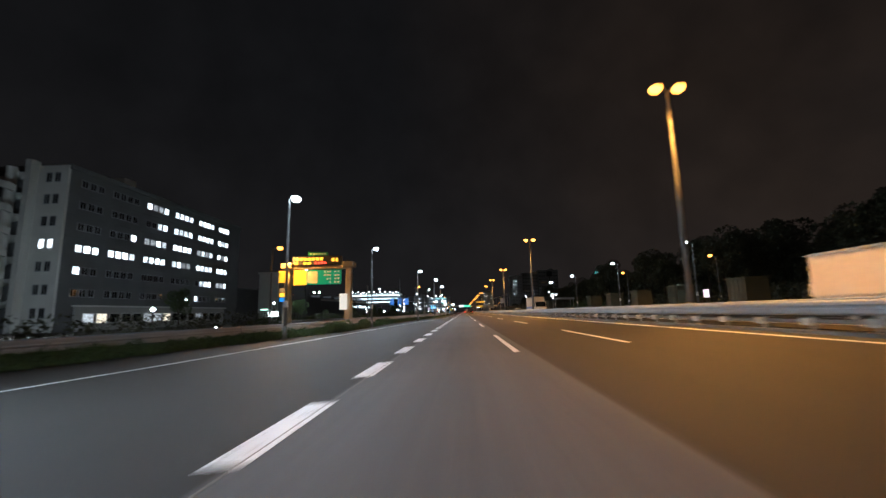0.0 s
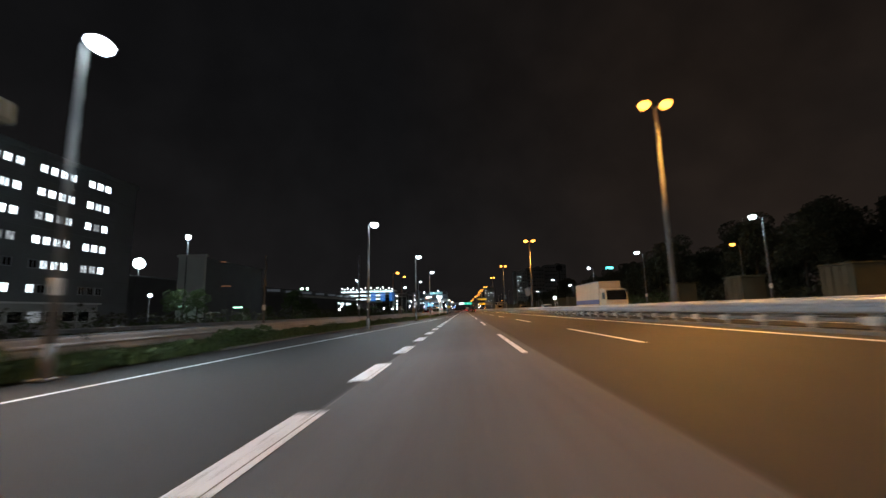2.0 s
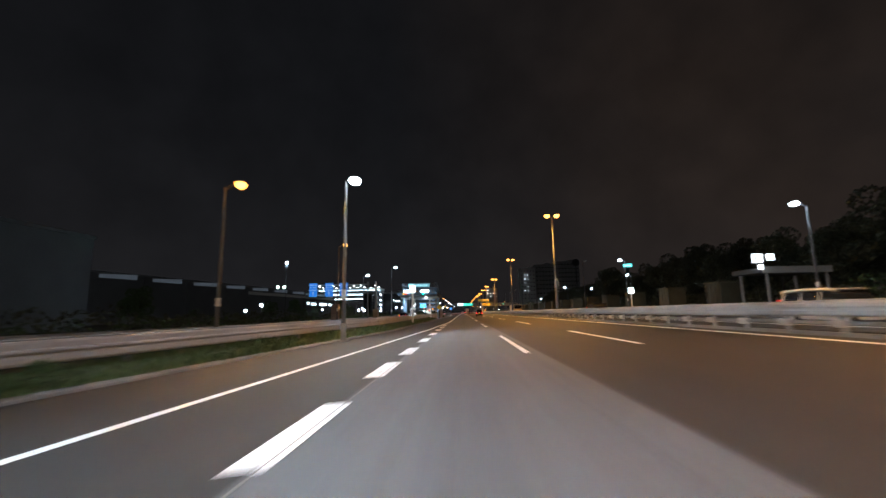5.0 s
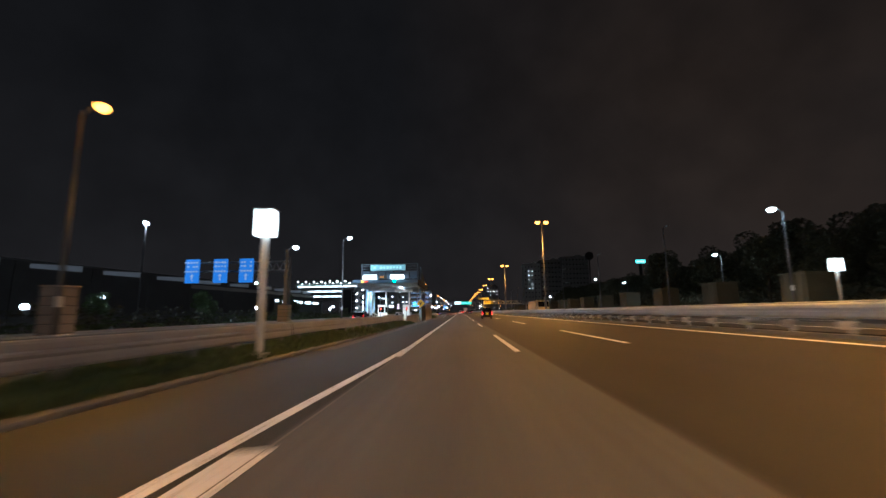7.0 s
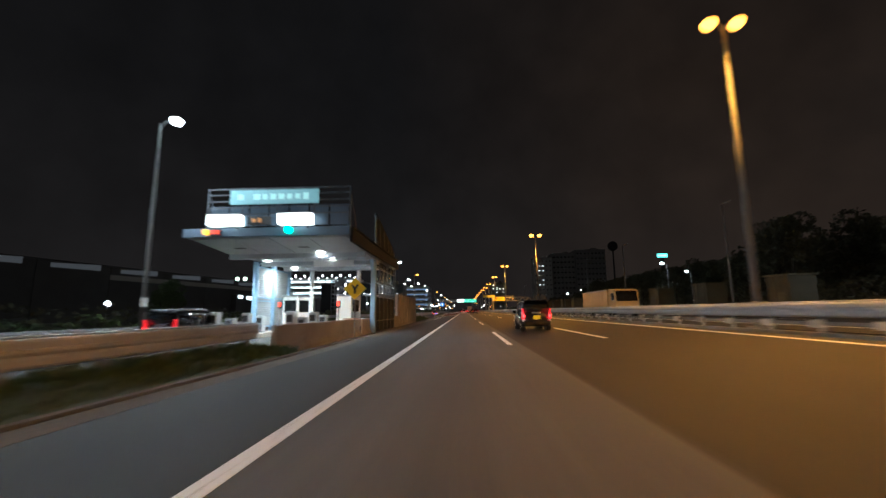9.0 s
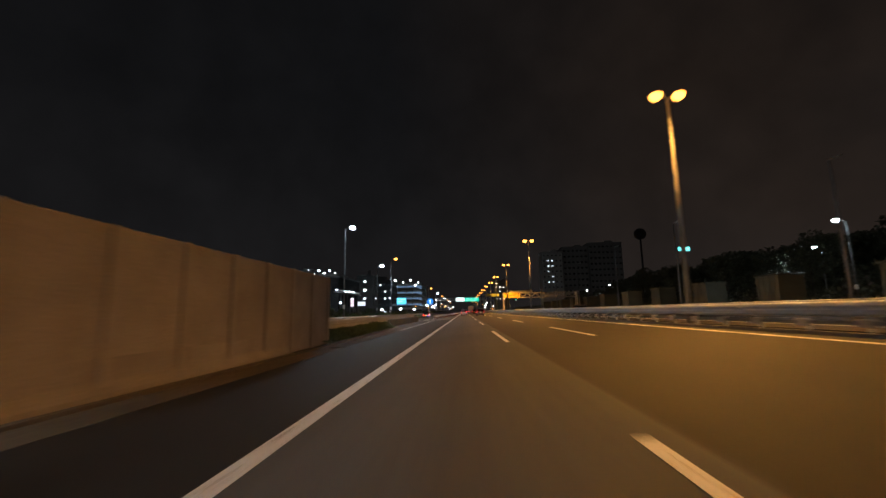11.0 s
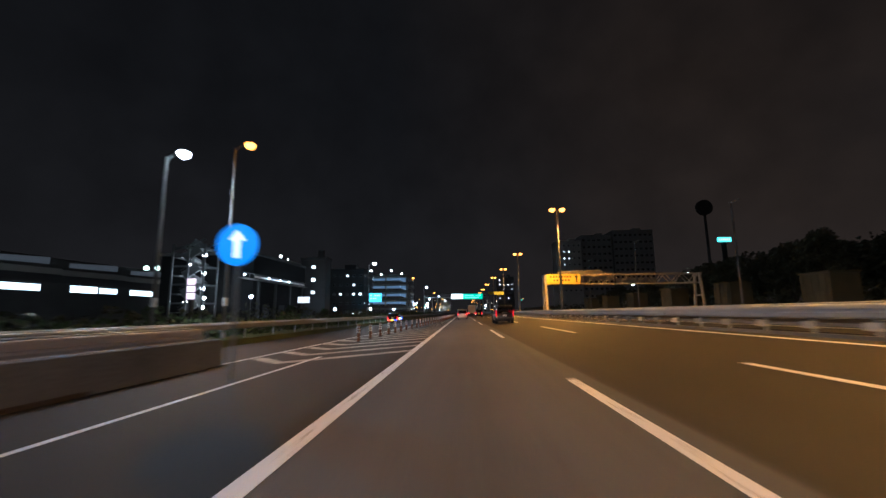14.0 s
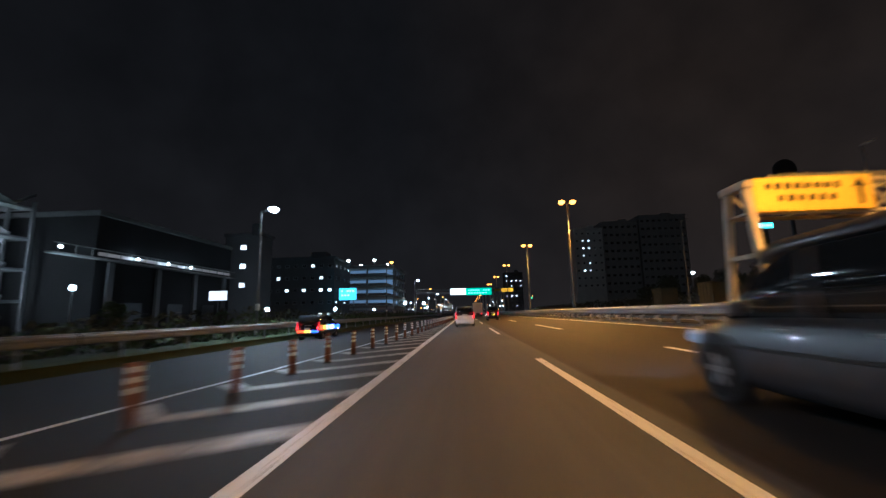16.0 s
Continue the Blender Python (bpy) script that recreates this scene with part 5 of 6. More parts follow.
# ---- sheds and boards beyond the opposite carriageway ----
def shed(x, y, w, h, d=3.0):
    root = thing("equipment_shed", x, y, gz(x), "olive-brown flat-roofed equipment shed behind the far guard rail", "shed", "roadside sheds")
    part("wall", box(B(), 0, 0, h / 2, d, w, h, 0.03), M_OLIVE, root)
    part("roof", box(B(), 0, 0, h + 0.09, d + 0.3, w + 0.3, 0.18, 0.03), M_OLIVE, root)
    part("door", box(B(), -d / 2 - 0.02, -w * 0.15, 1.15, 0.05, 0.95, 2.2, 0.01), M_OLIVE, root)
    for k in range(4):
        part("rib", box(B(), -d / 2 - 0.03, -w / 2 + w * (k + 0.5) / 4, h / 2, 0.06, 0.08, h), M_OLIVE, root)
    return root


for y in (19.4, 33.4, 47.4, 62.2, 76.4, 90.0, 104.0, 155.0, 168.0, 182.0, 195.4, 209.4, 223.6, 237.4, 251.0, 264.5, 277.0, 290.0, 303.0, 316.5, 330.0, 344.0, 358.0, 372.0, 386.0):
    shed(31.3, y, 3.2, 3.85, 2.6)


def median_board(x, y, z, w, h, label):
    root = thing("road_sign", x, y, gz(x), label, "road sign", "median boards")
    part("post", tube(B(), (0, 0, 0), (0, 0, z + h / 2), 0.05, n=8), M_POLE, root)
    part("plate", box(B(), 0, 0.08, z, w, 0.04, h, 0.01), M_GREY_PANEL, root)
    return root


median_board(9.3, 149.75, 3.9, 0.5, 1.0, "grey back of a sign plate on a median post")


# ---- plants ----
def leaf_mesh(name, centres, radii, count, size, material, seed, flat=0.8):
    """Many small leaf clumps on the shells of several uneven crowns."""
    rng = np.random.default_rng(seed)
    vs, fs = [], []
    for (cx, cy, cz), r in zip(centres, radii):
        n = count
        d = rng.normal(size=(n, 3))
        d /= np.linalg.norm(d, axis=1)[:, None]
        rr = r * rng.uniform(0.55, 1.08, n) ** 0.6
        p = d * rr[:, None] * np.array([1, 1, flat]) + np.array([cx, cy, cz])
        u = rng.normal(size=(n, 3))
        u /= np.linalg.norm(u, axis=1)[:, None]
        w = np.cross(u, rng.normal(size=(n, 3)))
        w /= np.linalg.norm(w, axis=1)[:, None]
        s = size * rng.uniform(0.5, 1.3, n)
        for i in range(n):
            b = len(vs)
            a, c = u[i] * s[i], w[i] * s[i] * 0.55
            vs += [p[i] - a, p[i] + c, p[i] + a, p[i] - c]
            fs.append((b, b + 1, b + 2, b + 3))
    me = bpy.data.meshes.new(name)
    me.from_pydata([tuple(v) for v in vs], [], fs)
    me.materials.append(material)
    return me


def tree(x, y, h, seed, label, mat):
    rng = random.Random(seed)
    root = thing("tree", x, y, gz(x) - 0.05, label, "tree", "roadside trees")
    bm = B()
    tube(bm, (0, 0, 0), (0.1, 0.05, h * 0.45), h * 0.022, h * 0.014, n=9)
    tube(bm, (0.1, 0.05, h * 0.45), (-0.1, 0.1, h * 0.8), h * 0.014, h * 0.005, n=7)
    cs, rs = [], []
    for k in range(9):
        a = k * 2.4 + rng.random()
        z = h * (0.42 + 0.055 * k)
        r = h * 0.24 * (1 - 0.05 * k) * rng.uniform(0.6, 1.1)
        e = (math.cos(a) * r, math.sin(a) * r, z + h * 0.09)
        tube(bm, (0, 0, z - h * 0.08), e, h * 0.007, h * 0.002, n=6)
        cs.append(e)
        rs.append(h * rng.uniform(0.11, 0.17))
    cs.append((0, 0, h * 0.9))
    rs.append(h * 0.12)
    part("trunk", bm, M_BARK, root)
    me = leaf_mesh("crown", cs, rs, 330, h * 0.020, mat, seed)
    c = new("crown", me)
    c.parent = root
    return root


protos = [tree(52, 30, 15, 1, "broad dark leafy tree on the far embankment", M_LEAF_DARK), tree(60, 58, 17, 2, "broad dark leafy tree on the far embankment", M_LEAF_DARK),
          tree(54, 84, 13, 3, "broad dark leafy tree on the far embankment", M_LEAF_DARK)]
rng = random.Random(11)
y = 8.0
k = 0
while y < 460:
    for row in range(3):
        k += 1
        p = protos[k % 3]
        x = 50 + row * 16 + rng.uniform(-4, 5)
        tall = (11.5, 14.5, 17.0)[row] * rng.uniform(0.82, 1.06) * float(np.interp(y, (100, 115, 150, 175, 200, 225, 236, 252, 262, 350, 380), (1.2, 1.35, 1.25, 1.1, 1.0, 1.05, 1.35, 1.35, 1.0, 0.95, 0.7)))
        s = tall / (15, 17, 13)[k % 3]
        o = copy_thing(p, pose(x, y + rng.uniform(-4, 4), gz(x) - 0.05, 0, 0, rng.uniform(0, 360)))
        o.scale = (s, s, s)
    y += 13.0
# leafy trees behind the slip road
lt = [tree(-48, 64, 6.5, 7, "small leafy tree beside the slip road", M_LEAF), tree(-42, 96, 5.5, 8, "small leafy tree beside the slip road", M_LEAF)]
for k in range(34):
    y = 100 + k * 9.6 + rng.uniform(-3, 3)
    x = -40 + rng.uniform(-9, 6) if y < 235 else -30 + rng.uniform(-10, 6)
    s = rng.uniform(0.55, 1.0) * (1.0 if y < 235 else 0.55)
    o = copy_thing(lt[k % 2], pose(x, y, gz(x) - 0.05, 0, 0, rng.uniform(0, 360)))
    o.scale = (s, s, s)


def hedge(name, table, y0, y1, step, r, z, size, mat, label, seed, count=150):
    rng = random.Random(seed)
    cs, rs = [], []
    y = y0
    while y < y1:
        x = interp(table, y)
        rr = r * rng.uniform(0.6, 1.25)
        cs.append((x + rng.uniform(-0.5, 0.5), y, gz(x) + z * rng.uniform(0.7, 1.1)))
        rs.append(rr)
        y += step * rng.uniform(0.6, 1.3)
    ob = new(name, leaf_mesh(name, cs, rs, count, size, mat, seed))
    return tagged(ob, label, "hedge", kind="stuff")


SHRUB = [(q[0], q[1] - 2.2) for q in FAR_LEFT]
hedge("shrubs", SHRUB, 66, 560, 2.2, 1.4, 0.9, 0.16, M_LEAF, "dense dark green shrubs behind the guard rail", 21)
hedge("shrubs", [(q[0], q[1] - 6.5) for q in FAR_LEFT], 60, 560, 3.0, 1.9, 1.3, 0.22, M_LEAF_DARK, "taller dark shrubs behind the guard rail", 22)
hedge("shrubs", [(-60, -48), (66, -46)], -40, 66, 3.0, 2.2, 1.0, 0.24, M_LEAF_DARK, "dark shrubs in front of the office building", 24)
hedge("far_shrubs", [(-60, 41), (600, 41)], 0, 560, 3.2, 2.4, 1.6, 0.28, M_LEAF_DARK, "dark shrubs beyond the opposite carriageway", 23)


hedge("woodland", [(-60, 66), (600, 66)], 4, 420, 4.2, 5.0, 5.0, 0.55, M_LEAF_DARK, "dark mass of woodland on the far embankment", 26, count=420)
hedge("woodland", [(-60, 74), (600, 74)], 4, 420, 4.2, 5.2, 11.0, 0.6, M_LEAF_DARK, "dark mass of woodland on the far embankment", 27, count=420)


def blades(name, y0, y1, left, right, per_m, h, label, seed, mat, rise=0.44):
    """Single grass blades standing on the verge."""
    rng = np.random.default_rng(seed)
    n = int((y1 - y0) * per_m)
    vs, fs = [], []
    for i in range(n):
        y = y0 + (y1 - y0) * rng.random()
        xa, xb = left(y), right(y)
        x = xa + (xb - xa) * rng.random()
        patch = 0.55 + 0.9 * max(0.0, noise.noise(Vector((x * 0.5, y * 0.25, 3.0))) + 0.35)
        hh = h * rng.uniform(0.5, 1.2) * patch
        a = rng.uniform(0, math.pi * 2)
        dx, dy = math.cos(a) * 0.035, math.sin(a) * 0.035
        lx, ly = rng.normal(0, 0.35, 2) * hh
        z = gz(x) - 0.05 + rise * float(np.interp((xb - x) / max(0.1, xb - xa), (0.0, 0.15, 0.5, 0.85, 1.0), (0.1, 0.25, 0.65, 0.95, 0.9)))
        b = len(vs)
        vs += [(x - dx, y - dy, z), (x + dx, y + dy, z), (x + lx * 0.4 + dx * 0.7, y + ly * 0.4 + dy * 0.7, z + hh * 0.6), (x + lx, y + ly, z + hh), (x + lx * 0.4 - dx * 0.7, y + ly * 0.4 - dy * 0.7, z + hh * 0.6)]
        fs.append((b, b + 1, b + 2, b + 3, b + 4))
    me = bpy.data.meshes.new(name)
    me.from_pydata(vs, [], fs)
    me.materials.append(mat)
    return tagged(new(name, me), label, "grass", kind="stuff")


def rail_x(y):
    return interp(NEAR_RAIL, y)


blades("grass", -5, 100, lambda y: rail_x(y) - 0.4, lambda y: interp(VERGE, y) - 0.1, 170, 0.42, "rough weeds and grass along the verge", 31, M_GRASS)
blades("grass", 100, 196, lambda y: rail_x(y) - 0.6, lambda y: interp(VERGE, y) - 0.25, 190, 0.32, "short green grass along the verge", 32, M_GRASS, rise=0.38)
blades("grass", 241, 264, lambda y: -10.2, lambda y: interp(VERGE, y) - 0.25, 190, 0.22, "short green grass along the verge", 33, M_GRASS, rise=0.60)
WEEDS = [(q[0], q[1] + 1.0) for q in NEAR_RAIL]
hedge("weeds", WEEDS, -2, 110, 1.0, 0.42, 0.42, 0.07, M_LEAF, "tall ragged weeds in front of the guard rail", 34, count=210)
for ya, yb, r, seed in ((37.5, 42.5, 0.62, 35), (47.5, 50.0, 0.75, 36), (62.0, 65.0, 0.5, 37)):
    hedge("weeds", WEEDS, ya, yb, 0.7, r, 0.62, 0.08, M_LEAF, "clump of taller leafy weeds on the verge", seed, count=420)


# ---- vehicles ----
def loft(bm, stations):
    """A closed skin through rings of equal length."""
    rings = [[bm.verts.new(p) for p in s] for s in stations]
    n = len(rings[0])
    for a, b in zip(rings[:-1], rings[1:]):
        for k in range(n):
            bm.faces.new((a[k], a[(k + 1) % n], b[(k + 1) % n], b[k]))
    bm.faces.new(rings[0][::-1])
    bm.faces.new(rings[-1])
    bmesh.ops.recalc_face_normals(bm, faces=bm.faces[:])
    return bm


def ring(y, w, z0, z1, tuck=0.06, crown=0.03):
    """One cross-section of a car body, rounded at sill and shoulder."""
    h = w / 2
    return [(-h + tuck * 1.3, y, z0), (-h + 0.02, y, z0 + 0.12), (-h, y, z0 + (z1 - z0) * 0.45), (-h + tuck * 0.4, y, z1 - 0.09), (-h + tuck * 1.6, y, z1), (0, y, z1 + crown),
            (h - tuck * 1.6, y, z1), (h - tuck * 0.4, y, z1 - 0.09), (h, y, z0 + (z1 - z0) * 0.45), (h - 0.02, y, z0 + 0.12), (h - tuck * 1.3, y, z0)]


def wheel(parent, x, y, r, w, side):
    bm = B()
    prof = [(r * 0.62, w / 2), (r * 0.93, w / 2), (r, w / 2 - 0.03), (r, -w / 2 + 0.03), (r * 0.93, -w / 2), (r * 0.62, -w / 2)]
    n = 24
    rings = [[bm.verts.new((x + q, y + p * math.cos(a), r + p * math.sin(a))) for p, q in prof] for a in [2 * math.pi * k / n for k in range(n)]]
    for k in range(n):
        for i in range(len(prof)):
            bm.faces.new((rings[k][i], rings[k][(i + 1) % 6], rings[(k + 1) % n][(i + 1) % 6], rings[(k + 1) % n][i]))
    bmesh.ops.recalc_face_normals(bm, faces=bm.faces[:])
    wl_ = part("wheel", bm, M_RUBBER, parent)
    bm = B()
    tube(bm, (x + side * (w / 2 - 0.02), y, r), (x + side * (w / 2 - 0.05), y, r), r * 0.18, n=12)
    for k in range(6):
        a = k * math.pi / 3
        bar(bm, (x + side * (w / 2 - 0.03), y, r), (x + side * (w / 2 - 0.03), y + math.cos(a) * r * 0.62, r + math.sin(a) * r * 0.62), 0.03, 0.07)
    tube(bm, (x + side * (w / 2 - 0.10), y, r), (x + side * (w / 2 - 0.12), y, r), r * 0.63, n=24)
    part("rim", bm, M_ALLOY, wl_)


def van(x, y, w, L, H, paint, label, category="car", lens=None, lit=True, plate=M_SIGN_WHITE, kei=True, turn=0.0, brake=True, name="minivan", z0=None):
    """A one-box van whose tail is at y; it points along +y."""
    root = thing(name, x, y, gz(x) if z0 is None else z0, label, category, "vehicles", turn=turn)
    belt = H * 0.56
    nose = 0.55 if kei else 0.95
    st = [ring(0.0, w * 0.90, 0.30, belt * 0.94), ring(0.10, w * 0.98, 0.24, belt), ring(L * 0.3, w, 0.20, belt), ring(L * 0.62, w, 0.20, belt), ring(L - nose, w * 0.99, 0.20, belt * 0.985), ring(L - nose * 0.55, w * 0.97, 0.20, belt * 0.90),
          ring(L - 0.12, w * 0.92, 0.22, belt * 0.80), ring(L, w * 0.80, 0.28, belt * 0.66)]
    body = part("body", loft(B(), st), paint, root)
    smooth(body)
    gw = w * 0.93
    gs = [ring(0.06, gw * 0.97, belt - 0.05, H - 0.16, 0.10), ring(0.24, gw * 0.97, belt - 0.05, H - 0.05, 0.10), ring(L * 0.35, gw, belt - 0.05, H - 0.01, 0.10), ring(L * 0.60, gw * 0.99, belt - 0.05, H - 0.03, 0.10),
          ring(L * 0.76 - (0 if kei else 0.25), gw * 0.97, belt - 0.05, H - 0.20, 0.10), ring(L - nose * 0.9, gw * 0.94, belt - 0.06, belt + 0.02, 0.05)]
    cab = part("cabin", loft(B(), gs), M_GLASS, root, "dark tinted window band")
    smooth(cab)
    rf = [ring(0.02, gw * 0.86, H - 0.14, H - 0.08, 0.03), ring(0.22, gw * 0.90, H - 0.08, H - 0.005, 0.03), ring(L * 0.35, gw * 0.92, H - 0.05, H + 0.02, 0.03), ring(L * 0.60, gw * 0.90, H - 0.08, H, 0.03), ring(L * 0.70, gw * 0.86, H - 0.16, H - 0.08, 0.03)]
    smooth(part("roof", loft(B(), rf), paint, root))
    for s in (-1, 1):
        for yy in (0.12, L * 0.28, L * 0.52):
            bm = B()
            bar(bm, (s * (gw / 2 + 0.012), yy + 0.03, belt - 0.05), (s * (gw / 2 - 0.085), yy + 0.09, H - 0.10), 0.05, 0.11)
            part("pillar", bm, paint, root)
        bm = B()
        xo, xi = s * (w / 2 - 0.005), s * (w / 2 - 0.13)
        prism(bm, [(xo, belt * 0.70), (xi, belt * 0.70), (xi * 1.02, belt * 0.95), (xo * 0.97 - s * 0.02, belt * 1.32), (xo * 0.99, belt * 1.30), (xo, belt)], "y", -0.05, 0.06)
        part("tail_lamp", bm, M_TAIL_DIM, root, "red tail lamp cluster")
        if brake:
            bm = B()
            box(bm, s * (w / 2 - 0.085), -0.06, belt * 0.88, 0.10, 0.03, 0.15, 0.01)
            part("brake_light", bm, M_TAIL, root)
        bm = B()
        box(bm, s * (w / 2 - 0.085), -0.005, belt * 0.62, 0.13, 0.06, 0.12, 0.015)
        part("reversing_lamp", bm, M_REFLECT, root)
        bm = B()
        box(bm, s * (w * 0.40), L - 0.17, belt * 0.72, 0.30, 0.28, 0.17, 0.05)
        part("headlight", bm, lens or M_HEAD, root)
        lit and beam(root, s * w * 0.40, L + 0.05, belt * 0.72)
        bm = B()
        box(bm, s * (w / 2 + 0.10), L * 0.70, belt + 0.10, 0.20, 0.10, 0.17, 0.04)
        part("mirror", bm, paint, root)
        for yy in (L * 0.17, L * 0.83):
            wheel(root, s * (w / 2 - 0.055), yy, 0.29 if kei else 0.33, 0.17, s)
            bm = B()
            tube(bm, (s * (w / 2 - 0.20), yy, 0.32 if kei else 0.36), (s * (w / 2 + 0.006), yy, 0.32 if kei else 0.36), 0.36 if kei else 0.41, n=24)
            part("wheel_arch", bm, M_DARK, root)
        bm = B()
        box(bm, s * (w / 2 + 0.004), L * 0.5, 0.62, 0.02, L * 0.62, 0.035, 0.006)
        part("side_trim", bm, M_DARK, root)
        for yy in (L * 0.36, L * 0.60):
            bm = B()
            box(bm, s * (w / 2 + 0.012), yy, belt - 0.12, 0.03, 0.16, 0.035, 0.01)
            part("door_handle", bm, M_ALLOY, root)
    bm = B()
    box(bm, 0, -0.015, 0.42, w * 0.94, 0.16, 0.26, 0.06)
    part("rear_bumper", bm, paint, root)
    bm = B()
    box(bm, 0, L - 0.02, 0.40, w * 0.84, 0.14, 0.26, 0.06)
    part("front_bumper", bm, paint, root)
    bm = B()
    box(bm, 0, -0.105, belt * 0.80, 0.36, 0.02, 0.18, 0.006)
    part("number_plate", bm, plate, root)
    bm = B()
    box(bm, 0, 0.03, belt * 1.06, w * 0.30, 0.05, 0.05, 0.01)
    part("garnish", bm, M_ALLOY, root)
    bm = B()
    tube(bm, (0.03, 0.02, belt + 0.06), (w * 0.24, 0.05, belt + 0.14), 0.012, n=6)
    part("rear_wiper", bm, M_DARK, root)
    return root


def beam(parent, x, y, z):
    """The lit beam of a headlight, aimed a little down along the road."""
    ld = bpy.data.lights.new("headlight_beam", "SPOT")
    ld.energy, ld.color, ld.spot_size, ld.spot_blend, ld.shadow_soft_size = 110.0, (0.9, 0.95, 1.0), radians(70), 0.8, 0.08
    ob = new("headlight_beam", ld)
    ob.parent = parent
    ob.matrix_basis = look((x, y, z), (x, y + 9.0, -0.3))


M_LED_RED, M_LED_YELLOW, M_LED_CYAN = glow("led_red", (1.0, 0.08, 0.02), 2.2), glow("led_yellow", (1.0, 0.65, 0.05), 2.0), glow("led_cyan", (0.2, 0.75, 1.0), 2.2)
M_LED_WHITE, M_LED_BLUE = glow("led_white", (0.75, 0.8, 1.0), 2.2), glow("led_blue", (0.04, 0.12, 1.0), 2.6)
M_LENS = glow("pale_headlight_lens", (0.55, 0.72, 0.95), 0.12)
M_TAIL_DIM = glow("tail_lamp_dim_red", (0.9, 0.02, 0.03), 0.7)
van(2.16, 202.0, 1.48, 3.4, 1.58, M_BLACK_PAINT, "black one-box light van with yellow plate and lit tail lamps", plate=M_PLATE, lens=M_LENS)
van(-1.80, 353.0, 1.70, 4.4, 1.78, M_WHITE_PAINT, "white minivan with lit tail lamps driving in the lane", kei=False)
van(2.14, 317.1, 1.70, 4.6, 1.70, M_GREY_PAINT, "blue-grey tall minivan alongside in the neighbouring lane", kei=False, name="minivan", brake=False, lens=M_LENS)
van(1.9, 371.0, 1.48, 3.4, 1.70, M_BLACK_PAINT, "dark small van with lit tail lamps further ahead", plate=M_PLATE, name="minivan")
van(-16.1, 199.6, 1.60, 4.0, 1.78, M_GREY_PAINT, "grey tall van with lit brake lamps waiting at the toll gate", name="minivan", lit=False, z0=gz(-9.4))
show_van = van(-13.2, 345.5, 1.70, 4.8, 1.75, M_BLACK_PAINT, "dark van with rows of coloured lamps along its side", name="minivan", lit=False)
for k, mat in enumerate((M_LED_RED, M_LED_YELLOW, M_LED_CYAN, M_LED_WHITE, M_LED_BLUE, M_LED_BLUE)):
    part("light_strip", box(B(), 0.87, 0.45 + k * 0.78, 0.86, 0.05, 0.74, 0.30, 0.02), mat, show_van, "coloured strip of small lamps")
for k, mat in enumerate((M_LED_RED, M_LED_YELLOW, M_LED_BLUE)):
    part("light_strip", box(B(), -0.5 + k * 0.5, -0.09, 0.62, 0.46, 0.04, 0.16, 0.01), mat, show_van)


def truck(x, y, L, paint, label, stripe=False, oncoming=True, tall=2.6):
    """A box lorry; oncoming ones face -y."""
    root = thing("box_truck", x, y, gz(x), label, "truck", "vehicles", turn=180.0 if oncoming else 0.0)
    part("cargo_box", box(B(), 0, L / 2, 0.95 + tall / 2, 2.35, L, tall, 0.05), paint, root, "pale panelled cargo box")
    for k in range(int(L / 1.1)):
        for s in (-1, 1):
            part("box_rib", box(B(), s * 1.19, 0.55 + k * 1.1, 0.95 + tall / 2, 0.03, 0.06, tall - 0.1), paint, root)
    for s in (-1, 1):
        part("box_rail", box(B(), s * 1.19, L / 2, 0.90 + tall, 0.05, L, 0.10), M_STEEL, root)
        part("side_band", box(B(), s * 1.195, L / 2, 1.35, 0.03, L, 0.5), M_TRUCK_BLUE if stripe else paint, root)
        part("skirt", box(B(), s * 1.12, L / 2, 0.72, 0.06, L * 0.7, 0.4, 0.02), M_TRUCK_BLUE if stripe else M_DARK, root)
        part("tail_lamp", box(B(), s * 0.95, -0.03, 0.85, 0.4, 0.06, 0.14, 0.02), M_TAIL, root)
        part("headlight", box(B(), s * 0.85, L + 2.03, 0.85, 0.36, 0.08, 0.2, 0.03), M_HEAD, root)
        for yy in (1.6, 2.7, L + 0.9):
            wheel(root, s * 1.0, yy, 0.46, 0.28, s)
    bm = B()
    prism(bm, [(L + 0.25, 0.55), (L + 2.0, 0.55), (L + 2.0, 1.5), (L + 1.75, 2.6), (L + 0.25, 2.75)], "x", -1.1, 1.1)
    cab = part("cab", bm, paint, root)
    bm = B()
    prism(bm, [(L + 2.012, 1.5), (L + 1.79, 2.5), (L + 1.77, 2.5), (L + 1.99, 1.5)], "x", -1.0, 1.0)
    part("windscreen", bm, M_GLASS, cab)
    for s in (-1, 1):
        part("side_window", box(B(), s * 1.105, L + 1.25, 1.95, 0.02, 0.8, 0.7, 0.01), M_GLASS, cab)
    part("chassis", box(B(), 0, L / 2 + 0.8, 0.72, 0.9, L + 1.6, 0.35, 0.02), M_DARK, root)
    return root


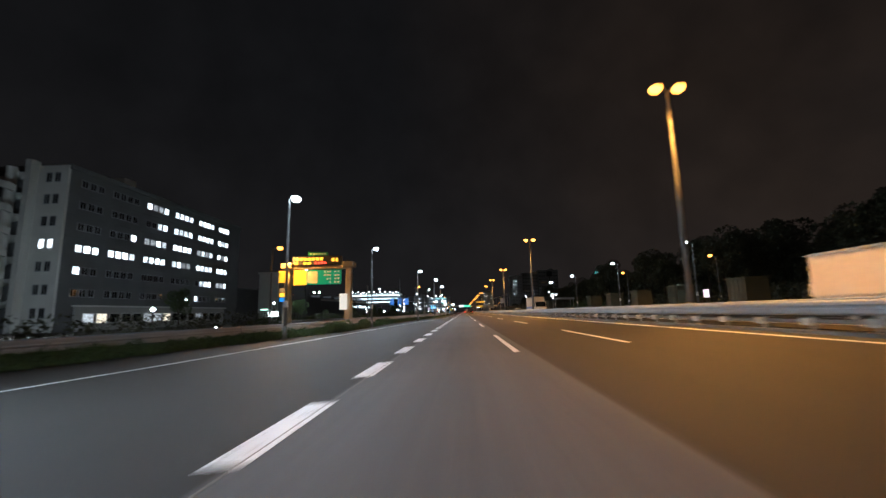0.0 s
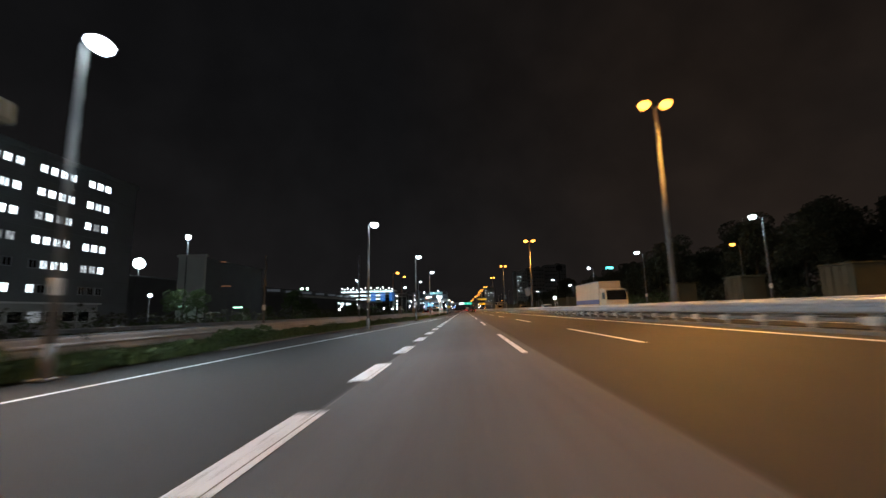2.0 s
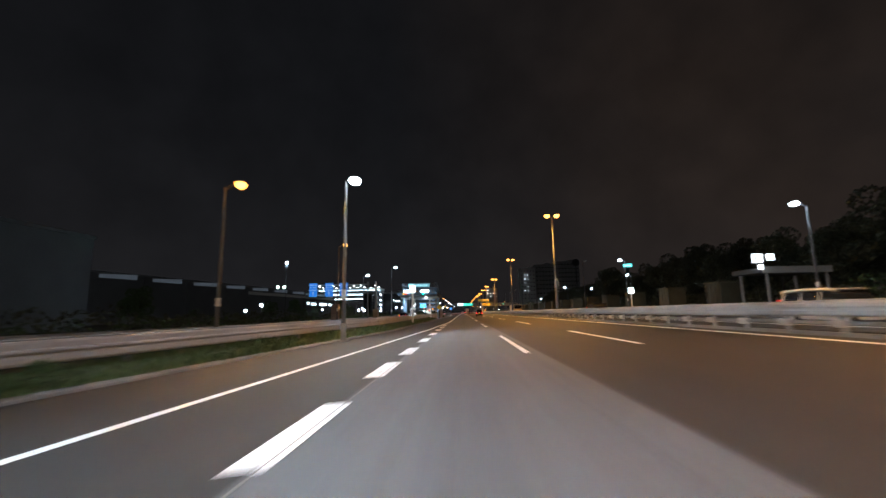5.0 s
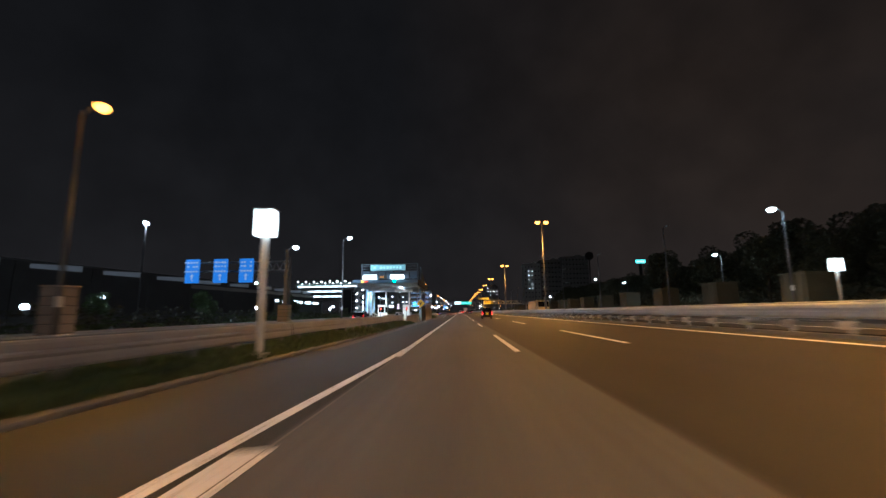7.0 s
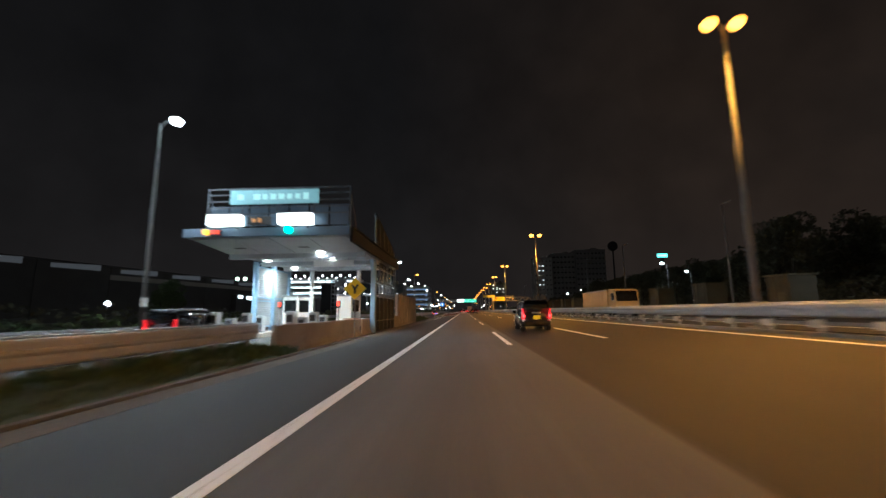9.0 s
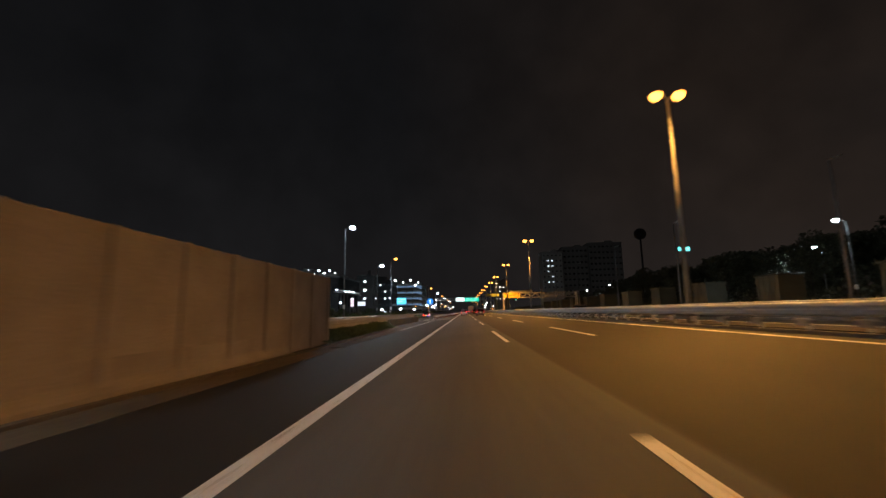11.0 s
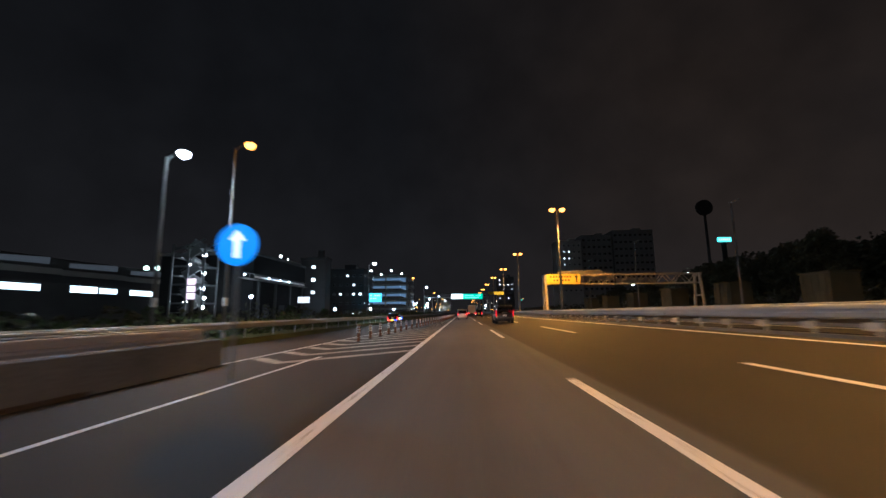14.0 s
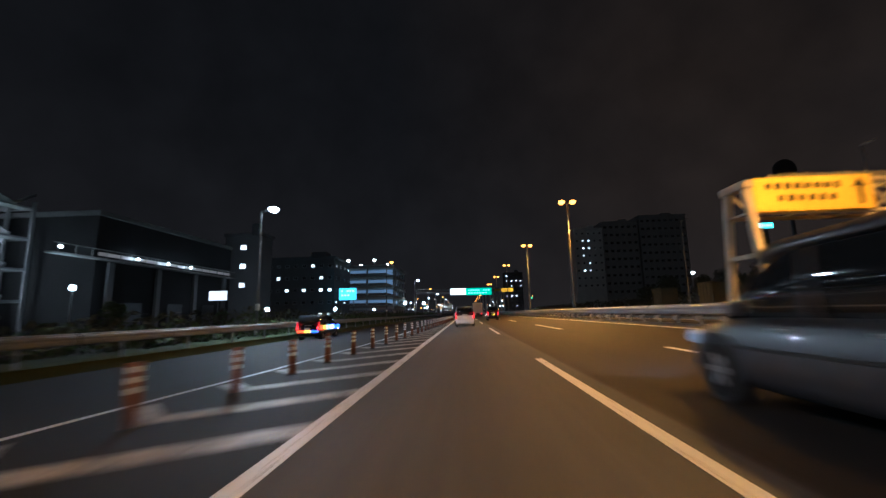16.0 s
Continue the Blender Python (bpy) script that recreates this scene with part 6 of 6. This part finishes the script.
truck(13.9, 15.7, 8.0, M_TRUCK, "cream box lorry on the opposite carriageway under orange light", tall=1.85)
truck(14.0, 231.3, 8.6, M_TRUCK_DULL, "cream box lorry passing under orange light on the opposite carriageway", tall=1.75)
truck(14.2, 94.5, 9.0, M_TRUCK_PALE, "pale box lorry with blue skirt on the opposite carriageway", stripe=True)
for x, y, paint, what in ((14.2, 121.5, M_WHITE_PAINT, "white"), (14.3, 153.0, M_BLACK_PAINT, "black"), (17.8, 292.0, M_GREY_PAINT, "grey"), (17.6, 432.0, M_WHITE_PAINT, "white"), (14.3, 462.0, M_GREY_PAINT, "grey"), (17.9, 515.0, M_BLACK_PAINT, "black")):
    van(x, y, 1.66, 4.2, 1.5, paint, what + " car with lit headlights coming along the opposite carriageway", kei=False, turn=180.0, brake=False, lit=False, name="passenger_car")
truck(1.6, 425.0, 7.0, M_WHITE, "white box lorry far ahead in the lane", oncoming=False)


# ---- far buildings and lights on the slip road side ----
def dot_lamp(parent, x, y, z, r, mat):
    bm = B()
    bmesh.ops.create_uvsphere(bm, u_segments=10, v_segments=6, radius=r, matrix=Matrix.Translation((x, y, z)))
    return part("lamp", bm, mat, parent)


def car_park(x, y, w, d, decks, storey, z0, label, lamps, strip_mat):
    """An open multi-storey car park: slabs on columns, lit decks, lamps on the roof."""
    root = thing("car_park", x, y, gz(-20), label, "building", "far buildings")
    for k in range(decks + 1):
        z = z0 + storey * k
        part("deck", box(B(), 0, 0, z, w, d, 0.5, 0.02), M_WALL_PALE, root)
        part("deck_parapet", box(B(), 0, -d / 2, z + 0.55, w, 0.2, 0.7), M_WALL, root)
        part("deck_parapet", box(B(), w / 2, 0, z + 0.55, 0.2, d, 0.7), M_WALL, root)
        if k < decks:
            part("lit_bay", box(B(), 0, -d / 2 + 3.0, z + storey - 0.95, w - 1.0, 0.2, 0.9), strip_mat, root, "row of lit deck lamps")
            part("lit_bay", box(B(), w / 2 - 3.0, 0, z + storey - 0.95, 0.2, d - 1.0, 0.9), strip_mat, root, "row of lit deck lamps")
    n = int(w / 6)
    for k in range(n + 1):
        part("column", box(B(), -w / 2 + w * k / n, -d / 2 + 0.3, (z0 + storey * decks) / 2, 0.5, 0.5, z0 + storey * decks), M_WALL, root)
    for k in range(max(1, int(d / 6))):
        part("column", box(B(), w / 2 - 0.3, -d / 2 + 6 * (k + 1), (z0 + storey * decks) / 2, 0.5, 0.5, z0 + storey * decks), M_WALL, root)
    for k in range(lamps):
        fx = -w / 2 + w * (k + 0.5) / lamps
        zt = z0 + storey * decks + (1.0 if k % 2 else 2.6)
        post = part("lamp_post", tube(B(), (fx, -d / 2 + 1.0, z0 + storey * decks), (fx, -d / 2 + 1.0, zt), 0.07, n=6), M_POLE, root)
        dot_lamp(post, fx, -d / 2 + 1.0, zt, 0.45, M_DOWNLIGHT)
    return root


car_park(-95, 446, 52, 20, 3, 3.6, 11.5, "open multi-storey car park with brightly lit decks", 18, M_ROW_LIGHT)
M_DECK_DIM = glow("dim_deck_light", (0.40, 0.62, 0.9), 0.16)
car_park(-33.5, 462, 17.5, 26, 4, 3.3, 4.0, "grey open multi-storey car park with roof lamps", 4, M_DECK_DIM)

# cyan screens beside the slip road
for x, y, z, w, h in ((-32.4, 423, 6.7, 4.6, 3.1),):
    s = thing("lit_screen", x, y, gz(x), "cyan lit screen on two posts among the shrubs", "screen", "lit screens")
    scr = part("panel", box(B(), 0, 0, z - gz(x), w, 0.3, h, 0.04), M_CYAN, s)
    writing(scr, -w * 0.4, w * 0.4, z + h * 0.25 - gz(x), h * 0.14, -0.157, M_SIGN_LIT, 5, int(y))
    writing(scr, -w * 0.4, w * 0.3, z - h * 0.1 - gz(x), h * 0.14, -0.157, M_SIGN_LIT, 4, int(y) + 5)
    for sx in (-w * 0.35, w * 0.35):
        part("post", tube(B(), (sx, 0, 0), (sx, 0, z - h / 2 - gz(x)), 0.12, n=8), M_POLE, s)


M_STAIR = surface("dull_grey_stair_steel", (0.15, 0.155, 0.16), 0.7, var=0.25, grain=8, coarse=0.5, bump=0.05)


def stair_building():
    root = thing("stair_tower_building", -57.0, 355.6, gz(-20), "grey open steel escape stair with lit landings", "building", "far buildings")
    H = 16.0
    for x in (-1.4, 1.8, 5.0):
        for y in (0.0, 4.6):
            part("column", box(B(), x, y, H / 2, 0.32, 0.32, H), M_STAIR, root)
    for z in (4.4, 8.0, 11.6, 15.2):
        for y in (0.0, 4.6):
            part("edge_beam", box(B(), 1.8, y, z, 6.4, 0.26, 0.34), M_STAIR, root)
    for k in range(4):
        z = 2.6 + 3.6 * k
        part("landing", box(B(), -0.6, 2.3, z, 1.6, 4.4, 0.22), M_STAIR, root)
        part("landing", box(B(), 4.2, 2.3, z + 1.8, 1.6, 4.4, 0.22), M_STAIR, root)
        for ya, za, zb in ((1.1, z, z + 1.8), (3.4, z + 3.6, z + 1.8)):
            bm = B()
            bar(bm, (0.2, ya, za), (3.4, ya, zb), 0.26, 1.5)
            part("stair_flight", bm, M_STAIR, root)
        bm = B()
        bar(bm, (0.2, 0.2, z + 1.0), (3.4, 0.2, z + 2.8), 0.07, 0.07)
        bar(bm, (0.2, 0.2, z + 0.55), (3.4, 0.2, z + 2.35), 0.05, 0.05)
        part("handrail", bm, M_STAIR, root)
    for x, zz in ((4.3, 13.8), (1.2, 11.9), (4.3, 10.2), (1.2, 8.4), (4.3, 7.2), (4.6, 5.4), (1.0, 4.6), (4.5, 3.6)):
        dot_lamp(root, x, 1.2, zz, 0.38, M_DOWNLIGHT)
        bulb(root, x, 0.7, zz, (0.9, 0.97, 1.0), 7.0, cone=178, size=0.4)
    for y in (0.0, 4.6):
        bm = B()
        bar(bm, (-1.4, y, H - 1.2), (5.0, y, H + 0.9), 0.22, 0.22)
        part("roof_beam", bm, M_STAIR, root)
    return root


stair_building()


# wall coloured near black to stand for its unlit night shade
M_WALL_SHADE = surface("night_shade_wall", (0.020, 0.020, 0.021), 0.8, var=0.25, grain=5, coarse=0.2, bump=0.1, spec=0.2)


def long_building():
    root = thing("warehouse", -55, 375.5, gz(-20), "long dark warehouse with a lit gallery along its wall", "building", "far buildings")
    L, D, H = 28.0, 20.0, 14.5
    part("wall", box(B(), 0, 0, H / 2, D, L, H), M_WALL_SHADE, root)
    part("roof", box(B(), 0, 0, H + 0.3, D + 0.6, L + 0.6, 0.6, 0.05), M_WALL_DARK, root)
    gal = part("gallery", box(B(), D / 2 + 0.5, -3.0, 9.2, 1.0, L + 6, 0.18), M_WALL, root)
    for k in range(17):
        part("baluster", box(B(), D / 2 + 0.95, -L / 2 - 5.5 + k * 2.0, 9.75, 0.06, 0.06, 1.0), M_WALL, gal)
    part("gallery_rail", box(B(), D / 2 + 0.95, -3.0, 10.25, 0.08, L + 6, 0.08), M_WALL, gal)
    # the gallery lamps' light on the wall is put in as its own glow
    part("gallery_glow", box(B(), D / 2 + 0.06, 0, 9.9, 0.05, L - 0.5, 0.40), M_GALLERY, gal, "gallery wall with lamp light given as a dim glow")
    for yy in (-19.0, -8.5, -3.0, 2.0):
        dot_lamp(gal, D / 2 + 0.7, yy, 9.9, 0.17, M_MERCURY)
    for k in range(4):
        part("pilaster", box(B(), D / 2 + 0.2, -L / 2 + 2 + k * 8.0, 4.5, 0.4, 0.8, 9.0, 0.02), M_WALL_DARK, root)
    for k in range(3):
        part("doorway", box(B(), D / 2 + 0.02, -8 + k * 8.0, 2.2, 0.06, 3.2, 4.0, 0.01), M_DARK, root)
    return root


M_GALLERY = glow("gallery_wall_glow", (0.8, 0.75, 0.70), 0.10)
long_building()
b = plain_block(-42.6, 391.5, 7, 4, 17, M_WALL_DARK, "dark stair block with a column of lit windows", rows=3, cols=1, lit=1.0, pw=1.1, ph=0.9, face="-y", storey=3.5)
plain_block(-49, 437, 22, 16, 18, M_WALL_DARK, "dark office block with scattered lit windows", rows=5, cols=9, lit=0.2, seed=5, pw=1.0, ph=0.8, face="-y+x", storey=3.4)
# long depot sheds; the light caught by their pale eaves is given as dim glow
for k in range(14):
    yy = 150 + k * 19.5
    xx = -126 + 1.9 * min(k, 10)
    s = thing("depot_shed", xx, yy, gz(-20), "long dark depot shed with a dim glowing eaves strip", "shed", "depot sheds", turn=-6.0)
    part("wall", box(B(), 0, 0, 6.8, 14, 19.2, 13.6), M_WALL_DARK, s)
    bm = B()
    prism(bm, [(-7.2, 13.6), (7.2, 13.6), (7.2, 15.9), (0.0, 17.2), (-7.2, 15.9)], "y", -9.6, 9.6)
    part("roof", bm, M_WALL_DARK, s)
    bm = B()
    prism(bm, [(-6.6, 14.3), (6.6, 14.3 + 0.15), (6.6, 16.1), (-6.6, 15.4)], "x", 7.25, 7.32)
    if k >= 4:
        part("eaves_strip", bm, M_EAVES_GLOW, s, "pale eaves strip, the light on it given as glow")
    if k >= 8:
        part("pale_band", box(B(), 7.1, 0, 13.0, 0.2, 19.3, 1.6, 0.02), M_WALL_PALE, s)
        part("gutter_line", box(B(), 7.25, 0, 12.1, 0.3, 19.3, 0.14), M_WALL_DARK, s)

# lit window bands low on the depot wall
wb = thing("window_1", -96.8, 386, gz(-20), "long bright lit window band in the depot wall", "window", kind="structure", turn=0.0)
part("wall", box(B(), -1.2, 0, 5.0, 2.0, 72, 10.0), M_WALL_DARK, wb)
for ya, yb, za, zb in ((-34.8, -30.9, 8.4, 9.6), (-27.7, -19.1, 8.0, 9.4), (-11.8, -4.3, 8.0, 9.6), (-3.6, 1.9, 8.1, 9.4), (6.4, 16.0, 8.0, 9.4), (20.0, 30.4, 8.0, 9.1)):
    n = max(1, round((yb - ya) / 2.8))
    for q in range(n):
        w = (yb - ya) / n
        part("pane", box(B(), -0.15, ya + w * (q + 0.5), (za + zb) / 2, 0.1, w - 0.12, zb - za), M_ROW_LIGHT, wb)
    part("window_sill", box(B(), -0.1, (ya + yb) / 2, za - 0.12, 0.3, yb - ya + 0.3, 0.14), M_WALL_PALE, wb)

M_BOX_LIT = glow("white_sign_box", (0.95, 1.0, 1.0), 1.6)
M_PINKISH = glow("pinkish_lit_panel", (1.0, 0.80, 0.88), 0.9)
M_FLOOD = glow("greenish_floodlight", (0.7, 1.0, 0.75), 5.0)
# scattered ground-level lights and panes among the shrubs
LIGHTS = [(-58, 44, 3.4, 0.6), (-57, 70, 3.6, 0.35), (-37.9, 92.1, 12.3, 0.3), (-49.2, 100.6, 5.2, 0.25), (-44, 180, 3.0, 0.28), (-46, 230, 3.4, 0.3), (-40, 262, 3.2, 0.28), (-52, 300, 3.8, 0.4),
          (-43.0, 357.05, 5.52, 0.3), (-48.3, 291.8, 4.4, 0.35), (-46.8, 191.8, 4.3, 0.3), (-40.5, 189.9, 13.4, 0.24), (-26.9, 39.8, 0.9, 0.12), (-34, 382, 3.2, 0.35), (-30, 405, 3.4, 0.35), (-27, 430, 3.4, 0.3), (-24, 470, 6.0, 0.45), (-22, 520, 7.0, 0.5), (60, 430, 10.0, 0.4)]
for x, y, z, r in LIGHTS:
    root = thing("area_light_post", x, y, gz(x), "small post lamp with a white globe among the shrubs", "lamp", "small post lamps")
    part("post", tube(B(), (0, 0, 0), (0, 0, z), 0.07, n=8), M_DARK if z > 10 else M_POLE, root)
    dot_lamp(root, 0, 0, z, r, M_MERCURY)
    if ((r >= 0.45 or z > 10) and x < -30) or (y > 350 and -48 < x < -33):
        ld = bpy.data.lights.new("bulb", "POINT")
        ld.energy, ld.color, ld.shadow_soft_size = 2400.0 if y < 50 or z > 10 else 160.0, MERCURY, r + 0.1
        bo = new("bulb", ld)
        bo.parent = root
        bo.location = (0, 0, z - r - 0.2) if z > 10 else (0, 0, z + r + 0.3)
for x, y, mz, mr, mat in ((-190, 515, 30.0, 1.5, M_FLOOD), (-184, 516, 30.0, 1.5, M_FLOOD), (-165.4, 239.9, 28.4, 2.7, M_MERCURY)):
    root = thing("flood_light", x, y, gz(x), ("white glaring floodlight on a tall mast" if mr > 2 else "greenish floodlight on a mast"), "lamp", "small post lamps")
    part("mast", tube(B(), (0, 0, 0), (0, 0, mz), 0.3, n=8), M_POLE, root)
    dot_lamp(root, 0, 0, mz + 0.4, mr, mat)


# pale green tube lamps and dim orange tubes beside the dark store
M_TUBE_GREEN, M_TUBE_ORANGE = glow("pale_green_tube", (0.50, 1.0, 0.72), 2.6), glow("dim_orange_tube", (1.0, 0.42, 0.20), 0.22)
for x, y, z, w, mat, label in ((-68.9, 136.0, 3.35, 2.4, M_TUBE_GREEN, "pale green tube lamp on a short post among shrubs"), (-60.2, 145.3, 3.05, 2.4, M_TUBE_GREEN, "pale green tube lamp on a short post among shrubs"),
                               (-64.8, 147.2, 8.8, 2.6, M_TUBE_ORANGE, "dim orange tube lamp on a bracket of the dark store"), (-65.3, 146.2, 15.2, 1.5, M_TUBE_ORANGE, "dim orange tube lamp on a bracket of the dark store")):
    tl = thing("tube_lamp", x, y, gz(x), label, "lamp", "tube lamps")
    if z < 5:
        part("post", tube(B(), (0, 0.1, 0), (0, 0.1, z - gz(x)), 0.06, n=8), M_DARK, tl)
    else:
        part("wall_bracket", box(B(), (-66.2 - x) / 2, 0.1, z - gz(x) + 0.12, 66.2 + x + 0.1, 0.08, 0.08), M_DARK, tl)
    hd = part("housing", box(B(), 0, 0.1, z - gz(x) + 0.12, w + 0.1, 0.3, 0.10, 0.02), M_DARK, tl)
    part("tube", tube(B(), (-w / 2, 0.0, z - gz(x)), (w / 2, 0.0, z - gz(x)), 0.15 if z < 5 else 0.09, n=10), mat, hd)

# low annex with a row of lit ground-floor panes below the office building
ann = thing("annex_building", -73.5, 92, gz(-20), "low annex with a row of lit ground-floor windows", "building", "far buildings")
part("wall", box(B(), 0, 0, 2.2, 6.0, 46, 4.4), M_WALL, ann)
part("roof", box(B(), 0, 0, 4.55, 6.8, 46.8, 0.3, 0.05), M_WALL_PALE, ann)
for k in range(15):
    frame_ = part("window_frame", box(B(), 3.03, -20.5 + k * 2.9, 2.3, 0.12, 2.3, 1.9, 0.02), M_WALL_PALE, ann)
    part("pane", box(B(), 3.10, -20.5 + k * 2.9, 2.3, 0.04, 2.05, 1.65), M_WIN_WARM if k in (1, 7) else (M_WIN_DIM if k in (0, 5, 6, 11) else M_GLASS), frame_)

# small lit boards beside the road
for x, y, z, w, h, mat, label in ((-25.1, 48.7, 1.4, 1.2, 0.6, M_TUBE, "white lit notice box on a short post"), (-41.8, 381, 4.8, 3.0, 1.5, M_SIGN_LIT, "white lit panel sign on a post among shrubs"),
                                  (34.5, 61.3, 3.1, 0.75, 1.15, M_PINKISH, "small pinkish white lit sign on a post beyond the rail")):
    s = thing("lit_sign", x, y, gz(x), label, "sign", "small lit signs")
    part("post", tube(B(), (0, 0.1, 0), (0, 0.1, z - gz(x)), 0.06, n=8), M_POLE, s)
    brd = part("panel", box(B(), 0, 0, z - gz(x), w, 0.14, h, 0.02), mat, s)
    part("panel_rim", box(B(), 0, 0.01, z - gz(x) + h / 2 + 0.02, w + 0.06, 0.18, 0.04), M_GREY_PANEL, brd)


vs = thing("lit_sign", -28.0, 316.6, gz(-20), "tall narrow sign with three white lit panels among shrubs", "sign", "small lit signs")
part("post", box(B(), 0, 0.2, 2.8, 0.3, 0.3, 5.6, 0.02), M_DARK, vs)
for k, z in enumerate((5.25, 4.55, 3.85)):
    part("panel", box(B(), 0, 0, z, 0.75, 0.2, 0.58, 0.03), M_PINKISH, vs)


# ---- beyond the opposite carriageway ----
plain_block(69, 556, 16, 14, 46, M_WALL_PALE, "slim apartment block with a lit stair column", rows=8, cols=5, seed=9, pw=1.0, ph=1.0, face="-y", storey=4.2, stair_lights=True)
plain_block(88, 560, 20, 16, 50, M_WALL, "dark apartment slab behind trees", rows=9, cols=6, lit=0.0, seed=10, pw=1.8, ph=1.4, face="-y", storey=4.6)
plain_block(112, 560, 26, 16, 53, M_WALL, "dark apartment slab behind trees", rows=10, cols=8, lit=0.0, seed=12, pw=1.8, ph=1.4, face="-y", storey=4.6)
plain_block(36, 640, 14, 14, 30, M_WALL_DARK, "distant dark block with a few lit windows", rows=7, cols=4, lit=0.4, seed=13, pw=0.9, ph=0.8, storey=3.8)
t = thing("sign_tower", 88.6, 431, gz(88), "dark tower with a round unlit sign above the trees", "sign")
part("mast", tube(B(), (0, 0, 0), (0, 0, 35.6), 0.55, 0.45, n=12), M_DARK, t)
bm = B()
bmesh.ops.create_cone(bm, cap_ends=True, segments=28, radius1=2.9, radius2=2.9, depth=1.2, matrix=pose(0, 0, 38.2, 90))
part("disc", bm, M_DARK, t)
t = thing("roof_sign", 187, 578, gz(99), "teal lit sign high on a distant roof", "sign")
part("board", box(B(), 0, 0, 50.3, 9.5, 0.6, 3.2, 0.1), M_TEAL, t)
part("post", box(B(), 0, 1.0, 24.5, 3.0, 1.2, 49.0), M_DARK, t)
writing(t, -4.0, 4.0, 50.3, 1.4, -0.31, M_SIGN_LIT, 6, 77)
# open canopy with lit sign boxes beyond the opposite carriageway
cn = thing("canopy", 34.0, 149, gz(34), "flat pale open canopy with lit sign boxes at one end", "canopy")
part("roof", box(B(), 0, 0, 5.1 - gz(34), 7.2, 5.0, 0.55, 0.04), M_WALL_DARK, cn)
part("fascia", box(B(), 0, -2.55, 5.1 - gz(34), 7.26, 0.1, 0.7, 0.02), M_WALL, cn)
for sx in (-2.9, 3.3):
    for sy in (-2.1, 2.1):
        part("post", box(B(), sx, sy, (4.8 - gz(34)) / 2, 0.24, 0.24, 4.8 - gz(34), 0.02), M_WALL, cn)
for sx, sz, w, h in ((-4.1, 6.35, 1.05, 0.95), (-2.75, 6.45, 0.75, 0.7), (-3.85, 5.4, 0.5, 0.55)):
    bx = part("sign_box", box(B(), sx, -2.75, sz - gz(34), w, 0.22, h, 0.03), M_BOX_LIT, cn, "white lit sign box")
    part("bracket", box(B(), sx, -2.2, min(sz, 5.3) - gz(34) - 0.1, 0.1, 1.0, 0.1), M_GREY_PANEL, bx)
    if w > 0.9:
        writing(bx, sx - 0.4, sx + 0.4, sz - gz(34), 0.3, -2.87, M_DARK, 3, 5)
hedge("shrubs", [(-60, 35.5), (600, 35.5)], 112, 142, 2.0, 1.7, 2.2, 0.2, M_LEAF, "leafy green shrubs beyond the opposite carriageway", 61)
mp = thing("road_sign", 8.32, 104.15, gz(8.3), "plain grey sign plate clamped to a median lamp post", "sign")
part("plate", box(B(), 0, 0, 3.75 - gz(8.3), 0.8, 0.06, 1.2, 0.01), M_GREY_PANEL, mp)
part("clamp", box(B(), 0.32, 0.08, 4.05 - gz(8.3), 0.6, 0.07, 0.07), M_POLE, mp)
part("clamp", box(B(), 0.32, 0.08, 3.45 - gz(8.3), 0.6, 0.07, 0.07), M_POLE, mp)
# far lamps, headlights and windows at the end of the road
rng = random.Random(5)
far = thing("distant_lights", 0, 700, 0, "cluster of small far street lamps and lit windows", "lights", kind="stuff")
for mat, n, seed in ((M_SODIUM, 40, 1), (M_MERCURY, 40, 2), (M_TAIL, 12, 3), (M_GREEN_LAMP, 4, 4), (M_HEAD, 22, 5), (M_WIN_WARM, 30, 6)):
    bm = B()
    r2 = random.Random(seed)
    for k in range(n):
        y = r2.uniform(-60, 160)
        low = mat in (M_TAIL, M_HEAD)
        x = (r2.uniform(-4, 5) if mat is M_TAIL else r2.uniform(14, 24)) if low else r2.choice((-1, 1)) * r2.uniform(14, 60)
        z = 0.8 if low else r2.uniform(4, 14)
        bmesh.ops.create_icosphere(bm, subdivisions=1, radius=0.3 if low else r2.uniform(0.22, 0.45), matrix=Matrix.Translation((x, y, z)))
    part("light_points", bm, mat, far)
